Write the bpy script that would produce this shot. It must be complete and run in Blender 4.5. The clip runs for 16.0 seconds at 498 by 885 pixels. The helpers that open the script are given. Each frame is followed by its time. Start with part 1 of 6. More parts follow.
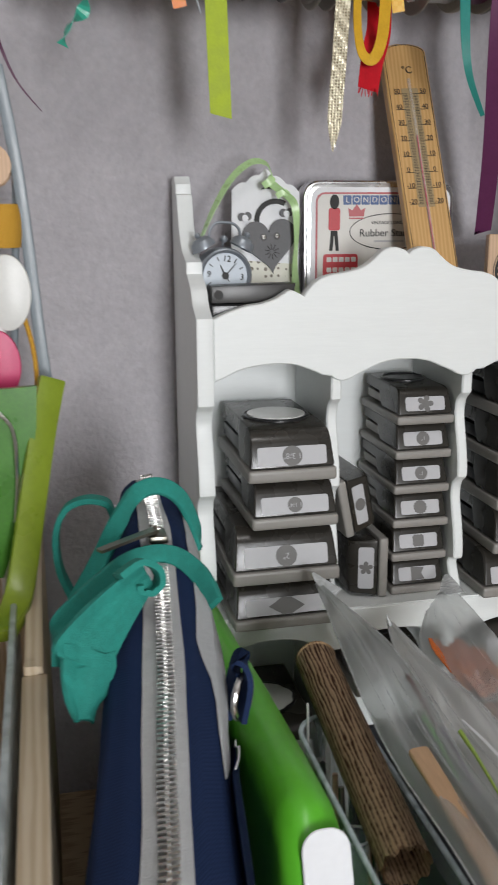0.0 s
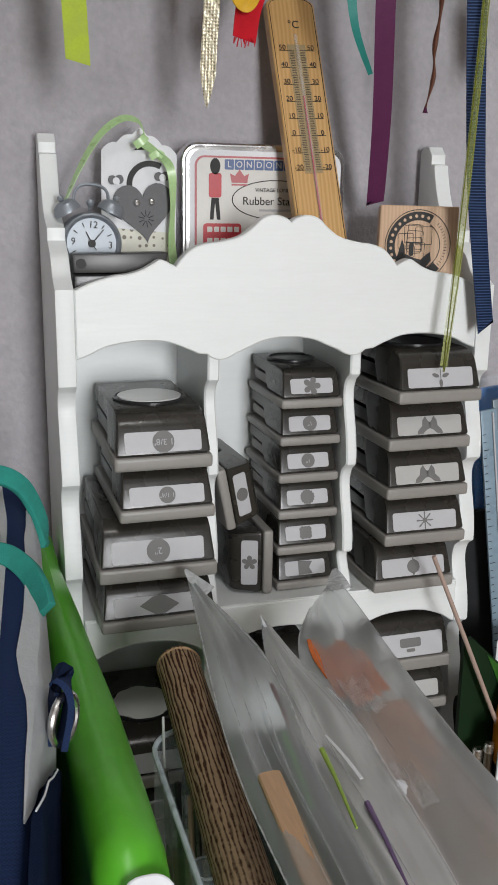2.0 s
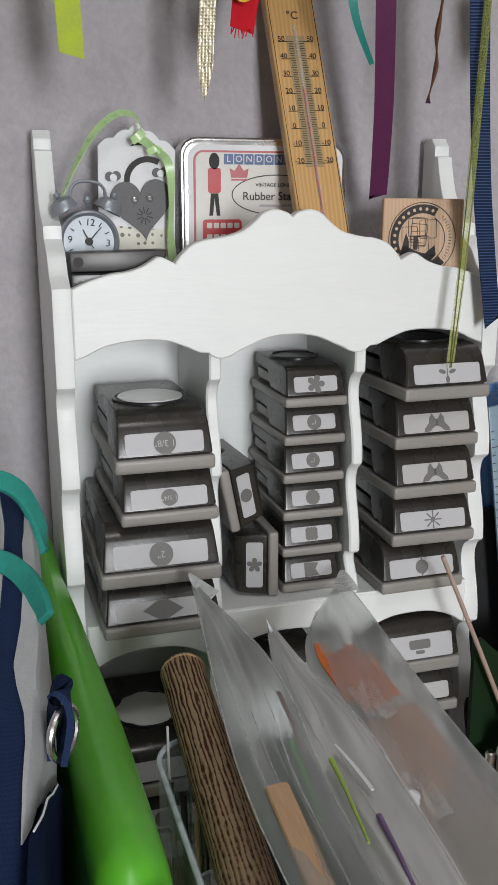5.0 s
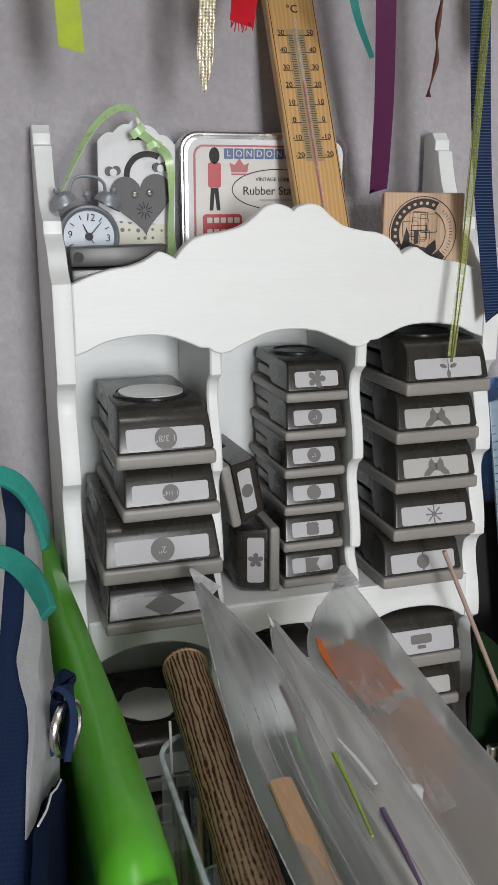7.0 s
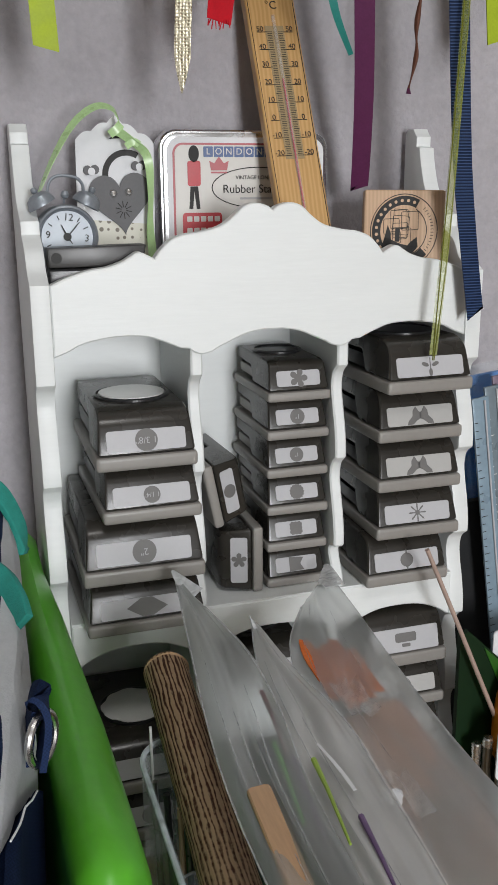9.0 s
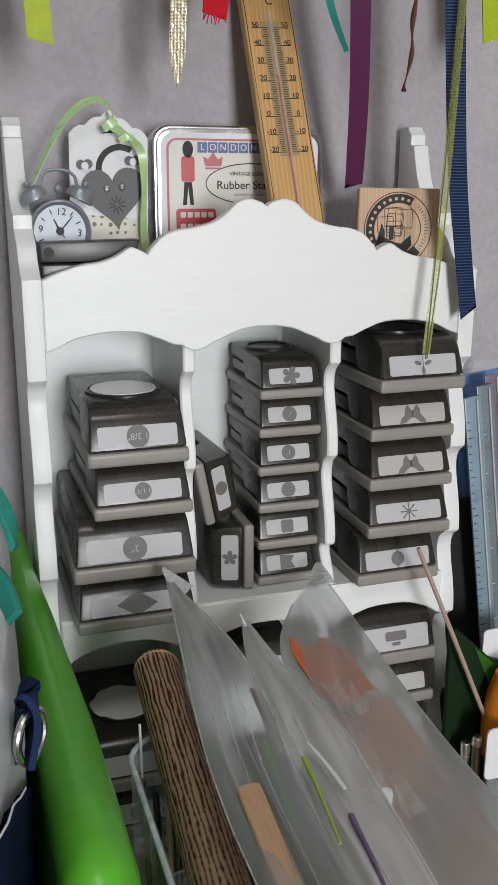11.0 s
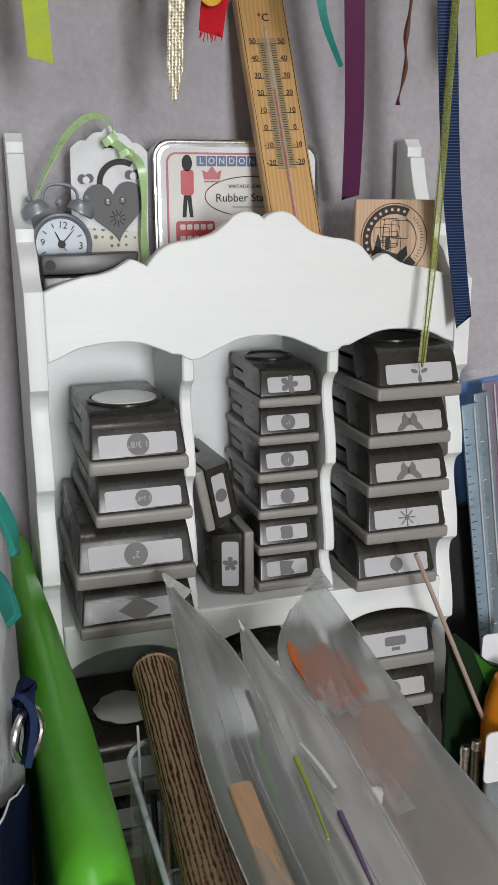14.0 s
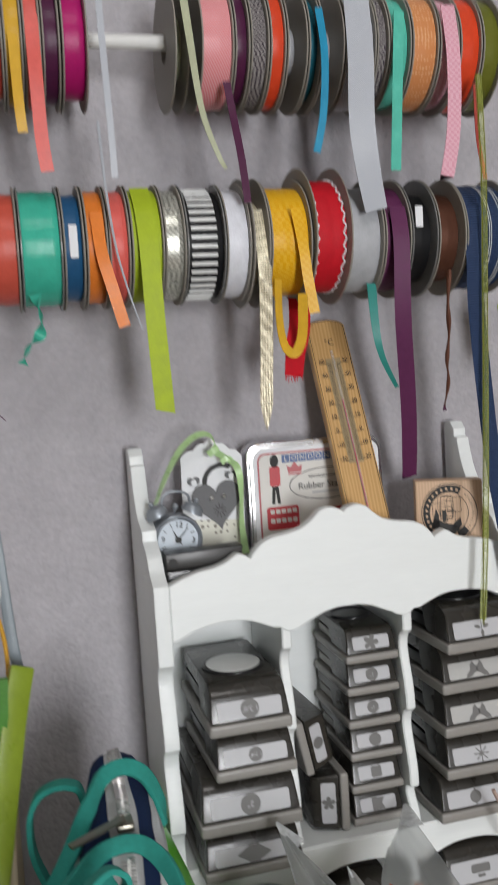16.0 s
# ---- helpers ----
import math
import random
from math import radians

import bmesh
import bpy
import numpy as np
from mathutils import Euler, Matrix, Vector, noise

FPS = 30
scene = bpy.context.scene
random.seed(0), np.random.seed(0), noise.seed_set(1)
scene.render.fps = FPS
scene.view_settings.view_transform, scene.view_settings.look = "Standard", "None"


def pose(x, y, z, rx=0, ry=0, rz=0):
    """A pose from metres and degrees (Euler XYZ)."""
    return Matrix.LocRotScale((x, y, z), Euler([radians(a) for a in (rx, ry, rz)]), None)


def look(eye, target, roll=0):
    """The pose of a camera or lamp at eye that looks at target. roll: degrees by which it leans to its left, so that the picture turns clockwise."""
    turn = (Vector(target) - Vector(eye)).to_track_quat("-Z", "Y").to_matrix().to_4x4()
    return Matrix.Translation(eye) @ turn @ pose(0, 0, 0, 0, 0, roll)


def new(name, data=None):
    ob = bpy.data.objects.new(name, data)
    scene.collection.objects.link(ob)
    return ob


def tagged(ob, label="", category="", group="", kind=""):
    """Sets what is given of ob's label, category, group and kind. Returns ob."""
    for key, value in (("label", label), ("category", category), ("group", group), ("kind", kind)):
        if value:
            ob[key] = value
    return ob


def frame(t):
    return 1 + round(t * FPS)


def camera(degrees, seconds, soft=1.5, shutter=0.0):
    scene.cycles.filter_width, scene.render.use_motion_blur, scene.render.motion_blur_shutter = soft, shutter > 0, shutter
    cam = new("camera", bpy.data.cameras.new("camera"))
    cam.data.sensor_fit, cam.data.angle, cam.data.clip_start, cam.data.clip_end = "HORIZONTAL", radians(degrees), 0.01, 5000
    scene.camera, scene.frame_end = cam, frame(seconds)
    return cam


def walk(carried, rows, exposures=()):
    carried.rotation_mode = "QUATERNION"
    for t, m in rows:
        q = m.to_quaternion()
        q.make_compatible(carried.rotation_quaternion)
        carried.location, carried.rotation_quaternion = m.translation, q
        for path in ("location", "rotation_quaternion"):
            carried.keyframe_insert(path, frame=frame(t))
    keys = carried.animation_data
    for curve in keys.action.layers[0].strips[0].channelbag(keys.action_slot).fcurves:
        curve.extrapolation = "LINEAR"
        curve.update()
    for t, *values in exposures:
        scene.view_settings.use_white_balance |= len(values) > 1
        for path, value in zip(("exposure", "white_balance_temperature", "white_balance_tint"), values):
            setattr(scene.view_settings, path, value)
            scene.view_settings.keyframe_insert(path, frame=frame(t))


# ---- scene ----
cam = camera(30.5, 16.0, shutter=0.4)
PATH = [
    (0, (-0.222, -0.536, 0.126), (0.203, 1.358, -0.358), -0.3),
    (0.5, (-0.2, -0.502, 0.11), (0.314, 1.37, -0.37), 1.2),
    (1, (-0.182, -0.49, 0.106), (0.41, 1.357, -0.382), 1.1),
    (1.5, (-0.175, -0.495, 0.108), (0.409, 1.35, -0.398), 0.9),
    (2, (-0.177, -0.501, 0.113), (0.39, 1.349, -0.396), 0.9),
    (2.5, (-0.179, -0.506, 0.122), (0.37, 1.352, -0.376), 0.8),
    (3, (-0.178, -0.495, 0.11), (0.384, 1.357, -0.392), 0.8),
    (3.5, (-0.176, -0.495, 0.114), (0.39, 1.355, -0.394), 0.9),
    (4, (-0.174, -0.492, 0.111), (0.372, 1.362, -0.404), 0.2),
    (4.2, (-0.173, -0.49, 0.111), (0.384, 1.363, -0.393), 0.1),
    (6.3, (-0.174, -0.492, 0.11), (0.381, 1.357, -0.414), -0.0),
    (6.5, (-0.175, -0.491, 0.111), (0.384, 1.359, -0.406), -0.0),
    (7, (-0.174, -0.49, 0.11), (0.384, 1.359, -0.409), -0.1),
    (7.5, (-0.172, -0.489, 0.111), (0.382, 1.36, -0.414), -0.1),
    (8, (-0.171, -0.488, 0.112), (0.392, 1.357, -0.414), -0.1),
    (8.5, (-0.171, -0.489, 0.112), (0.416, 1.348, -0.42), -0.0),
    (9, (-0.168, -0.488, 0.114), (0.408, 1.35, -0.422), -0.4),
    (9.5, (-0.169, -0.488, 0.115), (0.407, 1.351, -0.418), -0.3),
    (10, (-0.171, -0.486, 0.115), (0.415, 1.349, -0.421), -0.1),
    (12.5, (-0.163, -0.487, 0.11), (0.426, 1.345, -0.432), 0.6),
    (13, (-0.163, -0.486, 0.112), (0.412, 1.351, -0.43), 0.4),
    (13.5, (-0.167, -0.497, 0.118), (0.401, 1.344, -0.418), -0.1),
    (14, (-0.164, -0.497, 0.115), (0.409, 1.346, -0.407), -0.2),
    (14.5, (-0.167, -0.493, 0.113), (0.399, 1.354, -0.402), -0.4),
    (15, (-0.175, -0.505, 0.134), (0.38, 1.346, -0.382), -0.6),
    (15.5, (-0.191, -0.537, 0.17), (0.351, 1.358, -0.168), -1.5),
    (16, (-0.217, -0.578, 0.208), (0.295, 1.347, 0.032), -3.6),
]
walk(cam, [(t, look(eye, target, roll)) for t, eye, target, roll in PATH])

# ---------------------------------------------------------------- light
world = bpy.data.worlds.new("world")
scene.world = world
world.use_nodes = True
wn = world.node_tree.nodes
sky = wn.new("ShaderNodeTexSky")
sky.sky_type = "NISHITA"
sky.sun_disc = False
sky.sun_elevation, sky.sun_rotation = radians(35), radians(180)
wn["Background"].inputs["Strength"].default_value = 0.1
world.node_tree.links.new(sky.outputs[0], wn["Background"].inputs["Color"])

# added frontal daylight, set in an unseen, assumed opening behind the camera
FRONT_X, FRONT_Z, FRONT_W, FRONT_H, ROOM_Y = 0.06, 0.15, 0.42, 0.9, -2.3
added_front_light = new("added_front_light", bpy.data.lights.new("added_front_light", "AREA"))
added_front_light.data.shape, added_front_light.data.size, added_front_light.data.size_y = "RECTANGLE", FRONT_W * 0.95, FRONT_H * 0.95
added_front_light.data.energy, added_front_light.data.color = 35.5, (0.955, 0.97, 1.0)
added_front_light.matrix_world = look((FRONT_X, ROOM_Y - 0.05, FRONT_Z), (-0.10, 0, -0.15))
# added overhead fill that brightens upward faces; no lamp is known here
added_top_light = new("added_top_light", bpy.data.lights.new("added_top_light", "AREA"))
added_top_light.data.shape, added_top_light.data.size = "DISK", 0.36
added_top_light.data.energy, added_top_light.data.color = 4.2, (1.0, 0.98, 0.96)
added_top_light.matrix_world = look((-0.05, -0.95, 1.26), (-0.05, -0.95, 0))


# ---------------------------------------------------------------- materials
def mat(name, col, rough=0.5, metal=0.0, var=0.12, scale=90.0, bump=0.0, bscale=900.0, stretch=(1, 1, 1), coat=0.0, alpha=1.0, trans=0.0, rvar=0.1):
    """Base colour with broad and fine variation, varied gloss and fine relief."""
    m = bpy.data.materials.new(name)
    m.use_nodes = True
    nt, p = m.node_tree, m.node_tree.nodes["Principled BSDF"]
    link, add = nt.links.new, nt.nodes.new
    tc, mp = add("ShaderNodeTexCoord"), add("ShaderNodeMapping")
    mp.inputs["Scale"].default_value = stretch
    link(tc.outputs["Object"], mp.inputs["Vector"])
    fine, broad = add("ShaderNodeTexNoise"), add("ShaderNodeTexNoise")
    fine.inputs["Scale"].default_value, fine.inputs["Detail"].default_value = scale * 6, 4
    broad.inputs["Scale"].default_value, broad.inputs["Detail"].default_value = scale, 3
    mixn = add("ShaderNodeMath")
    mixn.operation = "MULTIPLY_ADD"
    mixn.inputs[1].default_value, mixn.inputs[2].default_value = 0.5, 0.0
    add2 = add("ShaderNodeMath")
    add2.operation = "MULTIPLY_ADD"
    add2.inputs[1].default_value = 0.5
    for n in (fine, broad):
        link(mp.outputs[0], n.inputs["Vector"])
    link(fine.outputs["Fac"], mixn.inputs[0])
    link(broad.outputs["Fac"], add2.inputs[0])
    link(mixn.outputs[0], add2.inputs[2])
    ramp = add("ShaderNodeValToRGB")
    ramp.color_ramp.elements[0].position, ramp.color_ramp.elements[1].position = 0.3, 0.7
    ramp.color_ramp.elements[0].color = (*[max(0, c * (1 - var)) for c in col], 1)
    ramp.color_ramp.elements[1].color = (*[min(1, c * (1 + var)) for c in col], 1)
    link(add2.outputs[0], ramp.inputs["Fac"])
    link(ramp.outputs["Color"], p.inputs["Base Color"])
    rr = add("ShaderNodeMapRange")
    rr.inputs["To Min"].default_value, rr.inputs["To Max"].default_value = max(0.02, rough - rvar), min(1, rough + rvar)
    link(broad.outputs["Fac"], rr.inputs["Value"])
    link(rr.outputs[0], p.inputs["Roughness"])
    p.inputs["Metallic"].default_value = metal
    p.inputs["Coat Weight"].default_value = coat
    p.inputs["Alpha"].default_value = alpha
    p.inputs["Transmission Weight"].default_value = trans
    if bump:
        bn, bp = add("ShaderNodeTexNoise"), add("ShaderNodeBump")
        bn.inputs["Scale"].default_value, bn.inputs["Detail"].default_value = bscale, 5
        link(mp.outputs[0], bn.inputs["Vector"])
        link(bn.outputs["Fac"], bp.inputs["Height"])
        bp.inputs["Strength"].default_value, bp.inputs["Distance"].default_value = bump, 0.002
        link(bp.outputs[0], p.inputs["Normal"])
    return m


def pattern(m, kind, scale, a, b, stretch=(1, 1, 1), rotate=(0, 0, 0), bump=0.0, edge=(0.4, 0.6), distortion=0.0):
    """Swaps a material's colour for a woven, ribbed or grained two-colour pattern."""
    nt = m.node_tree
    p = nt.nodes["Principled BSDF"]
    tc, mp, rp = nt.nodes.new("ShaderNodeTexCoord"), nt.nodes.new("ShaderNodeMapping"), nt.nodes.new("ShaderNodeValToRGB")
    mp.inputs["Scale"].default_value = stretch
    mp.inputs["Rotation"].default_value = [radians(r) for r in rotate]
    if kind == "wave":
        tx = nt.nodes.new("ShaderNodeTexWave")
        tx.inputs["Distortion"].default_value = distortion
        tx.inputs["Detail"].default_value = 3
        tx.inputs["Detail Scale"].default_value = 2.0
    elif kind == "checker":
        tx = nt.nodes.new("ShaderNodeTexChecker")
    elif kind == "dots":
        tx = nt.nodes.new("ShaderNodeTexVoronoi")
        tx.inputs["Randomness"].default_value = 0.25
    else:
        tx = nt.nodes.new("ShaderNodeTexNoise")
        tx.inputs["Detail"].default_value = 6
    tx.inputs["Scale"].default_value = scale
    nt.links.new(tc.outputs["Object"], mp.inputs["Vector"])
    nt.links.new(mp.outputs[0], tx.inputs["Vector"])
    out = tx.outputs["Distance"] if kind == "dots" else tx.outputs["Fac"]
    e = rp.color_ramp.elements
    e[0].position, e[1].position = edge
    e[0].color, e[1].color = (*a, 1), (*b, 1)
    nt.links.new(out, rp.inputs["Fac"])
    nt.links.new(rp.outputs["Color"], p.inputs["Base Color"])
    if bump:
        bp = nt.nodes.new("ShaderNodeBump")
        bp.inputs["Strength"].default_value, bp.inputs["Distance"].default_value = bump, 0.001
        nt.links.new(out, bp.inputs["Height"])
        nt.links.new(bp.outputs[0], p.inputs["Normal"])
    return m


def film_mat(name, col, cover, rough=0.15, wrinkle=0.4, scale=60.0, stretch=(1, 1, 1), blur=0.0):
    """Clear plastic film: mostly see-through, with a milky, shiny, wrinkled skin; blur softens what lies behind it."""
    m = bpy.data.materials.new(name)
    m.use_nodes = True
    nt = m.node_tree
    add, link = nt.nodes.new, nt.links.new
    p = nt.nodes["Principled BSDF"]
    p.inputs["Base Color"].default_value = (*col, 1)
    p.inputs["Roughness"].default_value = rough
    tr, mx = add("ShaderNodeBsdfTransparent"), add("ShaderNodeMixShader")
    tc, ns, mr = add("ShaderNodeTexCoord"), add("ShaderNodeTexNoise"), add("ShaderNodeMapRange")
    ns.inputs["Scale"].default_value, ns.inputs["Detail"].default_value, ns.inputs["Distortion"].default_value = scale, 5, 1.5
    mp = add("ShaderNodeMapping")
    mp.inputs["Scale"].default_value = stretch
    link(tc.outputs["Object"], mp.inputs["Vector"])
    link(mp.outputs[0], ns.inputs["Vector"])
    mr.inputs["From Min"].default_value, mr.inputs["From Max"].default_value = 0.3, 0.7
    mr.inputs["To Min"].default_value, mr.inputs["To Max"].default_value = cover * 0.6, min(1, cover * 1.5)
    link(ns.outputs["Fac"], mr.inputs["Value"])
    link(mr.outputs[0], mx.inputs[0])
    if blur:
        rf, soft_mix = add("ShaderNodeBsdfRefraction"), add("ShaderNodeMixShader")
        rf.inputs["IOR"].default_value, rf.inputs["Roughness"].default_value = 1.03, 0.55
        rf.inputs["Color"].default_value = (0.96, 0.97, 0.97, 1)
        soft_mix.inputs[0].default_value = blur
        link(tr.outputs[0], soft_mix.inputs[1])
        link(rf.outputs[0], soft_mix.inputs[2])
        link(soft_mix.outputs[0], mx.inputs[1])
    else:
        link(tr.outputs[0], mx.inputs[1])
    link(p.outputs[0], mx.inputs[2])
    bp = add("ShaderNodeBump")
    bp.inputs["Strength"].default_value, bp.inputs["Distance"].default_value = wrinkle, 0.004
    link(ns.outputs["Fac"], bp.inputs["Height"])
    link(bp.outputs[0], p.inputs["Normal"])
    link(mx.outputs[0], nt.nodes["Material Output"].inputs["Surface"])
    return m


M_WALL = mat("plaster_wallpaper", (0.415, 0.397, 0.420), 0.85, var=0.12, scale=38, bump=0.8, bscale=240)
# for unseen room surfaces; paleness set by how much light they should bounce
M_ROOM = mat("room_bounce_pale", (0.66, 0.65, 0.63), 0.9, var=0.04, scale=3, bump=0.1, bscale=80)
M_FLOOR = pattern(mat("floor_wood", (0.3, 0.2, 0.12), 0.5), "wave", 3, (0.22, 0.14, 0.08), (0.36, 0.25, 0.15), stretch=(12, 1, 1), distortion=6, edge=(0.2, 0.8))
M_DESK = pattern(mat("desk_wood", (0.4, 0.3, 0.2), 0.45), "wave", 8, (0.3, 0.21, 0.13), (0.45, 0.33, 0.21), stretch=(1, 14, 1), distortion=5, edge=(0.2, 0.8))
M_WHITE = mat("white_painted_wood", (0.79, 0.815, 0.805), 0.42, var=0.025, scale=30, bump=0.05, bscale=160, stretch=(0.35, 1, 3))
M_DARK = mat("dark_brown_plastic", (0.030, 0.027, 0.0225), 0.28, var=0.12, scale=40, bump=0.03, bscale=2500)
M_BASE = mat("warm_grey_plastic", (0.27, 0.255, 0.235), 0.42, var=0.05, scale=40, bump=0.03, bscale=2500)
M_BLACK = mat("black_plastic", (0.018, 0.018, 0.019), 0.3, var=0.2, scale=50)
M_LABEL = mat("label_paper", (0.48, 0.48, 0.495), 0.5, var=0.03, scale=60)
M_LABELB = mat("label_paper_warm", (0.44, 0.435, 0.42), 0.5, var=0.03, scale=60)
M_SYMBOL = mat("label_print", (0.15, 0.145, 0.14), 0.55, var=0.05)
M_PRINTLT = mat("label_print_light", (0.42, 0.42, 0.43), 0.55, var=0.05)
M_INK = mat("black_ink", (0.015, 0.014, 0.013), 0.6, var=0.1)
M_STEEL = mat("polished_steel", (0.74, 0.73, 0.71), 0.26, 1.0, var=0.08, scale=80)
M_GUN = mat("gunmetal", (0.24, 0.225, 0.19), 0.3, 1.0, var=0.1, scale=80)
M_PAPER = mat("white_paper", (0.76, 0.77, 0.79), 0.7, var=0.03, scale=60)
M_DISC = mat("glossy_white_card", (0.82, 0.82, 0.80), 0.14, var=0.02)
M_RAIL = mat("white_rail", (0.72, 0.72, 0.7), 0.4, var=0.03)
M_FLANGE = mat("spool_card", (0.27, 0.25, 0.215), 0.5, var=0.1, scale=120)
M_FLANGEC = mat("spool_clear_plastic", (0.17, 0.17, 0.165), 0.25, var=0.1, scale=60)


# ---------------------------------------------------------------- mesh helpers
def spline(pts, n=6, closed=False):
    """A smooth curve through points."""
    p = [Vector(q) for q in pts]
    out = []
    last = len(p) if closed else len(p) - 1
    for i in range(last):
        a = p[i - 1] if (i or closed) else p[0]
        b, c = p[i], p[(i + 1) % len(p)]
        d = p[(i + 2) % len(p)] if (closed or i + 2 < len(p)) else p[-1]
        for k in range(n):
            t = k / n
            out.append(0.5 * (2 * b + (c - a) * t + (2 * a - 5 * b + 4 * c - d) * t * t + (3 * b - a - 3 * c + d) * t ** 3))
    if not closed:
        out.append(p[-1])
    return out


def bev(bm, r, seg=2, angle=30):
    es = [e for e in bm.edges if len(e.link_faces) == 2 and e.calc_face_angle(0) > radians(angle)]
    if r and es:
        bmesh.ops.bevel(bm, geom=es, offset=r, segments=seg, profile=0.6, affect="EDGES", clamp_overlap=True)
    return bm


def box(x0, x1, y0, y1, z0, z1, r=0.0, seg=2):
    bm = bmesh.new()
    bmesh.ops.create_cube(bm, size=1)
    for v in bm.verts:
        v.co = Vector(((x0 + x1) / 2 + v.co.x * (x1 - x0), (y0 + y1) / 2 + v.co.y * (y1 - y0), (z0 + z1) / 2 + v.co.z * (z1 - z0)))
    return bev(bm, r, seg)


def prism(outline, axis, a, b, r=0.0, seg=1, angle=40):
    """An outline drawn across an axis ('x': y, z; 'y': x, z; 'z': x, y) and given thickness from a to b."""
    def put(p, h):
        return {"x": (h, p[0], p[1]), "y": (p[0], h, p[1]), "z": (p[0], p[1], h)}[axis]
    bm = bmesh.new()
    lo = [bm.verts.new(put(p, a)) for p in outline]
    hi = [bm.verts.new(put(p, b)) for p in outline]
    bm.faces.new(lo)
    bm.faces.new(hi[::-1])
    n = len(lo)
    for i in range(n):
        bm.faces.new((lo[i], hi[i], hi[(i + 1) % n], lo[(i + 1) % n]))
    bmesh.ops.recalc_face_normals(bm, faces=bm.faces)
    if r:
        caps = [f for f in bm.faces if len(f.verts) == n and n > 4] or list(bm.faces)
        es = {e for f in caps for e in f.edges}
        bmesh.ops.bevel(bm, geom=list(es), offset=r, segments=seg, profile=0.6, affect="EDGES", clamp_overlap=True)
    return bm


def lathe(profile, seg=32, axis="z", at=(0, 0, 0)):
    """A profile of (radius, height) turned round an axis; a closed ring when the profile's ends are off the axis and meet."""
    bm = bmesh.new()
    rings = []
    for r, h in profile:
        if r < 1e-6:
            rings.append([bm.verts.new((0, 0, h))])
        else:
            rings.append([bm.verts.new((r * math.cos(2 * math.pi * k / seg), r * math.sin(2 * math.pi * k / seg), h)) for k in range(seg)])
    for p, q in zip(rings, rings[1:]):
        for k in range(seg):
            k2 = (k + 1) % seg
            vs = [p[k % len(p)], p[k2 % len(p)], q[k2 % len(q)], q[k % len(q)]]
            vs = list(dict.fromkeys(vs))
            if len(vs) > 2:
                bm.faces.new(vs)
    if axis == "x":
        bmesh.ops.rotate(bm, verts=bm.verts, matrix=Matrix.Rotation(radians(90), 3, "Y"))
    elif axis == "y":
        bmesh.ops.rotate(bm, verts=bm.verts, matrix=Matrix.Rotation(radians(-90), 3, "X"))
    bmesh.ops.recalc_face_normals(bm, faces=bm.faces)
    bmesh.ops.translate(bm, verts=bm.verts, vec=at)
    return bm


def tube(pts, r, seg=10, closed=False, taper=None):
    """A round rod along a line of points."""
    bm = bmesh.new()
    p = [Vector(q) for q in pts]
    n = len(p)
    rings, up = [], Vector((0.13, 0.2, 0.97))
    for i in range(n):
        t = (p[(i + 1) % n] - p[i - 1]) if closed else (p[min(i + 1, n - 1)] - p[max(i - 1, 0)])
        t.normalize()
        if abs(t.dot(up)) > 0.98:
            up = Vector((1, 0.1, 0))
        u = t.cross(up).normalized()
        up = u.cross(t)
        rr = r * (taper(i / (n - 1)) if taper else 1)
        rings.append([bm.verts.new(p[i] + rr * (math.cos(2 * math.pi * k / seg) * u + math.sin(2 * math.pi * k / seg) * up)) for k in range(seg)])
    for i in range(n if closed else n - 1):
        a, b = rings[i], rings[(i + 1) % n]
        for k in range(seg):
            bm.faces.new((a[k], a[(k + 1) % seg], b[(k + 1) % seg], b[k]))
    if not closed:
        bm.faces.new(rings[0][::-1])
        bm.faces.new(rings[-1])
    bmesh.ops.recalc_face_normals(bm, faces=bm.faces)
    return bm


def strap(pts, width, thick, side=(1, 0, 0), turn=None, n=6, taper=None, cut=0.0):
    """A flat band along a line: width lies along side, turned by turn(u) degrees; cut slants its far end."""
    p = spline(pts, n)
    bm = bmesh.new()
    rings, m = [], len(p)
    for i in range(m):
        t = (p[min(i + 1, m - 1)] - p[max(i - 1, 0)]).normalized()
        s = Vector(side)
        s = (s - t * s.dot(t)).normalized()
        u = i / (m - 1)
        if turn:
            s = Matrix.Rotation(radians(turn(u)), 3, t) @ s
        nn = t.cross(s)
        w = width * (taper(u) if taper else 1) / 2
        slip = t * (cut if i == m - 1 else 0)
        rings.append([bm.verts.new(p[i] + a * w * s + b * thick / 2 * nn + slip * (a + 1) / 2) for a, b in ((-1, -1), (1, -1), (1, 1), (-1, 1))])
    for a, b in zip(rings, rings[1:]):
        for k in range(4):
            bm.faces.new((a[k], a[(k + 1) % 4], b[(k + 1) % 4], b[k]))
    bm.faces.new(rings[0][::-1])
    bm.faces.new(rings[-1])
    bmesh.ops.recalc_face_normals(bm, faces=bm.faces)
    return bm


def join(*bms):
    """One bmesh out of several pieces of the same part."""
    out = bmesh.new()
    for b in bms:
        me = bpy.data.meshes.new("piece")
        b.to_mesh(me)
        b.free()
        out.from_mesh(me)
        bpy.data.meshes.remove(me)
    return out


def moved(bm, m):
    bmesh.ops.transform(bm, matrix=m, verts=bm.verts)
    return bm


def root_of(ob):
    while ob.parent:
        ob = ob.parent
    return ob


def thing(name, label, category, at=(0, 0, 0), group="", kind=""):
    ob = new(name)
    ob.empty_display_size = 0.02
    ob.matrix_basis = Matrix.Translation(at)
    return tagged(ob, label, category, group, kind)


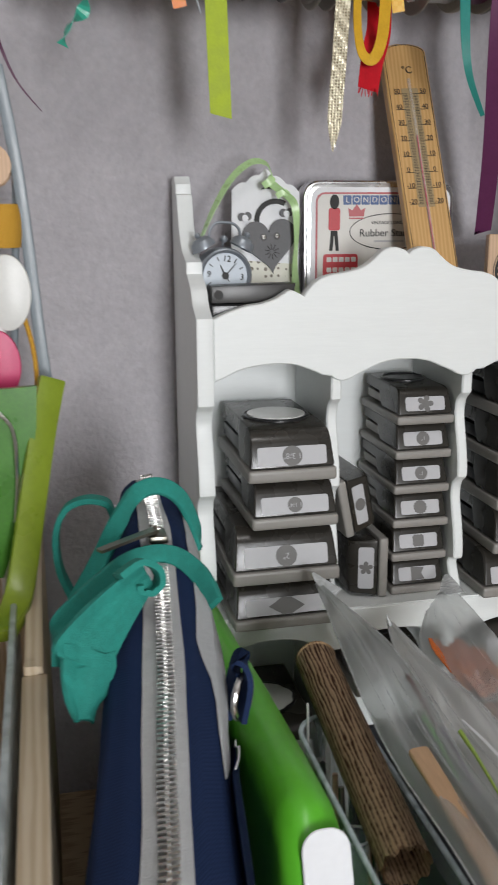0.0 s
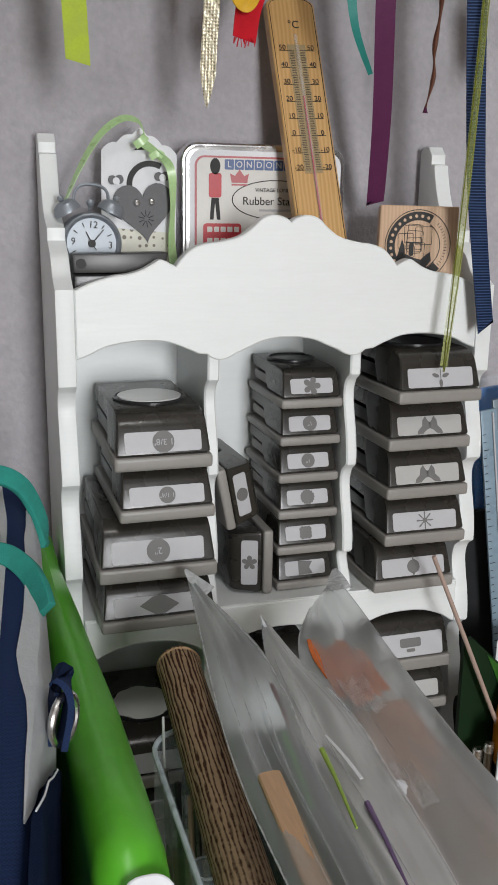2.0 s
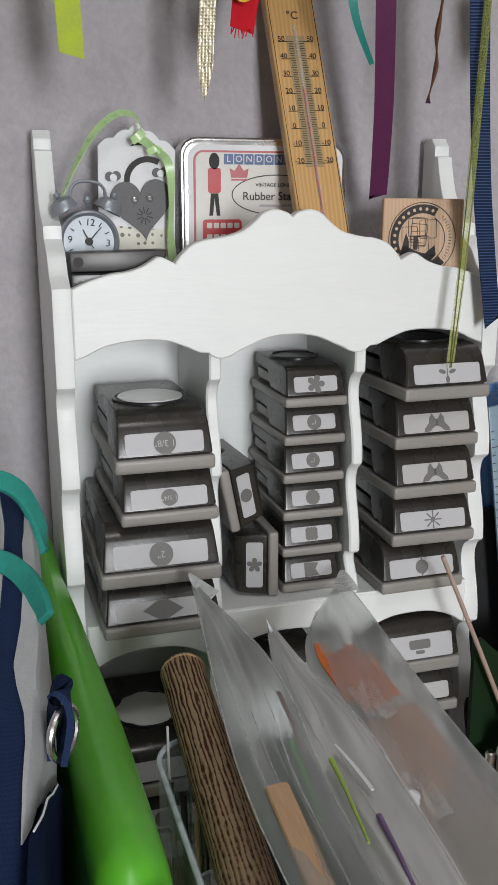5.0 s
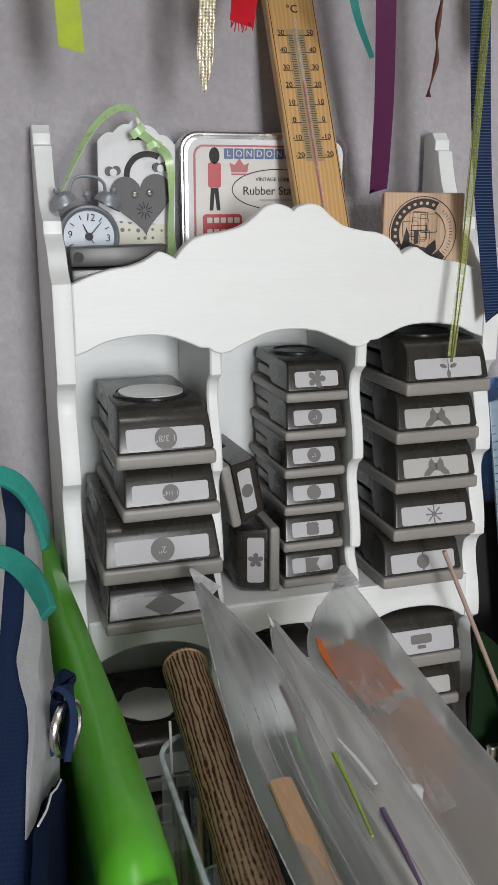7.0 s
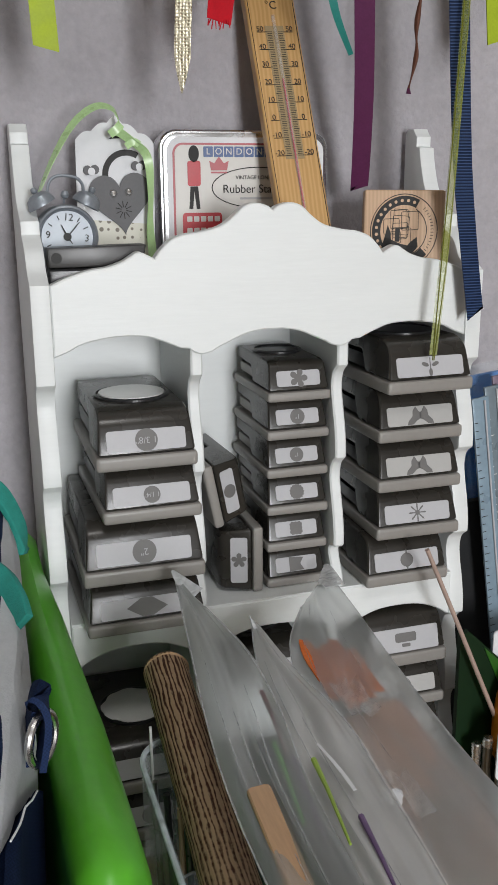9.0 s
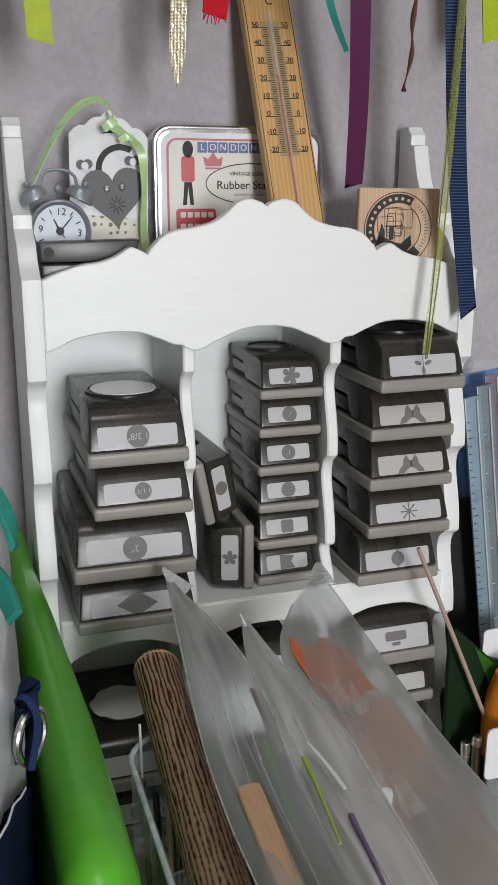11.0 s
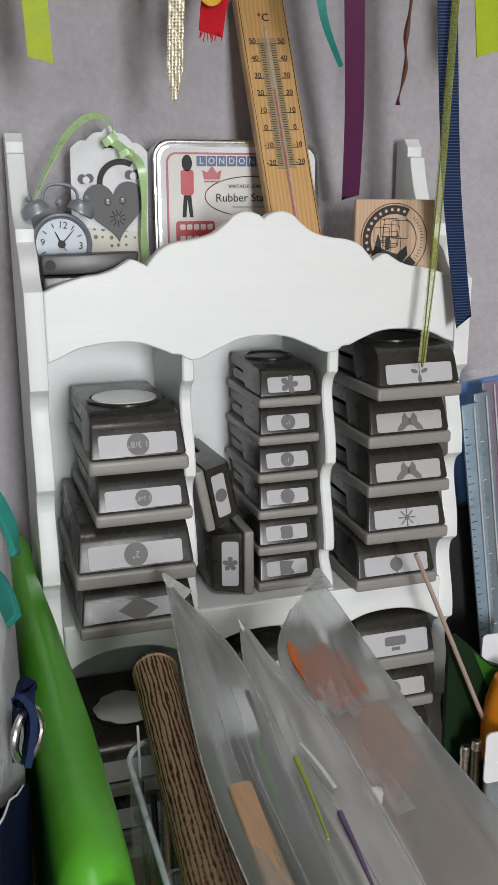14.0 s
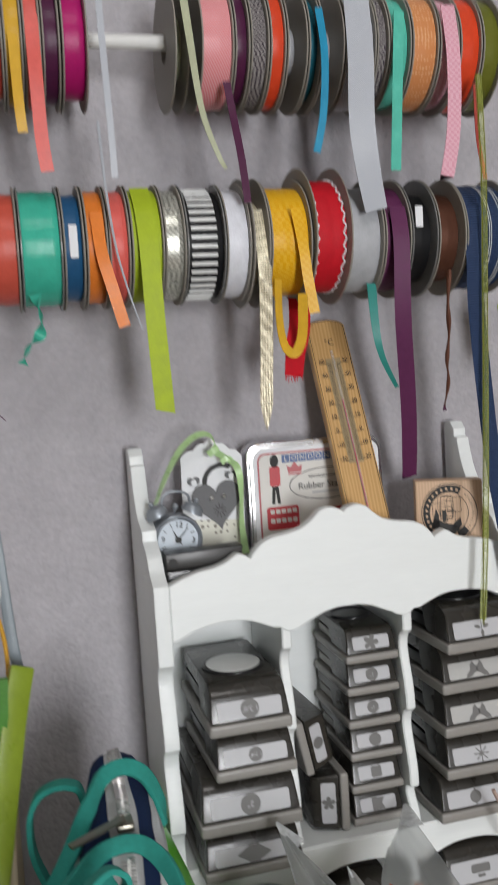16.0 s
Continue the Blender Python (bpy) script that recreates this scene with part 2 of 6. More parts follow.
def part(name, bm, material, parent=None, label="", smooth=24):
    """Links a bmesh, drawn in world metres, as one mesh object under a thing or part."""
    if parent is not None:
        off = root_of(parent).matrix_basis.translation
        bmesh.ops.translate(bm, verts=bm.verts, vec=-off)
    me = bpy.data.meshes.new(name)
    bm.to_mesh(me)
    bm.free()
    me.materials.append(material)
    if smooth:
        me.shade_smooth()
        me.set_sharp_from_angle(angle=radians(smooth))
    ob = new(name, me)
    if parent is not None:
        ob.parent = parent
    return tagged(ob, label) if label else ob


def solo(name, bm, material, label, category, group="", kind="", smooth=24):
    return tagged(part(name, bm, material, None, "", smooth), label, category, group, kind)


def lettering(text, size, m, depth=0.0002):
    """Raised print, flat in local x, z, facing -y, then placed by the matrix m."""
    cu = bpy.data.curves.new("lettering", "FONT")
    cu.body, cu.size, cu.align_x, cu.align_y, cu.extrude = text, size, "CENTER", "CENTER", depth
    ob = bpy.data.objects.new("lettering", cu)
    scene.collection.objects.link(ob)
    me = bpy.data.meshes.new_from_object(ob.evaluated_get(bpy.context.evaluated_depsgraph_get()))
    bpy.data.objects.remove(ob)
    bm = bmesh.new()
    bm.from_mesh(me)
    bpy.data.meshes.remove(me)
    return moved(bm, m @ Matrix.Rotation(radians(90), 4, "X"))


def disc_outline(r, n=24, cx=0.0, cz=0.0, wob=None):
    return [(cx + r * (wob(2 * math.pi * k / n) if wob else 1) * math.cos(2 * math.pi * k / n), cz + r * (wob(2 * math.pi * k / n) if wob else 1) * math.sin(2 * math.pi * k / n)) for k in range(n)]


def round_rect(x0, x1, z0, z1, r, n=4):
    out = []
    for cx, cz, a0 in ((x1 - r, z1 - r, 0), (x0 + r, z1 - r, 90), (x0 + r, z0 + r, 180), (x1 - r, z0 + r, 270)):
        for k in range(n + 1):
            a = radians(a0 + 90 * k / n)
            out.append((cx + r * math.cos(a), cz + r * math.sin(a)))
    return out


# ---------------------------------------------------------------- the room
WALL_Y, DESK_Z = 0.095, -0.30
solo("wall_north", box(-2.0, 2.4, WALL_Y, WALL_Y + 0.12, -1.05, 1.4), M_WALL, "grey lilac wall with a faint mottled plaster texture", "wall", kind="structure", smooth=0)
# side walls and ceiling are unseen, added to bounce fill light
solo("wall_west", box(-2.12, -2.0, ROOM_Y, WALL_Y, -1.05, 1.4), M_ROOM, "plain pale wall, unseen, added for bounce light", "wall", kind="structure", smooth=0)
solo("wall_east", box(2.4, 2.52, ROOM_Y, WALL_Y, -1.05, 1.4), M_ROOM, "plain pale wall, unseen, added for bounce light", "wall", kind="structure", smooth=0)
# unseen wall behind the camera; its opening is made up for the front light
wx0, wx1, wz0, wz1 = FRONT_X - FRONT_W / 2, FRONT_X + FRONT_W / 2, FRONT_Z - FRONT_H / 2, FRONT_Z + FRONT_H / 2
solo("wall_south", join(box(-2.0, wx0, ROOM_Y - 0.2, ROOM_Y, -1.05, 1.4), box(wx1, 2.4, ROOM_Y - 0.2, ROOM_Y, -1.05, 1.4),
                        box(wx0, wx1, ROOM_Y - 0.2, ROOM_Y, -1.05, wz0), box(wx0, wx1, ROOM_Y - 0.2, ROOM_Y, wz1, 1.4)), M_ROOM,
     "plain pale wall, unseen, with an opening added for the front light", "wall", kind="structure", smooth=0)
solo("floor", box(-2.0, 2.4, ROOM_Y, WALL_Y, -1.1, -1.05), M_FLOOR, "brown wooden floor", "floor", kind="structure", smooth=0)
solo("ceiling", box(-2.0, 2.4, ROOM_Y, WALL_Y, 1.4, 1.45), M_ROOM, "plain pale ceiling, unseen, added for bounce light", "ceiling", kind="structure", smooth=0)
desk = thing("desk", "brown wooden desk crowded with craft supplies", "desk", (0, -0.3, -1.05))
part("desktop", box(-1.2, 1.4, -0.62, WALL_Y - 0.003, DESK_Z - 0.03, DESK_Z, 0.004), M_DESK, desk)
for lx in (-1.15, 1.3):
    for ly in (-0.58, 0.03):
        part("leg", box(lx, lx + 0.05, ly, ly + 0.05, -1.05, DESK_Z - 0.03, 0.003), M_DESK, desk)
# unseen fixture, made up to house the overhead fill
lamp = thing("added_ceiling_lamp", "round white ceiling lamp, unseen, added to go with the top light", "lamp", (-0.05, -0.95, 1.4))
part("shade", lathe([(0.0, 1.4), (0.2, 1.4), (0.2, 1.33), (0.19, 1.33), (0.19, 1.385), (0, 1.385)], 32, at=(-0.05, -0.95, 0)), M_RAIL, lamp)

# ---------------------------------------------------------------- the white shelf
SH = 0.1285
shelf = thing("wall_shelf", "white painted wooden shelf with scalloped edges, filled with paper punches", "shelf", (0, 0.045, DESK_Z))


def scallop_front(z_hi, z_lo, y0):
    """The front edge of an upright: hollow curves under a sharp ledge, swelling out again to the next."""
    out, z = [], z_hi
    while z > z_lo + 0.01:
        z2 = max(z - 0.057, z_lo)
        d = z - z2
        curve = [(y0 + 0.0015, z - 0.0015, 0), (y0 + 0.0065, z - 0.10 * d, 0), (y0 + 0.0085, z - 0.24 * d, 0), (y0 + 0.0065, z - 0.42 * d, 0), (y0 + 0.0030, z - 0.62 * d, 0), (y0 + 0.0006, z - 0.82 * d, 0), (y0, z - 0.95 * d, 0)]
        out += [(y0, z)] + [tuple(v[:2]) for v in spline(curve, 3)]
        z = z2
    return out + [(y0, z_lo)]


crest = [tuple(v[:2]) for v in spline([(0.0, 0.066, 0), (0.012, 0.073, 0), (0.02, 0.083, 0), (0.034, 0.0905, 0)], 5)] + [(0.0345, 0.0975)] \
    + [tuple(v[:2]) for v in spline([(0.038, 0.0985, 0), (0.052, 0.105, 0), (0.061, 0.1165, 0), (0.067, 0.132, 0), (0.0685, 0.1385, 0)], 5)] \
    + [(0.073, 0.1395), (0.073, 0.1455), (0.0755, 0.1475), (0.078, 0.1505), (0.086, 0.1505), (0.0895, 0.148), (0.0895, DESK_Z), (0.0, DESK_Z)]
side_outline = list(reversed(scallop_front(0.013, DESK_Z + 0.012, 0.0)))
side_outline = side_outline + crest[:-1] + [(0.0, DESK_Z)]
for sx in (-1, 1):
    part("side_panel", prism(side_outline, "x", sx * 0.1231, sx * 0.1335, 0.0011, 2), M_WHITE, shelf)
for sx in (-1, 1):
    dv = list(reversed(scallop_front(0.013, -SH, 0.003))) + [(0.003, 0.054), (0.086, 0.054), (0.086, -SH)]
    part("divider", prism(dv, "x", sx * 0.041, sx * 0.048, 0.001), M_WHITE, shelf)
    part("divider", box(sx * 0.0445 - 0.0035, sx * 0.0445 + 0.0035, 0.010, 0.086, -0.29, -0.1375, 0.001), M_WHITE, shelf)

half_top = [(0, 0.1025), (0.0035, 0.105), (0.0105, 0.1065), (0.017, 0.1045), (0.022, 0.1), (0.03, 0.0945), (0.042, 0.0915), (0.050, 0.0905), (0.058, 0.0875), (0.064, 0.082), (0.067, 0.078),
            (0.0705, 0.0800), (0.0755, 0.0818), (0.080, 0.0795), (0.085, 0.0767), (0.093, 0.0742), (0.102, 0.073), (0.114, 0.0695), (0.123, 0.0655)]
half_bot = [(0.123, 0.0275), (0.116, 0.030), (0.106, 0.0345), (0.09, 0.037), (0.074, 0.0365), (0.063, 0.033), (0.054, 0.029), (0.049, 0.0285), (0.0465, 0.0265), (0.042, 0.025), (0.036, 0.0262), (0.032, 0.0285),
            (0.026, 0.031), (0.016, 0.0352), (0.006, 0.037)]


def soft(pts, breaks):
    """Curves through points, broken at sharp notches."""
    out, seg = [], []
    for i, p in enumerate(pts):
        seg.append((*p, 0))
        if i in breaks or i == len(pts) - 1:
            out += [tuple(v[:2]) for v in spline(seg, 4)]
            seg = [(*p, 0)]
    return out


right = soft(half_top, (0, 10)) + soft(half_bot, (6, 7, 11))
outline = right + [(-x, z) for x, z in reversed(right) if x > 0.0005]
clean = [outline[0]]
for q in outline[1:]:
    if (Vector(q) - Vector(clean[-1])).length > 2e-4:
        clean.append(q)
part("valance", prism(clean, "y", 0.0005, 0.0095, 0.0009), M_WHITE, shelf)

low = [(-0.123, -0.1295), (0.123, -0.1295)]
arch = []
for cx, hw in ((0.0855, 0.0375), (0.0, 0.04), (-0.0855, 0.0375)):
    arch += [(cx + hw, -0.1585)] + [tuple(v[:2]) for v in spline([(cx + hw * 0.93, -0.1575, 0), (cx + hw * 0.75, -0.153, 0), (cx + hw * 0.4, -0.1482, 0), (cx, -0.147, 0), (cx - hw * 0.4, -0.1482, 0), (cx - hw * 0.75, -0.153, 0), (cx - hw * 0.93, -0.1575, 0)], 3)] + [(cx - hw, -0.1585)]
part("lower_valance", prism(low + arch, "y", 0.0, 0.009, 0.0009), M_WHITE, shelf)
part("middle_shelf", box(-0.1228, 0.1228, 0.0005, 0.086, -SH - 0.001, -SH, 0.0), M_WHITE, shelf)
part("shelf_board", box(-0.1228, 0.1228, 0.0092, 0.086, -0.1375, -SH - 0.0012, 0.0), M_WHITE, shelf)
part("top_shelf", box(-0.1228, 0.1228, 0.0097, 0.086, 0.0545, 0.062, 0.0008), M_WHITE, shelf)
part("bottom_shelf", box(-0.1228, 0.1228, 0.002, 0.086, DESK_Z + 0.002, -0.29, 0.0008), M_WHITE, shelf)
part("back_panel", box(-0.1228, 0.1228, 0.0862, 0.0895, DESK_Z + 0.002, 0.0615), M_WHITE, shelf)


# ---------------------------------------------------------------- paper punches
def symbol_outline(kind, s):
    if kind in ("circle", "one", "two", "text"):
        return [disc_outline(s, 28)]
    if kind == "flower":
        return [disc_outline(s, 50, wob=lambda a: 0.42 + 0.6 * abs(math.cos(2.5 * a)) ** 0.7)]
    if kind == "seal":
        return [disc_outline(s, 60, wob=lambda a: 0.96 + 0.06 * math.cos(15 * a))]
    if kind == "square":
        return [disc_outline(s, 48, wob=lambda a: min(1.25, 1 / max(abs(math.cos(a)), abs(math.sin(a)))) * (0.9 + 0.05 * math.cos(12 * a)))]
    if kind == "flag":
        return [[(-s, -s), (s * 1.1, -s * 0.9), (s * 0.6, 0), (s * 1.1, s * 0.8), (-s, s)]]
    if kind == "hexagon":
        return [[(-1.9 * s, 0), (-0.5 * s, -0.85 * s), (0.5 * s, -0.85 * s), (1.9 * s, -0.1 * s), (0.5 * s, 0.85 * s), (-0.5 * s, 0.85 * s)]]
    if kind == "butterfly":
        wing = [(0.0, -0.3), (0.35, -0.45), (0.75, -0.8), (1.35, -0.85), (1.25, -0.5), (0.8, -0.05), (0.75, 0.45), (0.45, 0.85), (0.15, 0.35), (0.0, 0.3)]
        return [[(x * s, z * s) for x, z in wing], [(-x * s, z * s) for x, z in reversed(wing)], [(-0.08 * s, -0.3 * s), (0.08 * s, -0.3 * s), (0.08 * s, 0.25 * s), (-0.08 * s, 0.25 * s)]]
    if kind == "star":
        return [disc_outline(s * 1.1, 64, wob=lambda a: 0.26 + 0.74 * max(0, math.cos(8 * a)) ** 0.7)]
    if kind == "ornament":
        return [disc_outline(s * 0.85, 24), [(-0.1 * s, 0.7 * s), (0.1 * s, 0.7 * s), (0.06 * s, 1.3 * s), (-0.06 * s, 1.3 * s)], [(-0.2 * s, -0.7 * s), (0, -1.3 * s), (0.2 * s, -0.7 * s)]]
    if kind == "twig":
        leaf = lambda a: [(0.75 * s * math.cos(a) + 0.5 * s * (math.cos(t) * math.cos(a) - 0.5 * math.sin(t) * math.sin(a)), 0.75 * s * math.sin(a) + 0.5 * s * (math.cos(t) * math.sin(a) + 0.5 * math.sin(t) * math.cos(a))) for t in [2 * math.pi * k / 14 for k in range(14)]]
        return [leaf(radians(160)), leaf(radians(20)), leaf(radians(270)), [(-0.05 * s, -0.3 * s), (0.05 * s, -0.3 * s), (0.04 * s, 1.1 * s), (-0.04 * s, 1.1 * s)]]
    if kind == "tag":
        return [round_rect(-1.5 * s, 1.5 * s, -0.3 * s, 0.9 * s, 0.3 * s), round_rect(-0.6 * s, 0.6 * s, -0.95 * s, -0.5 * s, 0.15 * s)]
    return []


def paper_punch(w, h, d, kind, m, label, lab=(0.8, 0.30), disc="", text="", warm=False, sym=0.0052, slim=False):
    """A lever punch: grey base, dark tapered body with a sloping front, label plate and printed shape. Local: front bottom centre, y to the back."""
    ob = new("paper_punch")
    tagged(ob, label, "paper punch", "paper punches on the shelf")
    hb = 0.25 * h
    base = box(-w / 2, w / 2, 0, d, 0, hb, 0.0024, 4)
    part("base", base, M_BASE, ob)
    run, lip, q = 0.0055, h * (0.84 if slim else 0.73), h * (0.016 if slim else 0.027)
    prof = [(0.0010, hb + 0.0006), (run, lip), (run + 0.14 * q * 10, h - 6.8 * q), (run + 0.42 * q * 10, h - 3.8 * q), (run + 0.88 * q * 10, h - 1.4 * q), (run + 16 * q, h), (d - 0.002, h), (d - 0.002, h * 0.68), (0.042, h * 0.66), (0.034, hb + 0.0006)]
    body = prism(prof, "x", -w / 2 + 0.001, w / 2 - 0.001, 0)
    for v in body.verts:
        v.co.x *= 1 - 0.085 * max(0, (v.co.z - hb) / (h - hb))
    bev(body, 0.0020, 3, 50)
    part("body", body, M_DARK, ob)
    part("lever", box(-w / 2 + 0.003, w / 2 - 0.003, 0.036, d - 0.004, hb + 0.002, h * 0.6, 0.0015, 2), M_BLACK if not slim else M_BASE, ob)
    part("hinge_pin", lathe([(0, -w / 2 + 0.0028), (0.0020, -w / 2 + 0.0028), (0.0020, w / 2 - 0.0028), (0, w / 2 - 0.0028)], 12, "x", (0, d - 0.009, h * 0.84)), M_BASE, ob)
    slope = math.atan2(run - 0.0010, lip - hb)
    lw, lh = w * lab[0] * 0.97, (lip - hb) * lab[1] / (0.5 if slim else 0.4)
    face = Matrix.Translation((0, 0.0010, hb)) @ Matrix.Rotation(-slope, 4, "X")
    zc = (lip - hb) * (0.56 if slim else 0.52)
    plate = moved(prism(round_rect(-lw / 2, lw / 2, zc - lh / 2, zc + lh / 2, 0.0016), "y", -0.0004, 0.0005), face)
    lp = part("label", plate, M_LABELB if warm else M_LABEL, ob, "pale grey printed label", 0)
    shapes = symbol_outline(kind, sym)
    if shapes:
        bms = [prism([(x, z + zc) for x, z in o], "y", -0.0006, -0.0003) for o in shapes]
        part("printed_shape", moved(join(*bms), face), M_SYMBOL, lp, "dark grey printed shape", 0)
    if text:
        part("printed_number", moved(lettering(text, sym * 0.8, Matrix.Translation((0, -0.0007, zc)) @ Matrix.Rotation(radians(180), 4, "Y"), 0.0001), face), M_PRINTLT, lp, "upside-down printed number", 0)
    if disc:
        r = min(0.0225, w * 0.39)
        ring = lathe([(r, 0), (r, 0.0012), (r - 0.0015, 0.0016), (r - 0.002, 0.0006), (0, 0.0006)], 36, "z", (0, 0.044, h))
        part("dial_ring", ring, M_BLACK, ob)
        if disc == "white":
            part("sample_disc", prism(disc_outline(r * 0.9, 60, 0, 0.044, wob=lambda a: 1 + 0.035 * math.sin(9 * a) + 0.03 * math.sin(4 * a + 1)), "z", h + 0.0008, h + 0.0014) if not kind else lathe([(0, 0.001), (r * 0.86, 0.001), (r * 0.86, 0.0019), (0, 0.0019)], 36, "z", (0, 0.044, h)), M_DISC, ob, "white paper sample disc")
    ob.matrix_basis = m
    return ob


def at_front(x0, x1, y, z, turn=0.0):
    return pose((x0 + x1) / 2, y, z, 0, 0, turn)


# left compartment, from the top down
paper_punch(0.056, 0.0325, 0.098, "text", at_front(-0.1065, -0.0505, -0.020, -0.0325, 0.0), "dark paper punch with a white disc on top", disc="white", text='1 3/8"', sym=0.0062)
paper_punch(0.0555, 0.0298, 0.098, "circle", at_front(-0.1040, -0.0490, -0.020, -0.0625, 0.6), "dark paper punch with a small circle on its label", text='1 1/4"', sym=0.0047)
paper_punch(0.0690, 0.0358, 0.104, "text", at_front(-0.1165, -0.0475, -0.020, -0.0985, -0.5), "large dark two-inch circle punch in the wide stack", text='2"', sym=0.0068)
paper_punch(0.0685, 0.0298, 0.104, "hexagon", at_front(-0.1160, -0.0475, -0.021, -SH, 0.3), "large dark hexagon punch standing on the shelf board", sym=0.0062)
# middle compartment
for i, (k, s, y) in enumerate((("flower", 0.0056, 0.010), ("circle", 0.0046, 0.012), ("circle", 0.0044, 0.012), ("seal", 0.0048, 0.012), ("square", 0.0044, 0.012), ("flag", 0.0046, 0.012))):
    paper_punch(0.0402, 0.0238, 0.072, k, at_front(0.0 + 0.0006 * (i % 2), 0.0402, y, -0.0086 + 0.0 - 0.02398 * i, 0.5 * (i % 3 - 1)), "small dark paper punch in the narrow middle stack", disc="dark" if i == 0 else "",
                text='1"' if k == "circle" else "", sym=s, lab=(0.7, 0.33), slim=True)
paper_punch(0.0425, 0.0262, 0.072, "flower", pose(-0.0030, 0.010, -0.1070, 0, -90, 0), "small dark flower punch standing on its side", lab=(0.72, 0.34), sym=0.0048, slim=True)
paper_punch(0.0400, 0.0250, 0.072, "circle", pose(-0.0375, 0.008, -0.0635, 0, 79, 3), "small dark punch leaning on its side against the divider", lab=(0.7, 0.32), sym=0.0042, slim=True)
# right compartment
for i, (k, s, x, y, z, tx) in enumerate((("twig", 0.0048, 0.0655, -0.0150, -0.0035, 1.5), ("butterfly", 0.0066, 0.0645, -0.007, -0.0350, 0.8), ("butterfly", 0.0066, 0.0650, -0.0075, -0.0665, 0.3), ("star", 0.0056, 0.0650, -0.008, -0.0975, -0.8), ("ornament", 0.0052, 0.0590, -0.008, -SH, 0.5))):
    paper_punch(0.0570, 0.0312 if i else 0.0315, 0.090, k, at_front(x, x + 0.057, y, z, tx), "dark paper punch in the stack of five, pale label in front", sym=s, warm=i in (1, 2), lab=(0.8, 0.31), disc="dark" if i == 0 else "")
# lower compartments
paper_punch(0.062, 0.034, 0.095, "", at_front(-0.1150, -0.0530, -0.010, -0.2420, 0.0), "dark paper punch with a scalloped white disc, lower row", disc="white")
paper_punch(0.062, 0.034, 0.095, "circle", at_front(-0.1140, -0.0520, -0.010, -0.2768, 0.0), "dark paper punch in the shaded lower row")
paper_punch(0.052, 0.034, 0.080, "circle", at_front(-0.0260, 0.0260, 0.004, -0.1990, 0.0), "dark paper punch in the shaded lower row", disc="dark")
paper_punch(0.0585, 0.036, 0.090, "tag", at_front(0.0600, 0.1185, -0.008, -0.1870, 0.0), "dark punch with a tag shape on its label, lower row", sym=0.005, lab=(0.82, 0.36))
paper_punch(0.0585, 0.0305, 0.090, "circle", at_front(0.0600, 0.1185, -0.008, -0.2178, 0.0), "dark paper punch in the shaded lower row", warm=True)
paper_punch(0.0585, 0.0305, 0.090, "circle", at_front(0.0600, 0.1185, -0.008, -0.2486, 0.0), "dark paper punch in the shaded lower row", warm=True)

# ---------------------------------------------------------------- things on top of the shelf
TOP = 0.062
M_PINE = pattern(mat("pine_wood", (0.56, 0.36, 0.17), 0.45), "wave", 55, (0.50, 0.29, 0.105), (0.58, 0.355, 0.14), stretch=(2.2, 1, 0.12), distortion=3.5, edge=(0.15, 0.85))
M_BEECH = pattern(mat("beech_wood", (0.58, 0.39, 0.25), 0.55), "wave", 70, (0.56, 0.375, 0.24), (0.63, 0.43, 0.28), stretch=(2.2, 1, 0.12), distortion=3, edge=(0.1, 0.9))
M_TIN = mat("brushed_tin", (0.78, 0.78, 0.78), 0.25, 1.0, var=0.05, scale=60)
M_CREAM = mat("printed_cream", (0.64, 0.62, 0.58), 0.35, var=0.03, scale=50)
M_RED = mat("printed_red", (0.48, 0.035, 0.045), 0.4, var=0.08)
M_REDLT = mat("printed_rose", (0.45, 0.11, 0.12), 0.4, var=0.06)
M_BLUE = mat("printed_blue", (0.07, 0.12, 0.27), 0.4, var=0.08)
M_GREYCARD = mat("grey_card", (0.13, 0.13, 0.135), 0.65, var=0.08)
M_SATING = mat("green_satin", (0.43, 0.63, 0.30), 0.3, var=0.15, scale=160)
M_DOTTED = pattern(mat("dotted_card", (0.7, 0.68, 0.6), 0.6), "dots", 210, (0.2, 0.18, 0.14), (0.7, 0.69, 0.6), edge=(0.24, 0.3))

# thermometer, leaning back against the wall
M_TH = Matrix.Translation((0.0302, 0.0130, TOP + 0.0008)) @ Matrix.Rotation(radians(-20.8), 4, "X") @ Matrix.Rotation(radians(-2.6), 4, "Y")
thermo = thing("thermometer", "wooden wall thermometer with a black Celsius scale, leaning back", "thermometer", (0.0278, 0.013, TOP))
TL, TW = 0.1855, 0.0155
arc = [(-TW, 0), (TW, 0), (TW, TL - 0.006)] + [(TW * math.cos(radians(a)) * 1.0, TL - 0.006 + 0.006 * math.sin(radians(a))) for a in range(15, 180, 15)] + [(-TW, TL - 0.006)]
part("board", moved(prism(arc, "y", 0, 0.0075, 0.0007), M_TH), M_PINE, thermo)
TZ0, STEP = 0.0745, 0.0108
groove = moved(box(-0.0058, 0.0058, -0.0003, 0.0004, TZ0 - 0.002, TZ0 + 7.35 * STEP, 0.0), M_TH)
part("scale_field", groove, mat("scale_print", (0.34, 0.25, 0.13), 0.55, var=0.12, scale=200), thermo, "darker printed scale field", 0)
ticks = []
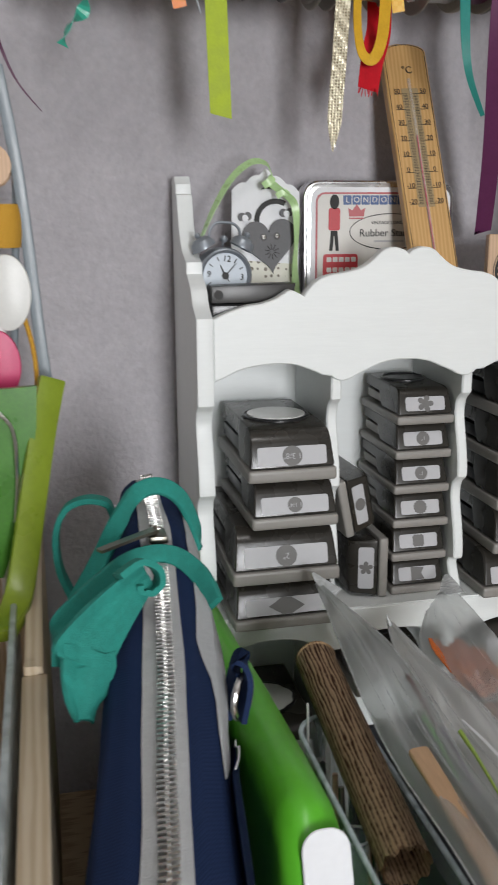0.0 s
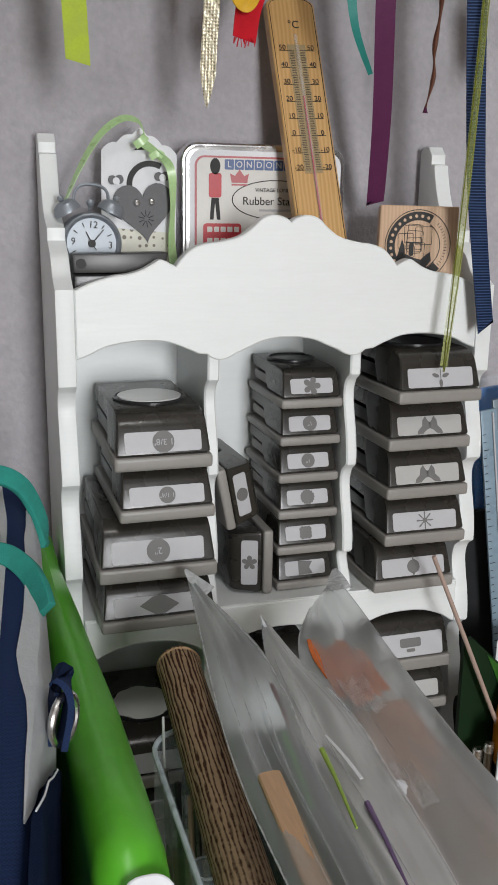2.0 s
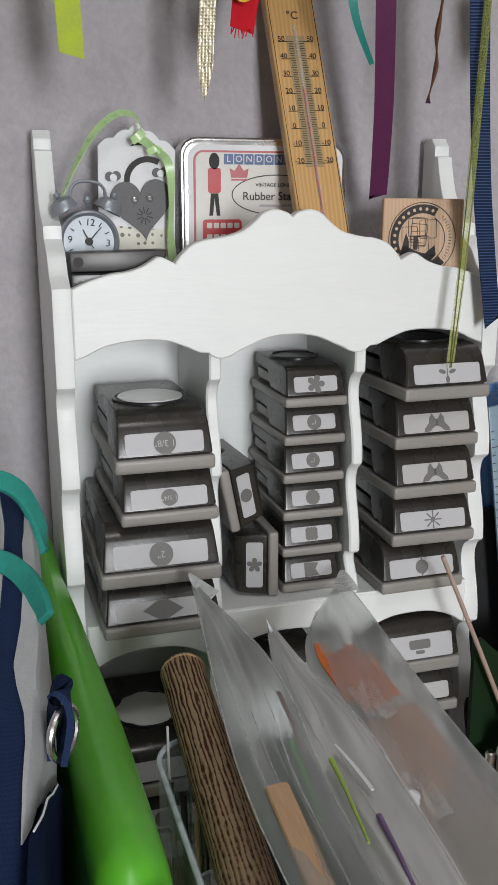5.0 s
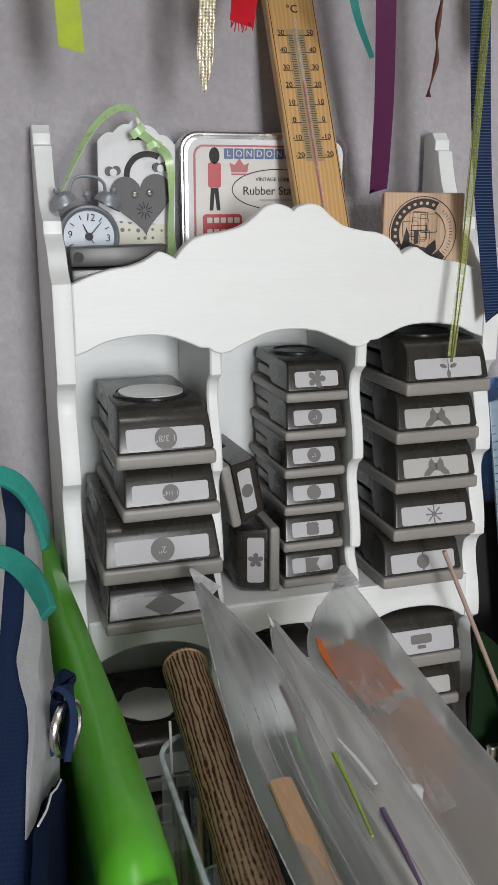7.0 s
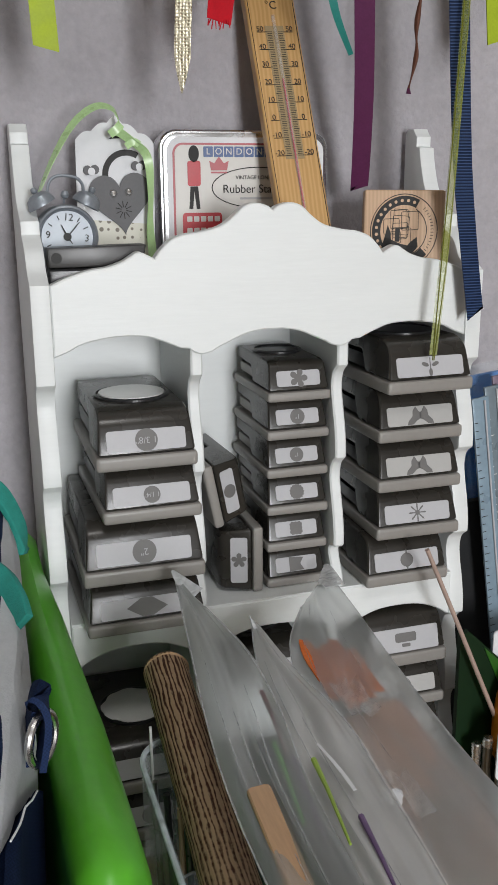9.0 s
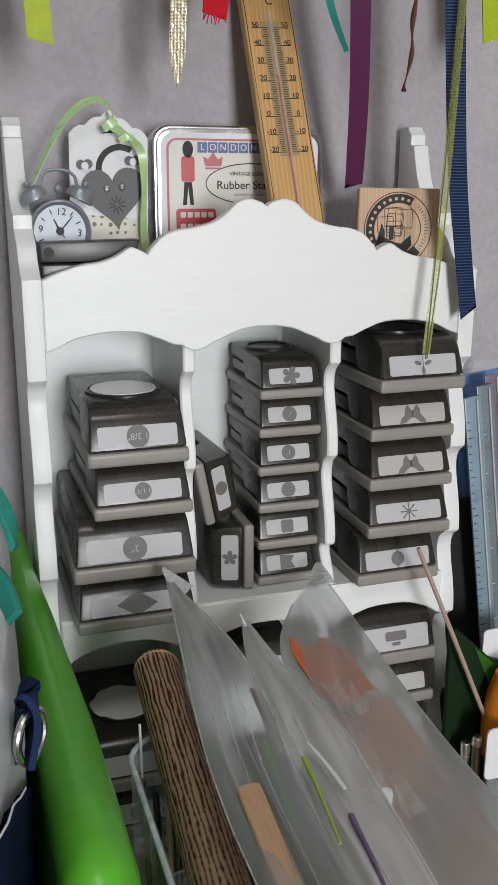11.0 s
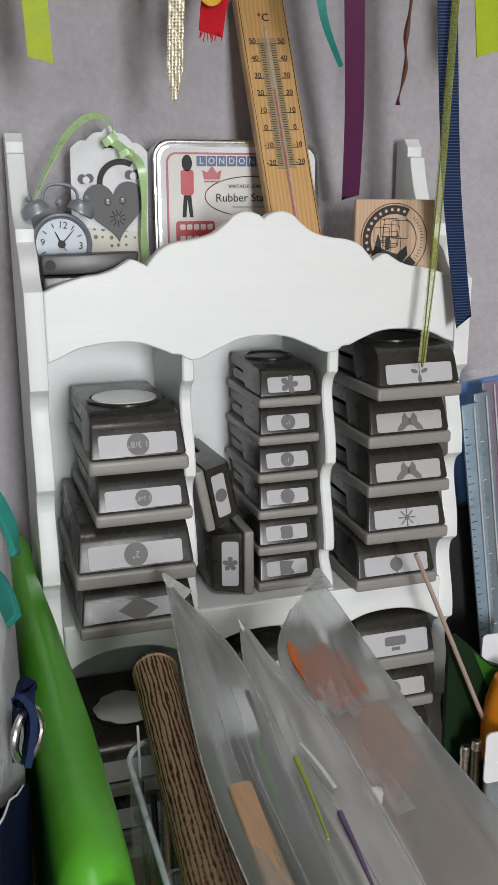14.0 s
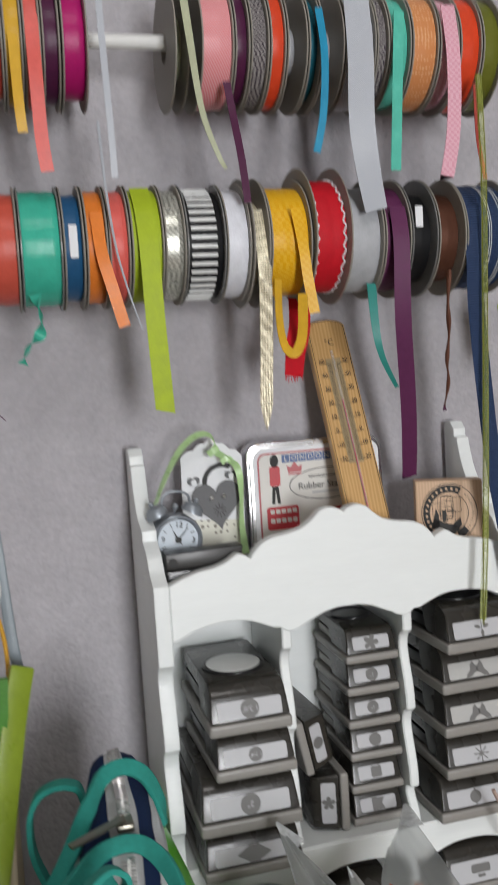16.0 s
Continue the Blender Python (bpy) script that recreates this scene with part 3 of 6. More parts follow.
for i in range(71):
    z = TZ0 + i * STEP / 10
    for s in (-1, 1):
        ln = 0.0042 if i % 10 == 0 else 0.0034 if i % 5 == 0 else 0.0028
        x0 = s * 0.0020
        a, b = sorted((x0, x0 + s * ln))
        ticks.append(box(a, b, -0.00055, -0.0002, z - 0.00013, z + 0.00013))
    if i % 10 == 0:
        for s in (-1, 1):
            a, b = sorted((s * 0.0062, s * 0.0112))
            ticks.append(box(a, b, -0.00045, 0.0001, z - 0.00014, z + 0.00014))
tagged(part("scale_print", moved(join(*ticks), M_TH), M_INK, thermo, "fine black scale lines", 0), kind="stuff")
nums = []
for i, n in enumerate((-20, -10, 0, 10, 20, 30, 40, 50)):
    for s in (-1, 1):
        nums.append(lettering(str(n), 0.0045, Matrix.Translation((s * 0.0092, -0.0004, TZ0 + i * STEP + 0.0017)), 0.0001))
nums.append(lettering("\u00b0C", 0.0068, Matrix.Translation((0, -0.0004, TL - 0.0190)), 0.0001))
tagged(part("number_print", moved(join(*nums), M_TH), M_INK, thermo, "black printed numerals", 0), kind="stuff")
edge_line = [(x * 0.915, -0.0002, 0.0015 + z * 0.986) for x, z in arc]
part("border_line", moved(tube(edge_line, 0.00022, 5, closed=True), M_TH), M_INK, thermo, "thin dark line along the edge")
M_GLASS = film_mat("thin_glass", (0.75, 0.75, 0.74), 0.2, 0.08, 0.05)
part("glass_tube", moved(tube([(0, -0.0011, 0.012), (0, -0.0011, TZ0 + 7.9 * STEP)], 0.0011, 10), M_TH), M_GLASS, thermo, "clear glass tube")
part("red_column", moved(tube([(0, -0.0011, 0.012), (0, -0.0011, TZ0 + 4.3 * STEP)], 0.0005, 8), M_TH), M_RED, thermo, "thin red liquid column")

# tin
tin = thing("stamp_tin", "flat silver tin with a red-bordered printed lid, standing upright", "tin", (0.005, 0.075, TOP))
TX0, TX1, TZT = -0.0490, 0.0590, 0.1480
part("body", prism(round_rect(TX0, TX1, TOP + 0.0005, TZT, 0.011, 6), "y", 0.0665, 0.0845, 0.0025, 3), M_TIN, tin)
part("lid", prism(round_rect(TX0 + 0.002, TX1 - 0.002, TOP + 0.0025, TZT - 0.002, 0.0095, 6), "y", 0.0645, 0.0668, 0.0012, 2), M_TIN, tin)
part("white_border", prism(round_rect(TX0 + 0.0045, TX1 - 0.0045, TOP + 0.005, TZT - 0.0045, 0.008, 6), "y", 0.0639, 0.0646), M_PAPER, tin, "white printed border", 0)
part("red_border", prism(round_rect(TX0 + 0.0078, TX1 - 0.0078, TOP + 0.008, TZT - 0.0078, 0.006, 6), "y", 0.0635, 0.0640), M_REDLT, tin, "rose red printed line", 0)
face = part("printed_panel", prism(round_rect(TX0 + 0.0090, TX1 - 0.0090, TOP + 0.009, TZT - 0.0090, 0.005, 6), "y", 0.0631, 0.0636), M_CREAM, tin, "cream printed picture panel", 0)
FY = 0.0631
for i in range(7):
    part("blue_square", prism(round_rect(-0.0225 + 0.0064 * i, -0.0225 + 0.0064 * i + 0.0058, 0.1322, 0.1382, 0.0003, 1), "y", FY - 0.0003, FY), M_BLUE, face, "blue letter square", 0)
part("title", join(*[lettering(c, 0.0052, Matrix.Translation((-0.0196 + 0.0064 * i, FY - 0.0004, 0.1352)), 0.0001) for i, c in enumerate("LONDON")]), M_CREAM, face, "cream capital letters", 0)
oval = [(0.0115 + 0.0290 * math.cos(radians(a)), 0.1145 + 0.0118 * math.sin(radians(a))) for a in range(0, 360, 9)]
part("oval_line", tube([(x, FY - 0.0001, z) for x, z in oval], 0.0003, 6, closed=True), M_INK, face, "thin black oval")
part("words", join(lettering("Rubber Stamps", 0.0070, Matrix.Translation((0.0105, FY - 0.0004, 0.1135)), 0.0001), lettering("VINTAGE LONDON", 0.0032, Matrix.Translation((0.0115, FY - 0.0004, 0.1203)), 0.0001)), M_INK, face, "black printed words", 0)
part("small_line", prism([(0.000, 0.1075), (0.021, 0.1075), (0.021, 0.1088), (0.000, 0.1088)], "y", FY - 0.0002, FY), M_PRINTLT, face, "line of tiny print", 0)
part("red_shape", prism(round_rect(-0.0325, -0.0245, 0.1155, 0.1300, 0.0015, 3), "y", FY - 0.0004, FY), M_RED, face, "plain red printed shape", 0)
part("dark_oval", prism([(x * 0.0032 - 0.0285, z * 0.0048 + 0.1340) for x, z in disc_outline(1, 20)], "y", FY - 0.0004, FY), M_INK, face, "plain dark printed oval", 0)
part("dark_fork", prism([(-0.0318, 0.1022), (-0.0295, 0.1022), (-0.0285, 0.113), (-0.0272, 0.1022), (-0.0250, 0.1022), (-0.0262, 0.1153), (-0.0308, 0.1153)], "y", FY - 0.0004, FY), M_INK, face, "plain dark printed fork", 0)
part("crown", join(prism([(-0.0180, 0.1245), (-0.0080, 0.1245), (-0.0070, 0.1300), (-0.0100, 0.1285), (-0.0130, 0.1325), (-0.0160, 0.1285), (-0.0190, 0.1300)], "y", FY - 0.0004, FY), prism([(-0.0180, 0.1228), (-0.0080, 0.1228), (-0.0080, 0.1238), (-0.0180, 0.1238)], "y", FY - 0.0004, FY)), M_REDLT, face, "rose printed crown", 0)
part("bus", prism(round_rect(-0.0360, -0.0115, 0.0830, 0.1000, 0.002, 3), "y", FY - 0.0004, FY), M_RED, face, "red printed bus", 0)
for z in (0.0948, 0.0880):
    for i in range(5):
        part("bus_window", prism(round_rect(-0.0335 + 0.0043 * i, -0.0335 + 0.0043 * i + 0.0033, z, z + 0.0032, 0.0005, 2), "y", FY - 0.0006, FY - 0.0004), M_CREAM, face, "", 0)
part("second_bus", prism(round_rect(0.0050, 0.0250, 0.0830, 0.0960, 0.004, 4), "y", FY - 0.0004, FY), M_RED, face, "red printed shape", 0)

# rubber stamp block
stamp = thing("rubber_stamp", "pale wooden rubber stamp block with a round black print", "stamp", (0.091, 0.037, TOP))
M_ST = Matrix.Translation((0.0912, 0.0240, TOP + 0.0004)) @ Matrix.Rotation(radians(1.5), 4, "Y") @ Matrix.Rotation(radians(-2), 4, "X") @ Matrix.Rotation(radians(-21), 4, "Z") @ Matrix.Diagonal((0.93, 1, 1, 1))
part("block", moved(box(-0.026, 0.026, 0, 0.020, 0.0007, 0.0502, 0.0014, 3), M_ST), M_BEECH, stamp)


def ring_outline(r0, r1, a0, a1, n=30, cx=0.0, cz=0.0):
    t = [radians(a0 + (a1 - a0) * k / n) for k in range(n + 1)]
    return [(cx + r1 * math.cos(a), cz + r1 * math.sin(a)) for a in t] + [(cx + r0 * math.cos(a), cz + r0 * math.sin(a)) for a in reversed(t)]


SC = 0.0262
part("print_ring", moved(join(prism(ring_outline(0.0152, 0.0205, 62, 232, cz=SC), "y", -0.0003, 0.0001), prism(ring_outline(0.0213, 0.0218, 0, 359, 60, cz=SC), "y", -0.0003, 0.0001), prism(ring_outline(0.0144, 0.0149, -120, 60, cz=SC), "y", -0.0003, 0.0001), prism(ring_outline(0.0150, 0.0205, 292, 318, cz=SC), "y", -0.0003, 0.0001),
                             prism([(-0.0150, 0.0140 + 0.001), (-0.006, 0.0120), (0.004, 0.0105), (0.009, 0.0165), (-0.002, 0.0185), (-0.012, 0.0225)], "y", -0.0003, 0.0001)), M_ST), M_INK, stamp, "black printed ring", 0)
part("print_fill", moved(join(prism([(-0.0135, SC - 0.009), (-0.0075, SC - 0.0115), (-0.0085, SC - 0.001), (-0.0105, SC + 0.0035)], "y", -0.0003, 0.0001), prism([(0.0005, SC - 0.0125), (0.0095, SC - 0.0095), (0.0085, SC - 0.0035), (0.0035, SC - 0.0075)], "y", -0.0003, 0.0001), prism(round_rect(-0.0055, -0.0025, SC - 0.0065, SC + 0.0015, 0.0008, 2), "y", -0.0003, 0.0001)), M_ST), M_INK, stamp, "solid black printed areas", 0)
part("print_dots", moved(join(*[prism(disc_outline(0.0010, 10, 0.0178 * math.cos(radians(a)), SC + 0.0178 * math.sin(radians(a))), "y", -0.0005, -0.0003) for a in range(70, 232, 13)]), M_ST), M_BEECH, stamp, "bare wood dots in the ring", 0)
lines = []
rs = random.Random(4)
for i in range(9):
    cx, cz, w, h = rs.uniform(-0.008, 0.006), SC + rs.uniform(-0.005, 0.008), rs.uniform(0.003, 0.006), rs.uniform(0.003, 0.006)
    rr = round_rect(cx - w, cx + w, cz - h, cz + h, 0.0008, 2)
    lines.append(moved(tube([(x, 0, z) for x, z in rr], 0.00022, 5, closed=True), Matrix.Rotation(radians(rs.uniform(-4, 4)), 4, "Y")))
tagged(part("fine_print", moved(join(*lines), M_ST), M_INK, stamp, "fine black printed outlines"), kind="stuff")
bars = [moved(box(-0.0002, 0.0002, -0.0004, 0.0, -0.0009, 0.0009), Matrix.Translation((0.0182 * math.cos(radians(a)), 0, SC + 0.0182 * math.sin(radians(a)))) @ Matrix.Rotation(radians(-a), 4, "Y") @ Matrix.Rotation(radians(90), 4, "Y")) for a in range(-62, 52, 6)]
part("print_bars", moved(join(*bars), M_ST), M_INK, stamp, "small unreadable print round the edge", 0)

# flat black case in front of the clock
case = thing("punch_case", "glossy black plastic case lying behind the scalloped board", "case", (-0.095, 0.02, TOP))
part("lower_half", box(-0.1225, -0.0690, 0.0112, 0.0290, TOP + 0.0003, 0.0735, 0.003, 3), M_BLACK, case)
part("upper_half", prism([(-0.1215, 0.0738), (-0.0765, 0.0738), (-0.0700, 0.0790), (-0.0690, 0.0850), (-0.1215, 0.0842)], "y", 0.0115, 0.0288, 0.0012, 2), mat("glossy_black_plastic", (0.014, 0.012, 0.010), 0.36, var=0.15, scale=40), case)
part("rivet", lathe([(0, 0.0), (0.0028, 0.0), (0.0028, 0.0008), (0.002, 0.0012), (0, 0.0012)], 16, "y", (-0.1175, 0.0105, 0.0790)), M_INK, case)

# alarm clock
clock = thing("alarm_clock", "small grey metal twin-bell alarm clock with a white dial", "clock", (-0.1085, 0.043, TOP))
M_PEWTER = mat("pewter", (0.30, 0.33, 0.365), 0.36, 0.5, var=0.1, scale=90)
CX, CY, CZ = -0.1082, 0.0345, 0.0888
part("case", lathe([(0, 0.022), (0.0145, 0.022), (0.0172, 0.018), (0.0174, 0.003), (0.0168, 0.0006), (0.0158, 0.0), (0.0148, 0.0008), (0.0141, 0.003), (0, 0.003)], 40, "y", (CX, CY, CZ)), M_PEWTER, clock)
dial = part("dial", lathe([(0, 0.0024), (0.0141, 0.0024), (0.0141, 0.0029), (0, 0.0029)], 40, "y", (CX, CY, CZ)), mat("dial_white", (0.50, 0.56, 0.62), 0.4, var=0.03), clock, "white clock dial")
ROT = Matrix.Translation((CX, CY + 0.0021, CZ)) @ Matrix.Rotation(radians(6), 4, "Y") @ Matrix.Diagonal((0.88, 1, 0.88, 1))
tick = []
for k in range(12):
    if k % 3:
        tick.append(moved(box(-0.0003, 0.0003, -0.0002, 0.0001, 0.0112, 0.0142), ROT @ Matrix.Rotation(radians(30 * k), 4, "Y")))
part("hour_marks", join(*tick), M_INK, dial, "black hour marks", 0)
part("dial_numerals", join(*[lettering(s, 0.0062, ROT @ Matrix.Translation((x, -0.0002, z)), 0.0001) for s, x, z in (("12", 0, 0.0118), ("3", 0.0122, 0), ("6", 0, -0.0118), ("9", -0.0120, 0))]), M_INK, dial, "black numerals", 0)
for name, ang, ln, w in (("hour_pointer", -32, 0.0085, 0.0007), ("minute_pointer", 36, 0.0120, 0.0005), ("alarm_pointer", 140, 0.0052, 0.0005)):
    part(name, moved(prism([(-w, -0.0025), (w, -0.0025), (w * 0.4, ln), (-w * 0.4, ln)], "y", -0.0009, -0.0005), ROT @ Matrix.Rotation(radians(ang), 4, "Y")), M_INK, dial, "black clock pointer", 0)
part("pointer_hub", lathe([(0, -0.0012), (0.0022, -0.0012), (0.0022, 0), (0, 0)], 16, "y", (CX, CY + 0.0021, CZ)), M_INK, dial, "black round hub")
for bx, tilt in ((-0.0118, -28), (0.0118, 28)):
    mb = Matrix.Translation((CX + bx, CY + 0.010, CZ + 0.0168)) @ Matrix.Rotation(radians(tilt), 4, "Y")
    bell = part("bell", moved(lathe([(0.0080, 0), (0.0078, 0.0022), (0.0064, 0.0052), (0.0038, 0.0070), (0, 0.0076)], 24), mb), M_PEWTER, clock, "domed metal bell")
    part("bell_knob", moved(lathe([(0, 0.0072), (0.0014, 0.0076), (0.0020, 0.0090), (0.0014, 0.0104), (0, 0.0108)], 14), mb), M_PEWTER, bell)
part("hammer", join(lathe([(0, -0.0024), (0.0016, -0.0018), (0.0024, 0), (0.0016, 0.0018), (0, 0.0024)], 16, "z", (CX + 0.0005, CY + 0.008, CZ + 0.0225)), tube([(CX, CY + 0.01, CZ + 0.018), (CX, CY + 0.008, CZ + 0.022)], 0.0007)), M_PEWTER, clock)
part("carry_bow", tube(spline([(CX - 0.0090, CY + 0.010, CZ + 0.0225), (CX - 0.0075, CY + 0.010, CZ + 0.0290), (CX - 0.003, CY + 0.010, CZ + 0.0325), (CX + 0.006, CY + 0.010, CZ + 0.0320), (CX + 0.0105, CY + 0.010, CZ + 0.0285), (CX + 0.0110, CY + 0.010, CZ + 0.0225)], 5), 0.0009, 8), M_PEWTER, clock, "thin metal carrying bow")
for fx in (-0.010, 0.010):
    part("foot", tube([(CX + fx * 0.9, CY + 0.011, CZ - 0.0145), (CX + fx * 1.15, CY + 0.010, TOP + 0.0009)], 0.0016, 10), M_PEWTER, clock)

# gift tag with a heart
tag = thing("gift_tag", "white paper gift tag with a grey heart and green ribbon", "gift tag", (-0.077, 0.062, TOP))
M_TG = Matrix.Translation((-0.0772, 0.0600, TOP + 0.0002)) @ Matrix.Rotation(radians(-5), 4, "X") @ Matrix.Rotation(radians(2), 4, "Y")
top_edge = [(0.0228, 0.077)] + [(0.0228 - 0.0456 * k / 40, 0.0790 + 0.0125 * (1 - abs(1 - k / 20)) + 0.0018 * abs(math.sin(math.pi * k / 8))) for k in range(41)] + [(-0.0228, 0.077)]
part("card", moved(prism([(-0.0228, 0), (0.0228, 0)] + top_edge, "y", 0, 0.0012), M_TG), M_PAPER, tag, "", 0)
part("dotted_band", moved(prism([(-0.0222, 0.001), (0.0222, 0.001), (0.0222, 0.0325), (-0.0222, 0.0345)], "y", -0.0006, 0.0), M_TG), M_DOTTED, tag, "cream band with small dots", 0)
hs = [(0.0155 * math.sin(t) ** 3 * 1.02, 0.0128 * (13 * math.cos(t) - 5 * math.cos(2 * t) - 2 * math.cos(3 * t) - math.cos(4 * t)) / 13) for t in [2 * math.pi * k / 48 for k in range(48)]]
M_HT = M_TG @ Matrix.Translation((0.0026, 0, 0.0462)) @ Matrix.Rotation(radians(-7), 4, "Y") @ Matrix.Diagonal((1.16, 1, 1.22, 1))
heart = part("heart", moved(prism(hs, "y", -0.0025, -0.0010, 0.0003), M_HT), M_GREYCARD, tag, "dark grey card heart", 0)
for gx in (-0.0035, 0.0042):
    part("rhinestone", moved(lathe([(0, -0.0022), (0.0012, -0.0018), (0.0021, 0), (0, 0)], 8, "y", (gx, -0.0025, 0.0030)), M_HT), M_STEEL, heart, "sparkling clear stone", 0)
part("star_print", moved(join(*[moved(box(-0.0002, 0.0002, -0.0029, -0.0025, 0.0012, 0.0042), Matrix.Translation((0.0005, 0, -0.005)) @ Matrix.Rotation(radians(36 * k), 4, "Y")) for k in range(10)]), M_HT), M_INK, heart, "thin black star", 0)
for gx in (-0.0128, 0.0115):
    part("round_ear", moved(join(prism(disc_outline(0.0022, 14, gx - 0.0018, 0.0148), "y", -0.0018, -0.0008), prism(disc_outline(0.0022, 14, gx + 0.0018, 0.0148), "y", -0.0018, -0.0008)), M_HT), M_GREYCARD, heart, "pair of small grey dots", 0)
    part("pale_dot", moved(prism(disc_outline(0.0018, 14, gx, 0.0140), "y", -0.0024, -0.0018), M_HT), M_PAPER, heart, "pale dot", 0)
part("arc_print", moved(prism(ring_outline(0.0112, 0.0146, 62, 205, cx=0.0068, cz=0.0600), "y", -0.0007, 0.0001), M_TG), M_INK, tag, "black curved line", 0)
part("slot_print", moved(prism([(-0.0040, 0.0800), (0.0045, 0.0810), (0.0015, 0.0835)], "y", -0.0006, 0.0), M_TG), M_INK, tag, "dark slot", 0)
part("ribbon_loop", strap([(-0.1215, 0.047, 0.1120), (-0.1120, 0.050, 0.1310), (-0.1000, 0.052, 0.1490), (-0.0870, 0.054, 0.1585), (-0.0770, 0.055, 0.1575), (-0.0730, 0.056, 0.1500)], 0.0055, 0.0005, (0, 1, 0.2), lambda u: 30 * math.sin(3 * u), 7), M_SATING, tag, "pale green satin ribbon loop")
part("ribbon_tail", strap([(-0.0760, 0.0565, 0.1470), (-0.0660, 0.0560, 0.1400), (-0.0580, 0.0560, 0.1320), (-0.0565, 0.0560, 0.1130), (-0.0575, 0.056, 0.0910), (-0.0560, 0.055, 0.0700)], 0.0050, 0.0005, (1, 0, 0.3), lambda u: 45 * math.sin(7 * u), 7), M_SATING, tag, "pale green satin ribbon tail")
part("ribbon_knot", join(strap([(-0.0790, 0.0560, 0.1440), (-0.0755, 0.0550, 0.1465), (-0.0725, 0.0555, 0.1495)], 0.0046, 0.0018, (0.6, 0, -0.6)), strap([(-0.0700, 0.0560, 0.1375), (-0.0655, 0.0552, 0.1400), (-0.0625, 0.0555, 0.1385)], 0.0040, 0.0010, (0.3, 0, 1))), M_SATING, tag, "small green ribbon knot")

# ---------------------------------------------------------------- ribbon rails
RY, RZ1, RZ2 = 0.032, 0.2920, 0.4195


def satin(name, col, rough=0.32, var=0.12, **k):
    m = mat("ribbon_" + name, col, rough, var=var, scale=150, bump=0.08, bscale=1800, **k)
    m.node_tree.nodes["Principled BSDF"].inputs["Specular IOR Level"].default_value = 0.22
    return m


R = {
    "red": satin("red", (0.55, 0.09, 0.06)), "teal": satin("teal", (0.05, 0.42, 0.3), 0.2), "blue": satin("blue", (0.02, 0.09, 0.2)), "orange": satin("orange", (0.72, 0.2, 0.03)),
    "coral": satin("coral", (0.68, 0.12, 0.1)), "lime": satin("lime", (0.36, 0.46, 0.02), 0.5), "silver": pattern(satin("silver", (0.5, 0.5, 0.44), 0.3, metal=0.5), "checker", 600, (0.62, 0.62, 0.56), (0.3, 0.3, 0.26), bump=0.5), "white": satin("white", (0.68, 0.69, 0.74)),
    "cream": satin("cream", (0.5, 0.44, 0.32)), "yellow": pattern(satin("yellow", (0.7, 0.38, 0.01)), "checker", 420, (0.7, 0.36, 0.006), (0.74, 0.43, 0.03)), "crimson": satin("crimson", (0.5, 0.008, 0.018), 0.6),
    "grey": satin("grey", (0.4, 0.41, 0.43)), "purple": satin("purple", (0.105, 0.022, 0.075), 0.5), "black": satin("black", (0.008, 0.008, 0.009), 0.5), "copper": satin("copper", (0.11, 0.045, 0.028), 0.4, metal=0.4, stretch=(6, 1, 1)),
    "navy": pattern(satin("navy", (0.015, 0.05, 0.13), 0.6), "wave", 190, (0.004, 0.013, 0.045), (0.040, 0.075, 0.17), rotate=(0, 90, 0), bump=0.5, edge=(0.45, 0.85)), "gold": satin("gold", (0.62, 0.36, 0.03)), "magenta": satin("magenta", (0.4, 0.01, 0.13)),
    "plum": satin("plum", (0.07, 0.012, 0.045)), "pink": pattern(satin("pink", (0.66, 0.27, 0.29)), "wave", 220, (0.68, 0.22, 0.24), (0.7, 0.33, 0.34), rotate=(0, 35, 0)), "rose": pattern(satin("rose", (0.68, 0.34, 0.42)), "checker", 500, (0.66, 0.3, 0.38), (0.74, 0.45, 0.52)),
    "cord": pattern(satin("cord", (0.1, 0.09, 0.09), 0.7), "checker", 700, (0.03, 0.02, 0.03), (0.3, 0.28, 0.27)), "azure": satin("azure", (0.02, 0.25, 0.42)), "deep": satin("deep", (0.01, 0.1, 0.14)),
    "pewter": pattern(satin("pewter", (0.42, 0.44, 0.48)), "wave", 330, (0.36, 0.38, 0.42), (0.5, 0.52, 0.56), rotate=(0, 40, 0)), "mint": satin("mint", (0.1, 0.48, 0.37), 0.25), "peach": pattern(satin("peach", (0.62, 0.26, 0.1)), "dots", 420, (0.75, 0.45, 0.25), (0.6, 0.24, 0.09), edge=(0.2, 0.4)),
    "scarlet": satin("scarlet", (0.65, 0.06, 0.02)), "olive": satin("olive", (0.13, 0.14, 0.02)), "goldweave": pattern(satin("goldweave", (0.55, 0.48, 0.33), 0.3, metal=0.45), "dots", 620, (0.26, 0.21, 0.12), (0.72, 0.66, 0.50), edge=(0.12, 0.55), bump=0.6),
    "sage": satin("sage", (0.4, 0.42, 0.28)), "stripe": mat("ribbon_stripe", (0.72, 0.73, 0.72), 0.4, var=0.06),
}
for nm, rz in (("lower", RZ1), ("upper", RZ2)):
    rail = thing("ribbon_rail", "white metal rail on wall brackets, threaded with ribbon spools" if nm == "lower" else "white metal rail with ribbon spools and a bare stretch", "rail", (0, WALL_Y, rz))
    part("rod", tube([(-0.36, RY, rz), (0.36, RY, rz)], 0.0048, 14), M_RAIL, rail)
    for bx in (-0.352, 0.352):
        part("bracket", box(bx - 0.006, bx + 0.006, RY - 0.008, WALL_Y, rz - 0.011, rz + 0.011, 0.002), M_RAIL, rail)


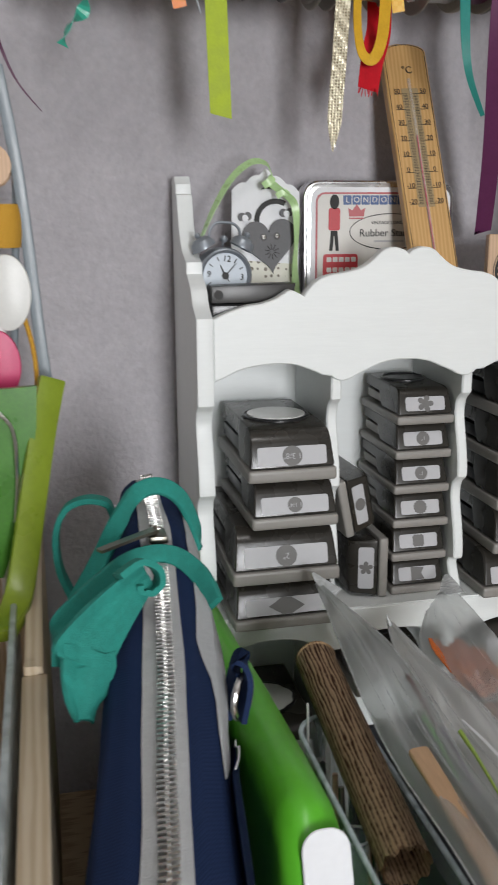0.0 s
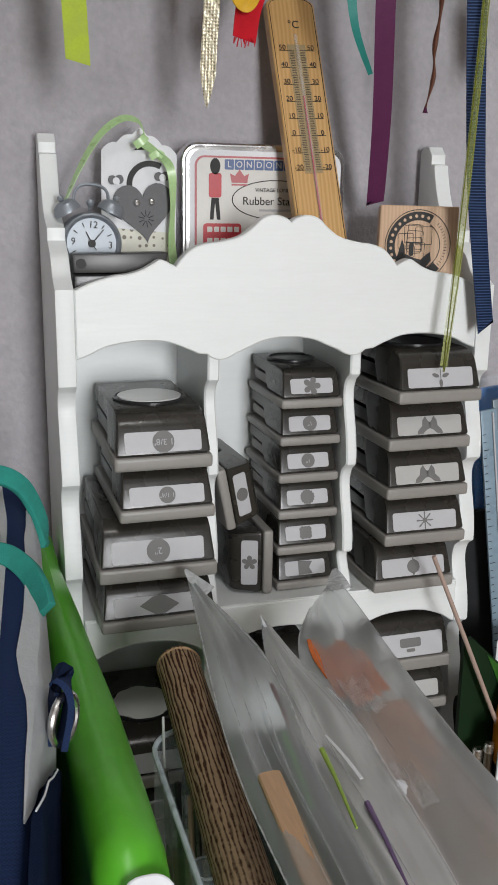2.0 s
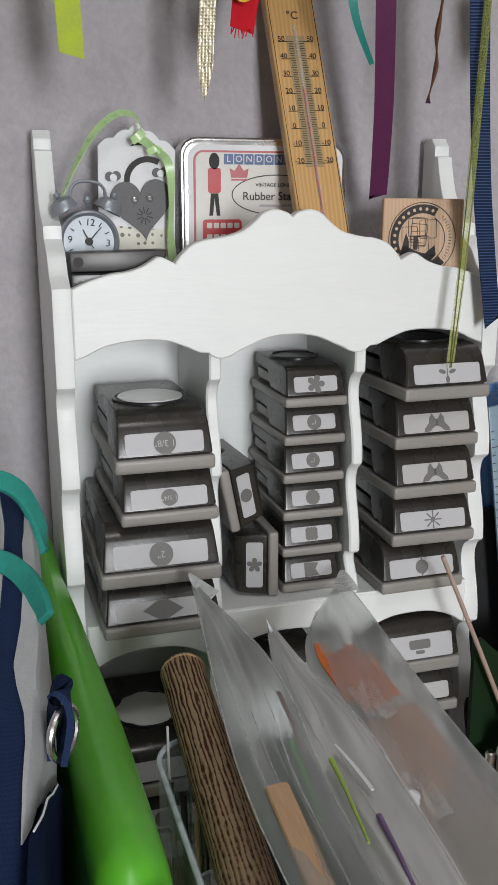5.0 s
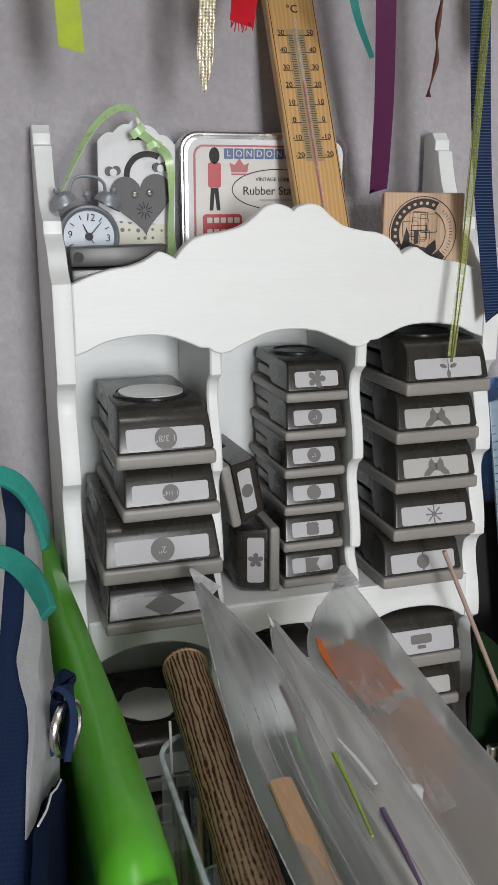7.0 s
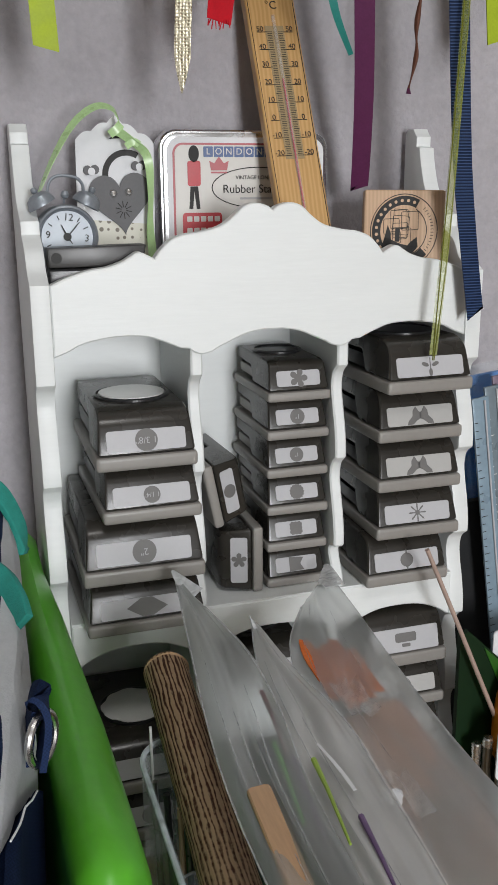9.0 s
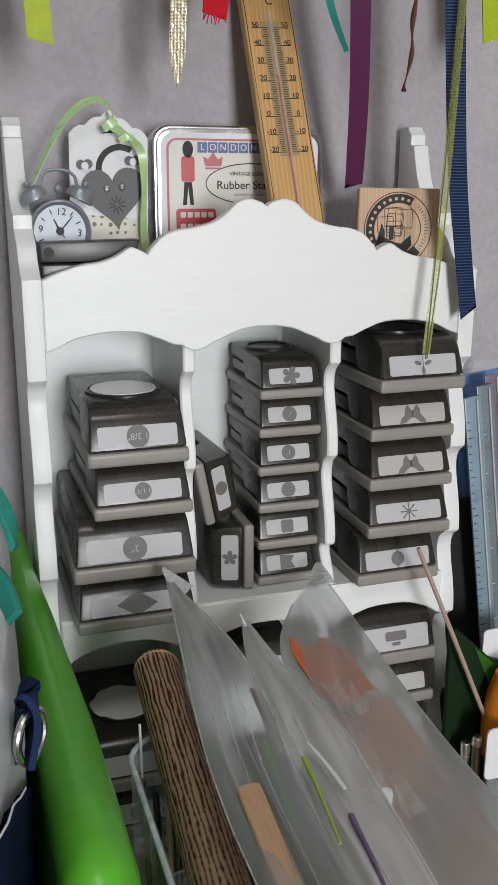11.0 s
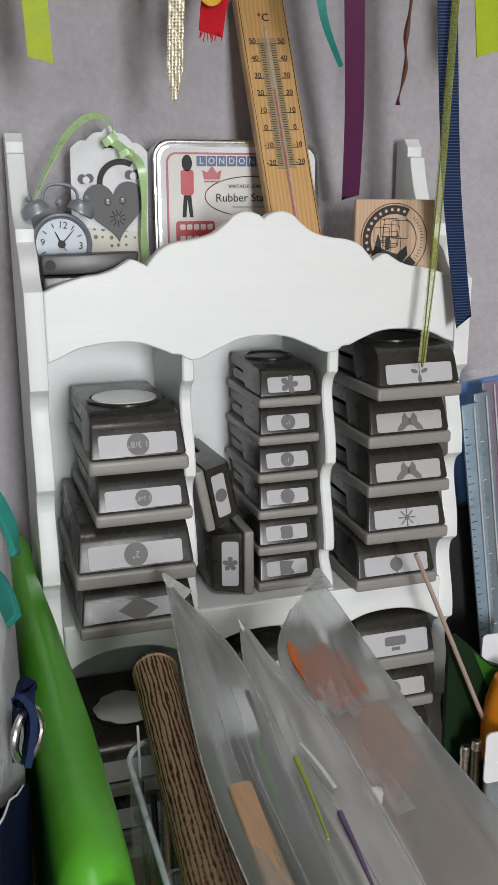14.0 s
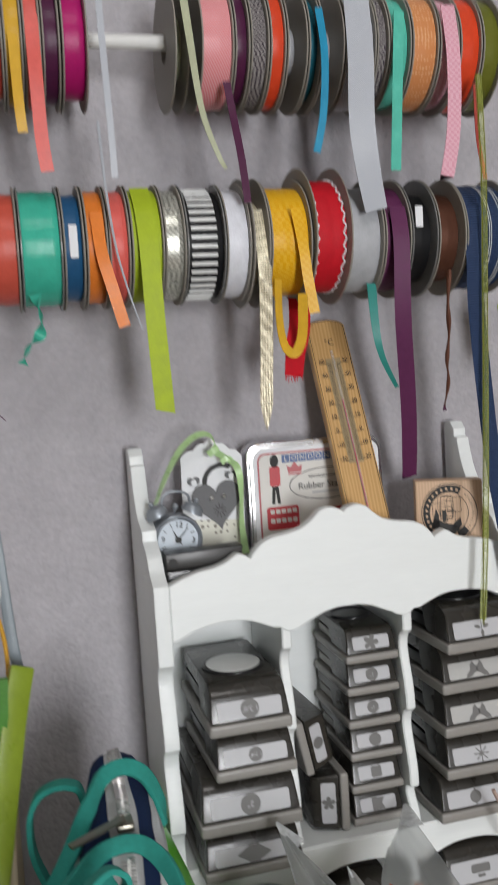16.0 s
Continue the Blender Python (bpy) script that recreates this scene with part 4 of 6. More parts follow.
def ribbon_spool(x0, x1, rz, r, rw, ribbon, label, flange=M_FLANGE, hole=0.009, empty=False):
    """A spool on a rail: two card flanges, a core and the wound ribbon."""
    zc = rz + 0.0048 - hole
    sp = thing("ribbon_spool", label, "ribbon spool", ((x0 + x1) / 2, RY, zc), "ribbon spools on the rails")
    w = x1 - x0
    for xa in (x0, x1 - 0.0011):
        part("flange", lathe([(hole, 0), (r - 0.0004, 0), (r, 0.0004), (r, 0.0008), (r - 0.0004, 0.0011), (hole, 0.0011), (hole, 0)], 40, "x", (xa, RY, zc)), flange, sp)
    part("core", lathe([(hole, 0.0011), (hole + 0.002, 0.0011), (hole + 0.002, w - 0.0011), (hole, w - 0.0011), (hole, 0.0011)], 24, "x", (x0, RY, zc)), M_FLANGE, sp)
    if not empty:
        n = max(3, int(w / 0.003))
        prof = [(hole + 0.002, 0.0013)] + [(rw - 0.0004 * ((k * 7) % 3) * 0.5 - (0.0006 if k in (0, n) else 0), 0.0013 + (w - 0.0026) * k / n) for k in range(n + 1)] + [(hole + 0.002, w - 0.0013)]
        part("wound_ribbon", lathe(prof, 40, "x", (x0, RY, zc)), ribbon, sp)
    return sp


LOW = [(-0.2190, -0.2000, 0.0365, 0.033, "red", "spool of shiny brick red ribbon"), (-0.1990, -0.1740, 0.0365, 0.0345, "teal", "spool of glossy teal satin ribbon"),
       (-0.1732, -0.1605, 0.0365, 0.032, "blue", "spool of dark blue ribbon with a white sticker"), (-0.1595, -0.1462, 0.0365, 0.034, "orange", "spool of ribbed orange ribbon"),
       (-0.1455, -0.1325, 0.0365, 0.034, "coral", "spool of coral pink ribbon"), (-0.1315, -0.1112, 0.0365, 0.0345, "lime", "spool of lime green ribbon"),
       (-0.1106, -0.0972, 0.0365, 0.034, "silver", "spool of glittering silver ribbon"), (-0.0966, -0.0712, 0.0365, 0.0335, "black", "spool of black and white striped ribbon"),
       (-0.0706, -0.0545, 0.0365, 0.034, "white", "spool of white satin ribbon"), (-0.0540, -0.0428, 0.0400, 0.026, "cream", "nearly empty spool of gold ribbon"),
       (-0.0418, -0.0140, 0.0385, 0.0345, "yellow", "spool of yellow checked ribbon"), (-0.0130, 0.0125, 0.0450, 0.036, "crimson", "large spool of crimson ribbon with white scallops"),
       (0.0135, 0.0370, 0.0380, 0.034, "grey", "spool of light grey ribbed ribbon"), (0.0378, 0.0565, 0.0380, 0.034, "purple", "spool of dark purple ribbon"),
       (0.0572, 0.0762, 0.0380, 0.029, "black", "spool of narrow black ribbon"), (0.0770, 0.0972, 0.0380, 0.029, "copper", "spool of copper coloured cord"),
       (0.0980, 0.1340, 0.0375, 0.0345, "navy", "wide spool of navy ribbon with pale stripes")]
made = {}
for x0, x1, r, rw, c, lab in LOW:
    made[lab] = ribbon_spool(x0, x1, RZ1, r + (0.0015 if r > 0.044 else 0.003), rw + 0.002, R[c], lab, M_FLANGEC if c in ("teal", "black") else M_FLANGE, hole=0.006 if r > 0.044 else 0.009)
UP = [(-0.2130, -0.1995, 0.032, "red", "spool of dark red ribbon"), (-0.1988, -0.1880, 0.037, "gold", "spool of mustard gold ribbon"), (-0.1872, -0.1772, 0.038, "coral", "spool of coral red ribbon"),
      (-0.1764, -0.1660, 0.036, "plum", "spool of dark plum ribbon"), (-0.1648, -0.1492, 0.033, "magenta", "spool of magenta ribbon"), (-0.0960, -0.0868, 0.02, "sage", "nearly empty grey card ribbon spool"),
      (-0.0790, -0.0582, 0.038, "pink", "spool of shiny pink striped ribbon"), (-0.0574, -0.0478, 0.036, "plum", "spool of plum cord"), (-0.0470, -0.0350, 0.037, "cord", "spool of black and white twisted cord"),
      (-0.0342, -0.0238, 0.038, "scarlet", "spool of narrow orange red ribbon"), (-0.0230, -0.0092, 0.016, "grey", "nearly empty grey card ribbon spool"), (-0.0084, 0.0002, 0.034, "deep", "spool of petrol blue ribbon"),
      (0.0010, 0.0160, 0.016, "grey", "nearly empty grey card ribbon spool"), (0.0170, 0.0380, 0.037, "pewter", "spool of silver grey ribbed ribbon"), (0.0386, 0.0474, 0.037, "cord", "spool of grey twisted cord"),
      (0.0482, 0.0630, 0.036, "mint", "spool of shiny mint ribbon"), (0.0640, 0.0830, 0.038, "peach", "spool of orange dotted ribbon"), (0.0840, 0.0980, 0.036, "rose", "spool of rose dotted ribbon"),
      (0.0990, 0.1150, 0.038, "scarlet", "spool of bright red ribbon"), (0.1160, 0.1310, 0.037, "olive", "spool of olive green ribbon")]
for x0, x1, rw, c, lab in UP:
    made["up " + lab + str(round(x0, 3))] = ribbon_spool(x0, x1, RZ2, 0.0405, rw, R[c], lab)

# print and edging on single spools
sp = made["spool of black and white striped ribbon"]
zc = RZ1 - 0.0042
part("white_stripes", join(*[moved(box(-0.0935, -0.0765, -0.0366, -0.0350, -0.0011, 0.0011, 0.0003), Matrix.Translation((0, RY, zc)) @ Matrix.Rotation(radians(a), 4, "X")) for a in range(-100, 100, 9)]), R["stripe"], sp, "raised white cross stripes")
sp = made["large spool of crimson ribbon with white scallops"]
zc = RZ1 + 0.0048 - 0.006
for ex in (-0.0095, 0.0095):
    part("scalloped_edge", tube([(ex + 0.0012 * math.sin(k * 2.1), RY - 0.0383 * math.cos(radians(k * 4)), zc + 0.0383 * math.sin(radians(k * 4))) for k in range(-26, 27)], 0.0006, 5), M_PAPER, sp, "white picot edge")
sp = made["wide spool of navy ribbon with pale stripes"]
zc = RZ1 - 0.0042
for ex in (0.1165, 0.1180, 0.1255, 0.1275):
    part("pale_stripe", tube([(ex, RY - 0.0368 * math.cos(radians(k * 5)), zc + 0.0368 * math.sin(radians(k * 5))) for k in range(-22, 23)], 0.0003, 5), R["stripe"], sp, "thin pale stripe")
part("sticker", moved(prism(round_rect(-0.1695, -0.1645, -0.009, 0.011, 0.0006, 2), "y", RY - 0.0352, RY - 0.0342), Matrix.Translation((0, 0, RZ1 - 0.005))), M_PAPER, made["spool of dark blue ribbon with a white sticker"], "white paper sticker", 0)
part("sticker", moved(prism(round_rect(0.0635, 0.0690, 0.004, 0.018, 0.0006, 2), "y", RY - 0.0320, RY - 0.0308), Matrix.Translation((0, 0, RZ1 - 0.004))), M_PAPER, made["spool of narrow black ribbon"], "white paper sticker", 0)


def tail(spool_key, name, pts, w, m, label, **k):
    return part(name, strap(pts, w, 0.0005, **k), m, made[spool_key], label)


tail("spool of lime green ribbon", "ribbon_end", [(-0.1225, 0.0120, 0.3222), (-0.1223, -0.0008, 0.3085), (-0.1220, -0.0062, 0.2960), (-0.1215, -0.0085, 0.2800), (-0.1205, -0.0080, 0.2350), (-0.1178, -0.0040, 0.1815)], 0.0122, R["lime"], "hanging end of lime ribbon", cut=0.0035)
tail("nearly empty spool of gold ribbon", "ribbon_end", [(-0.0478, 0.0030, 0.3060), (-0.0470, -0.0060, 0.2700), (-0.0470, 0.0000, 0.2200), (-0.0475, 0.0050, 0.1900), (-0.0480, 0.0080, 0.1620)], 0.0085, R["goldweave"], "hanging end of woven gold ribbon", taper=lambda u: 1 if u < 0.84 else max(0.05, (1 - u) / 0.16), turn=lambda u: 25 * u)
tail("spool of yellow checked ribbon", "ribbon_end", [(-0.0240, -0.0060, 0.3050), (-0.0210, -0.0090, 0.2800), (-0.0190, -0.0090, 0.2600), (-0.0150, -0.0070, 0.2370)], 0.0070, R["yellow"], "hanging end of yellow ribbon", turn=lambda u: 8 * u)
tail("spool of yellow checked ribbon", "ribbon_loop", [(-0.0380, -0.0040, 0.2600), (-0.0385, -0.0040, 0.2330), (-0.0355, -0.0040, 0.2160), (-0.0290, -0.0050, 0.2120), (-0.0240, -0.0060, 0.2240), (-0.0225, -0.0070, 0.2500)], 0.0065, R["gold"], "sagging loop of yellow ribbon", side=(0, 1, 0.3), turn=lambda u: 60)
tail("large spool of crimson ribbon with white scallops", "ribbon_end", [(-0.0130, 0.0300, 0.2490), (-0.0190, 0.0140, 0.2300), (-0.0260, 0.0040, 0.2140), (-0.0290, 0.0020, 0.1965)], 0.0150, R["crimson"], "frayed end of crimson ribbon", turn=lambda u: -20 * u)
part("fringe", join(*[tube([(-0.0345 + 0.0012 * k, 0.002, 0.1975), (-0.0350 + 0.0012 * k + 0.0011 * math.sin(5 * k), 0.0015, 0.1962 - 0.0038 * abs(math.sin(2.3 * k + 0.5)))], 0.00032, 4) for k in range(10)]), R["crimson"], made["large spool of crimson ribbon with white scallops"], "frayed red threads")
R["darkteal"] = satin("darkteal", (0.03, 0.22, 0.19))
tail("spool of light grey ribbed ribbon", "teal_end", [(0.0330, 0.0100, 0.2560), (0.0330, 0.0060, 0.2250), (0.0370, 0.0060, 0.2050), (0.0475, 0.0080, 0.1840)], 0.0068, R["darkteal"], "thin hanging teal ribbon end", turn=lambda u: 40 * u, taper=lambda u: 1 - 0.6 * u)
tail("spool of dark purple ribbon", "ribbon_end", [(0.0480, -0.0045, 0.3050), (0.0482, -0.0088, 0.2800), (0.0505, -0.0010, 0.2300), (0.0630, 0.0240, 0.1700), (0.0712, 0.0440, 0.1310), (0.0748, 0.0540, 0.1125)], 0.0112, R["purple"], "long hanging end of purple ribbon", turn=lambda u: 14 * math.sin(3 * u), cut=-0.009)
part("cord_end", tube(spline([(0.0870, 0.0000, 0.2620), (0.0860, 0.0020, 0.2400), (0.0880, 0.0060, 0.2200), (0.0865, 0.0080, 0.2000), (0.0880, 0.0100, 0.1850), (0.0845, 0.0110, 0.1680)], 6), 0.0016, 7, taper=lambda u: 1.0 - 0.45 * u + 0.3 * math.sin(25 * u)), R["copper"], made["spool of copper coloured cord"], "twisted hanging copper cord end")
part("cord_fringe", join(*[tube([(0.0845, 0.0110, 0.1690), (0.0830 + 0.0008 * k, 0.0105 + 0.0003 * k, 0.1650)], 0.0004, 4) for k in range(5)]), R["plum"], made["spool of copper coloured cord"], "frayed dark cord tip")
tail("wide spool of navy ribbon with pale stripes", "ribbon_end", [(0.1030, -0.0045, 0.3050), (0.1020, -0.0085, 0.2700), (0.1020, -0.0090, 0.2250), (0.1085, -0.0100, 0.1350), (0.1150, -0.0110, 0.0850), (0.1225, -0.0120, 0.0385)], 0.0112, R["navy"], "long hanging end of navy grosgrain ribbon", turn=lambda u: 8 + 12 * math.sin(5 * u), cut=-0.007)
tail("spool of ribbed orange ribbon", "ribbon_end", [(-0.1525, -0.0045, 0.3050), (-0.1510, -0.0085, 0.2800), (-0.1460, -0.0090, 0.2580), (-0.1400, -0.0070, 0.2345)], 0.0075, R["orange"], "hanging end of orange ribbon")
part("grey_cord", tube(spline([(-0.1465, -0.0010, 0.3600), (-0.1455, -0.0090, 0.3150), (-0.1420, -0.0110, 0.2800), (-0.1350, -0.0100, 0.2500), (-0.1290, -0.0080, 0.2320)], 6), 0.0010, 6, taper=lambda u: 1 - 0.5 * u), R["pewter"], made["spool of coral pink ribbon"], "thin grey cord")
tail("spool of glossy teal satin ribbon", "ribbon_curl", [(-0.1920, 0.0050, 0.2570), (-0.1900, -0.0010, 0.2450), (-0.1910, 0.0010, 0.2330), (-0.1990, 0.0020, 0.2250), (-0.2030, 0.0020, 0.2150)], 0.0075, R["teal"], "curled teal ribbon end", turn=lambda u: 110 * math.sin(6 * u))
part("dark_thread", strap([(-0.2420, 0.0020, 0.2400), (-0.2360, 0.0000, 0.2150), (-0.2280, 0.0000, 0.1960), (-0.2160, 0.0000, 0.1810)], 0.0022, 0.0004, taper=lambda u: 1.2 - u), R["plum"], made["spool of shiny brick red ribbon"], "thin dark ribbon end")


def utail(key, name, pts, w, m, label, **k):
    full = next(q for q in made if q.startswith("up " + key))
    return part(name, strap(pts, w, 0.0005, **k), m, made[full], label)


utail("spool of coral red ribbon", "ribbon_end", [(-0.1822, -0.0080, 0.4200), (-0.1822, -0.0110, 0.3900), (-0.1815, -0.0090, 0.3500), (-0.1795, -0.0075, 0.3290)], 0.0080, R["coral"], "hanging end of coral ribbon")
utail("spool of mustard gold ribbon", "ribbon_end", [(-0.1935, -0.0070, 0.4100), (-0.1930, -0.0080, 0.3700), (-0.1920, -0.0070, 0.3520)], 0.0060, R["gold"], "hanging end of gold ribbon")
utail("spool of magenta ribbon", "grey_end", [(-0.1420, -0.0090, 0.4500), (-0.1415, -0.0110, 0.4000), (-0.1400, -0.0100, 0.3500), (-0.1395, -0.0080, 0.3250)], 0.0040, R["pewter"], "thin grey hanging ribbon")
utail("nearly empty grey card ribbon spool", "ribbon_end", [(-0.0910, -0.0080, 0.4500), (-0.0880, -0.0110, 0.4100), (-0.0830, -0.0110, 0.3650), (-0.0740, -0.0100, 0.3380), (-0.0690, -0.0080, 0.3300)], 0.0055, R["sage"], "pale green hanging ribbon end", taper=lambda u: 1 - 0.6 * u)
utail("spool of plum cord", "cord_end", [(-0.0640, -0.0030, 0.3850), (-0.0620, -0.0080, 0.3600), (-0.0590, -0.0100, 0.3350), (-0.0570, -0.0110, 0.3080)], 0.0048, R["plum"], "hanging end of plum cord")
utail("spool of petrol blue ribbon", "ribbon_end", [(-0.0020, -0.0090, 0.4300), (-0.0005, -0.0120, 0.4000), (-0.0025, -0.0100, 0.3650), (-0.0075, -0.0070, 0.3400)], 0.0050, R["azure"], "hanging end of bright blue ribbon")
utail("spool of silver grey ribbed ribbon", "ribbon_end", [(0.0240, -0.0090, 0.4400), (0.0240, -0.0125, 0.4000), (0.0225, -0.0130, 0.3600), (0.0255, -0.0115, 0.3300), (0.0310, -0.0095, 0.3020)], 0.0170, R["pewter"], "broad hanging end of silver grey ribbon", turn=lambda u: 12 * math.sin(4 * u))
utail("spool of shiny mint ribbon", "ribbon_end", [(0.0540, -0.0090, 0.4300), (0.0500, -0.0120, 0.3950), (0.0480, -0.0110, 0.3600), (0.0470, -0.0080, 0.3280)], 0.0072, R["mint"], "hanging end of mint ribbon")
utail("spool of rose dotted ribbon", "ribbon_end", [(0.0890, -0.0090, 0.4350), (0.0905, -0.0120, 0.4000), (0.0890, -0.0110, 0.3550), (0.0830, -0.0090, 0.3200)], 0.0100, R["rose"], "hanging end of rose dotted ribbon", cut=-0.008)
utail("spool of bright red ribbon", "ribbon_end", [(0.1090, -0.0060, 0.3850), (0.1090, -0.0070, 0.3500), (0.1130, -0.0080, 0.3220)], 0.0030, R["coral"], "thin hanging red ribbon end")
M_ORGANZA = film_mat("organza", (0.42, 0.47, 0.1), 0.3, 0.4, 0.1, 300)
utail("spool of olive green ribbon", "organza_end", [(0.1080, -0.0120, 0.3900), (0.1085, -0.0130, 0.3200), (0.1050, -0.0140, 0.2300), (0.1015, -0.0150, 0.1500), (0.0970, -0.0170, 0.0800), (0.0912, -0.0195, 0.0200)], 0.0046, M_ORGANZA, "long sheer yellow-green organza ribbon", turn=lambda u: 30 + 30 * math.sin(4 * u))
for off in (-0.0022, 0.0020):
    part("organza_edge", tube([(q.x + off * 0.8, q.y - 0.0006, q.z) for q in spline([(0.1080, -0.0120, 0.3900), (0.1085, -0.0130, 0.3200), (0.1050, -0.0140, 0.2300), (0.1015, -0.0150, 0.1500), (0.0970, -0.0170, 0.0800), (0.0912 - off * 0.6, -0.0195, 0.0170)], 6)], 0.00035, 5), R["olive"], next(made[q] for q in made if q.startswith("up spool of olive")), "darker organza edge thread")

hangtag = thing("hanging_tag", "small lime green card tag hung from the rail by a ribbon", "tag", (0.151, 0.028, 0.245))
part("card", moved(prism([(-0.0085, -0.046), (0.0085, -0.043), (0.0085, -0.006), (0.003, 0.0), (-0.0085, -0.003)], "y", 0, 0.0008), Matrix.Translation((0.1490, 0.030, 0.2420)) @ Matrix.Rotation(radians(-6), 4, "Y")), R["lime"], hangtag, "", 0)
part("loop", strap([(0.1480, 0.0292, 0.2370), (0.1480, 0.0262, 0.2600), (0.1500, 0.0210, 0.2870), (0.1500, 0.0300, 0.2930), (0.1500, 0.0370, 0.2870), (0.1500, 0.0320, 0.2600), (0.1490, 0.0300, 0.2380)], 0.0030, 0.0005), R["lime"], hangtag, "lime satin loop")

# ---------------------------------------------------------------- navy case with teal straps
M_NAVY = pattern(mat("navy_canvas", (0.02, 0.026, 0.065), 0.8, bump=0.2), "checker", 1500, (0.009, 0.019, 0.056), (0.014, 0.029, 0.084), bump=0.1)
M_NAVY.node_tree.nodes["Principled BSDF"].inputs["Specular IOR Level"].default_value = 0.15
M_TEAL = mat("teal_cotton", (0.017, 0.24, 0.195), 0.85, var=0.16, scale=60, bump=0.35, bscale=1400)
M_TAPE = mat("grey_zip_tape", (0.79, 0.80, 0.80), 0.8, var=0.08, scale=200, bump=0.3, bscale=1500)
M_FELT = mat("pale_grey_canvas", (0.76, 0.78, 0.79), 0.85, var=0.06, scale=80, bump=0.25, bscale=1200)
BAG = [(-0.0520, -0.1715, -0.0230, 0.0060), (-0.0540, -0.1715, -0.0150, 0.0115), (-0.0600, -0.1720, -0.0108, 0.0150), (-0.0750, -0.1722, -0.0145, 0.0185), (-0.090, -0.1735, -0.0190, 0.0215), (-0.115, -0.1745, -0.0225, 0.0240), (-0.150, -0.1765, -0.0295, 0.0245), (-0.190, -0.1805, -0.0375, 0.0245),
       (-0.231, -0.1855, -0.0452, 0.0245), (-0.280, -0.1920, -0.0535, 0.0250), (-0.331, -0.1990, -0.0610, 0.0250), (-0.400, -0.2080, -0.0720, 0.0250), (-0.420, -0.2105, -0.0760, 0.0230), (-0.428, -0.2115, -0.0840, 0.0150)]


def bag_at(y):
    for (y1, x1, z1, h1), (y2, x2, z2, h2) in zip(BAG, BAG[1:]):
        if y2 <= y <= y1:
            t = (y1 - y) / (y1 - y2)
            return x1 + (x2 - x1) * t, z1 + (z2 - z1) * t, h1 + (h2 - h1) * t
    return BAG[-1][1:]


def bag_point(y, a, out=0.0):
    """A place on the case's skin: a = 0 at the left foot, 0.5 on the ridge, 1 at the right foot."""
    x, zt, hw = bag_at(y)
    hw += out
    r = min(hw, 0.016)
    zt += out
    path = [(-hw, DESK_Z + 0.001), (-hw, zt - 0.10), (-hw * 1.02, zt - 0.035), (-hw, zt - r * 0.85), (-hw * 0.88, zt - r * 0.36), (-hw * 0.55, zt - r * 0.08), (0, zt),
            (hw * 0.55, zt - r * 0.08), (hw * 0.88, zt - r * 0.36), (hw, zt - r * 0.85), (hw * 1.02, zt - 0.035), (hw, zt - 0.10), (hw, DESK_Z + 0.001)]
    bulge = 0.003 * math.exp(-((y + 0.200) / 0.035) ** 2)
    path = [(px * (0.84 + 0.1 * max(0.0, min(1.0, (-y - 0.24) / 0.08)) if px > 0 else 1) + bulge * (0, 0, 0, 0, 0, 0, 0, 0, 0.5, 1, 1, 0.5, 0)[k], pz) for k, (px, pz) in enumerate(path)]
    s = a * (len(path) - 1)
    i = min(int(s), len(path) - 2)
    t = s - i
    px = path[i][0] + (path[i + 1][0] - path[i][0]) * t
    pz = path[i][1] + (path[i + 1][1] - path[i][1]) * t
    wob = 0.0012 * noise.noise(Vector((y * 22, a * 9, 1.7)))
    return Vector((x + px + wob, y, pz + wob))


def bag_skin(y0, y1, a0, a1, out, n=40, k=25, edge=None, closed=False):
    """A patch of the case's skin; edge(u) may trim its lower side."""
    bm = bmesh.new()
    rows = []
    for i in range(n + 1):
        u = i / n
        y = y0 + (y1 - y0) * u
        b0, b1 = (a0, a1) if edge is None else edge(u)
        rows.append([bm.verts.new(bag_point(y, b0 + (b1 - b0) * j / k, out)) for j in range(k + 1)])
    for p, q in zip(rows, rows[1:]):
        for j in range(k):
            bm.faces.new((p[j], p[j + 1], q[j + 1], q[j]))
    if closed:
        bm.faces.new(rows[0])
        bm.faces.new(rows[-1][::-1])
        for p, q in zip(rows, rows[1:]):
            bm.faces.new((p[0], q[0], q[-1], p[-1]))
    else:
        geo = bmesh.ops.solidify(bm, geom=bm.faces[:], thickness=0.0009)
    bmesh.ops.recalc_face_normals(bm, faces=bm.faces)
    return bm


pouch = thing("pencil_case", "navy canvas case with teal straps and a silver zipper, standing upright", "case", (-0.19, -0.25, DESK_Z))
part("body", bag_skin(-0.052, -0.428, 0, 1, 0, 60, 48, closed=True), M_NAVY, pouch, "", 60)
tape = part("zip_tape", bag_skin(-0.056, -0.424, 0.450, 0.550, 0.0008, 56, 8), M_TAPE, pouch, "pale grey zipper tape")
teeth = []
yy = -0.062
while yy > -0.422:
    c = bag_point(yy, 0.5, 0.0022)
    for s in (-1, 1):
        teeth.append(box(c.x + (-0.0034 if s < 0 else -0.0006), c.x + (0.0006 if s < 0 else 0.0034), c.y - 0.00055 + s * 0.0006, c.y + 0.00055 + s * 0.0006, c.z - 0.0011, c.z + 0.0003))
    yy -= 0.0024 if abs(yy + 0.134) > 0.016 else 0.032
tagged(part("zip_teeth", join(*teeth), M_STEEL, tape, "two rows of silver metal zipper teeth", 0), kind="stuff")
c = bag_point(-0.128, 0.5, 0.003)
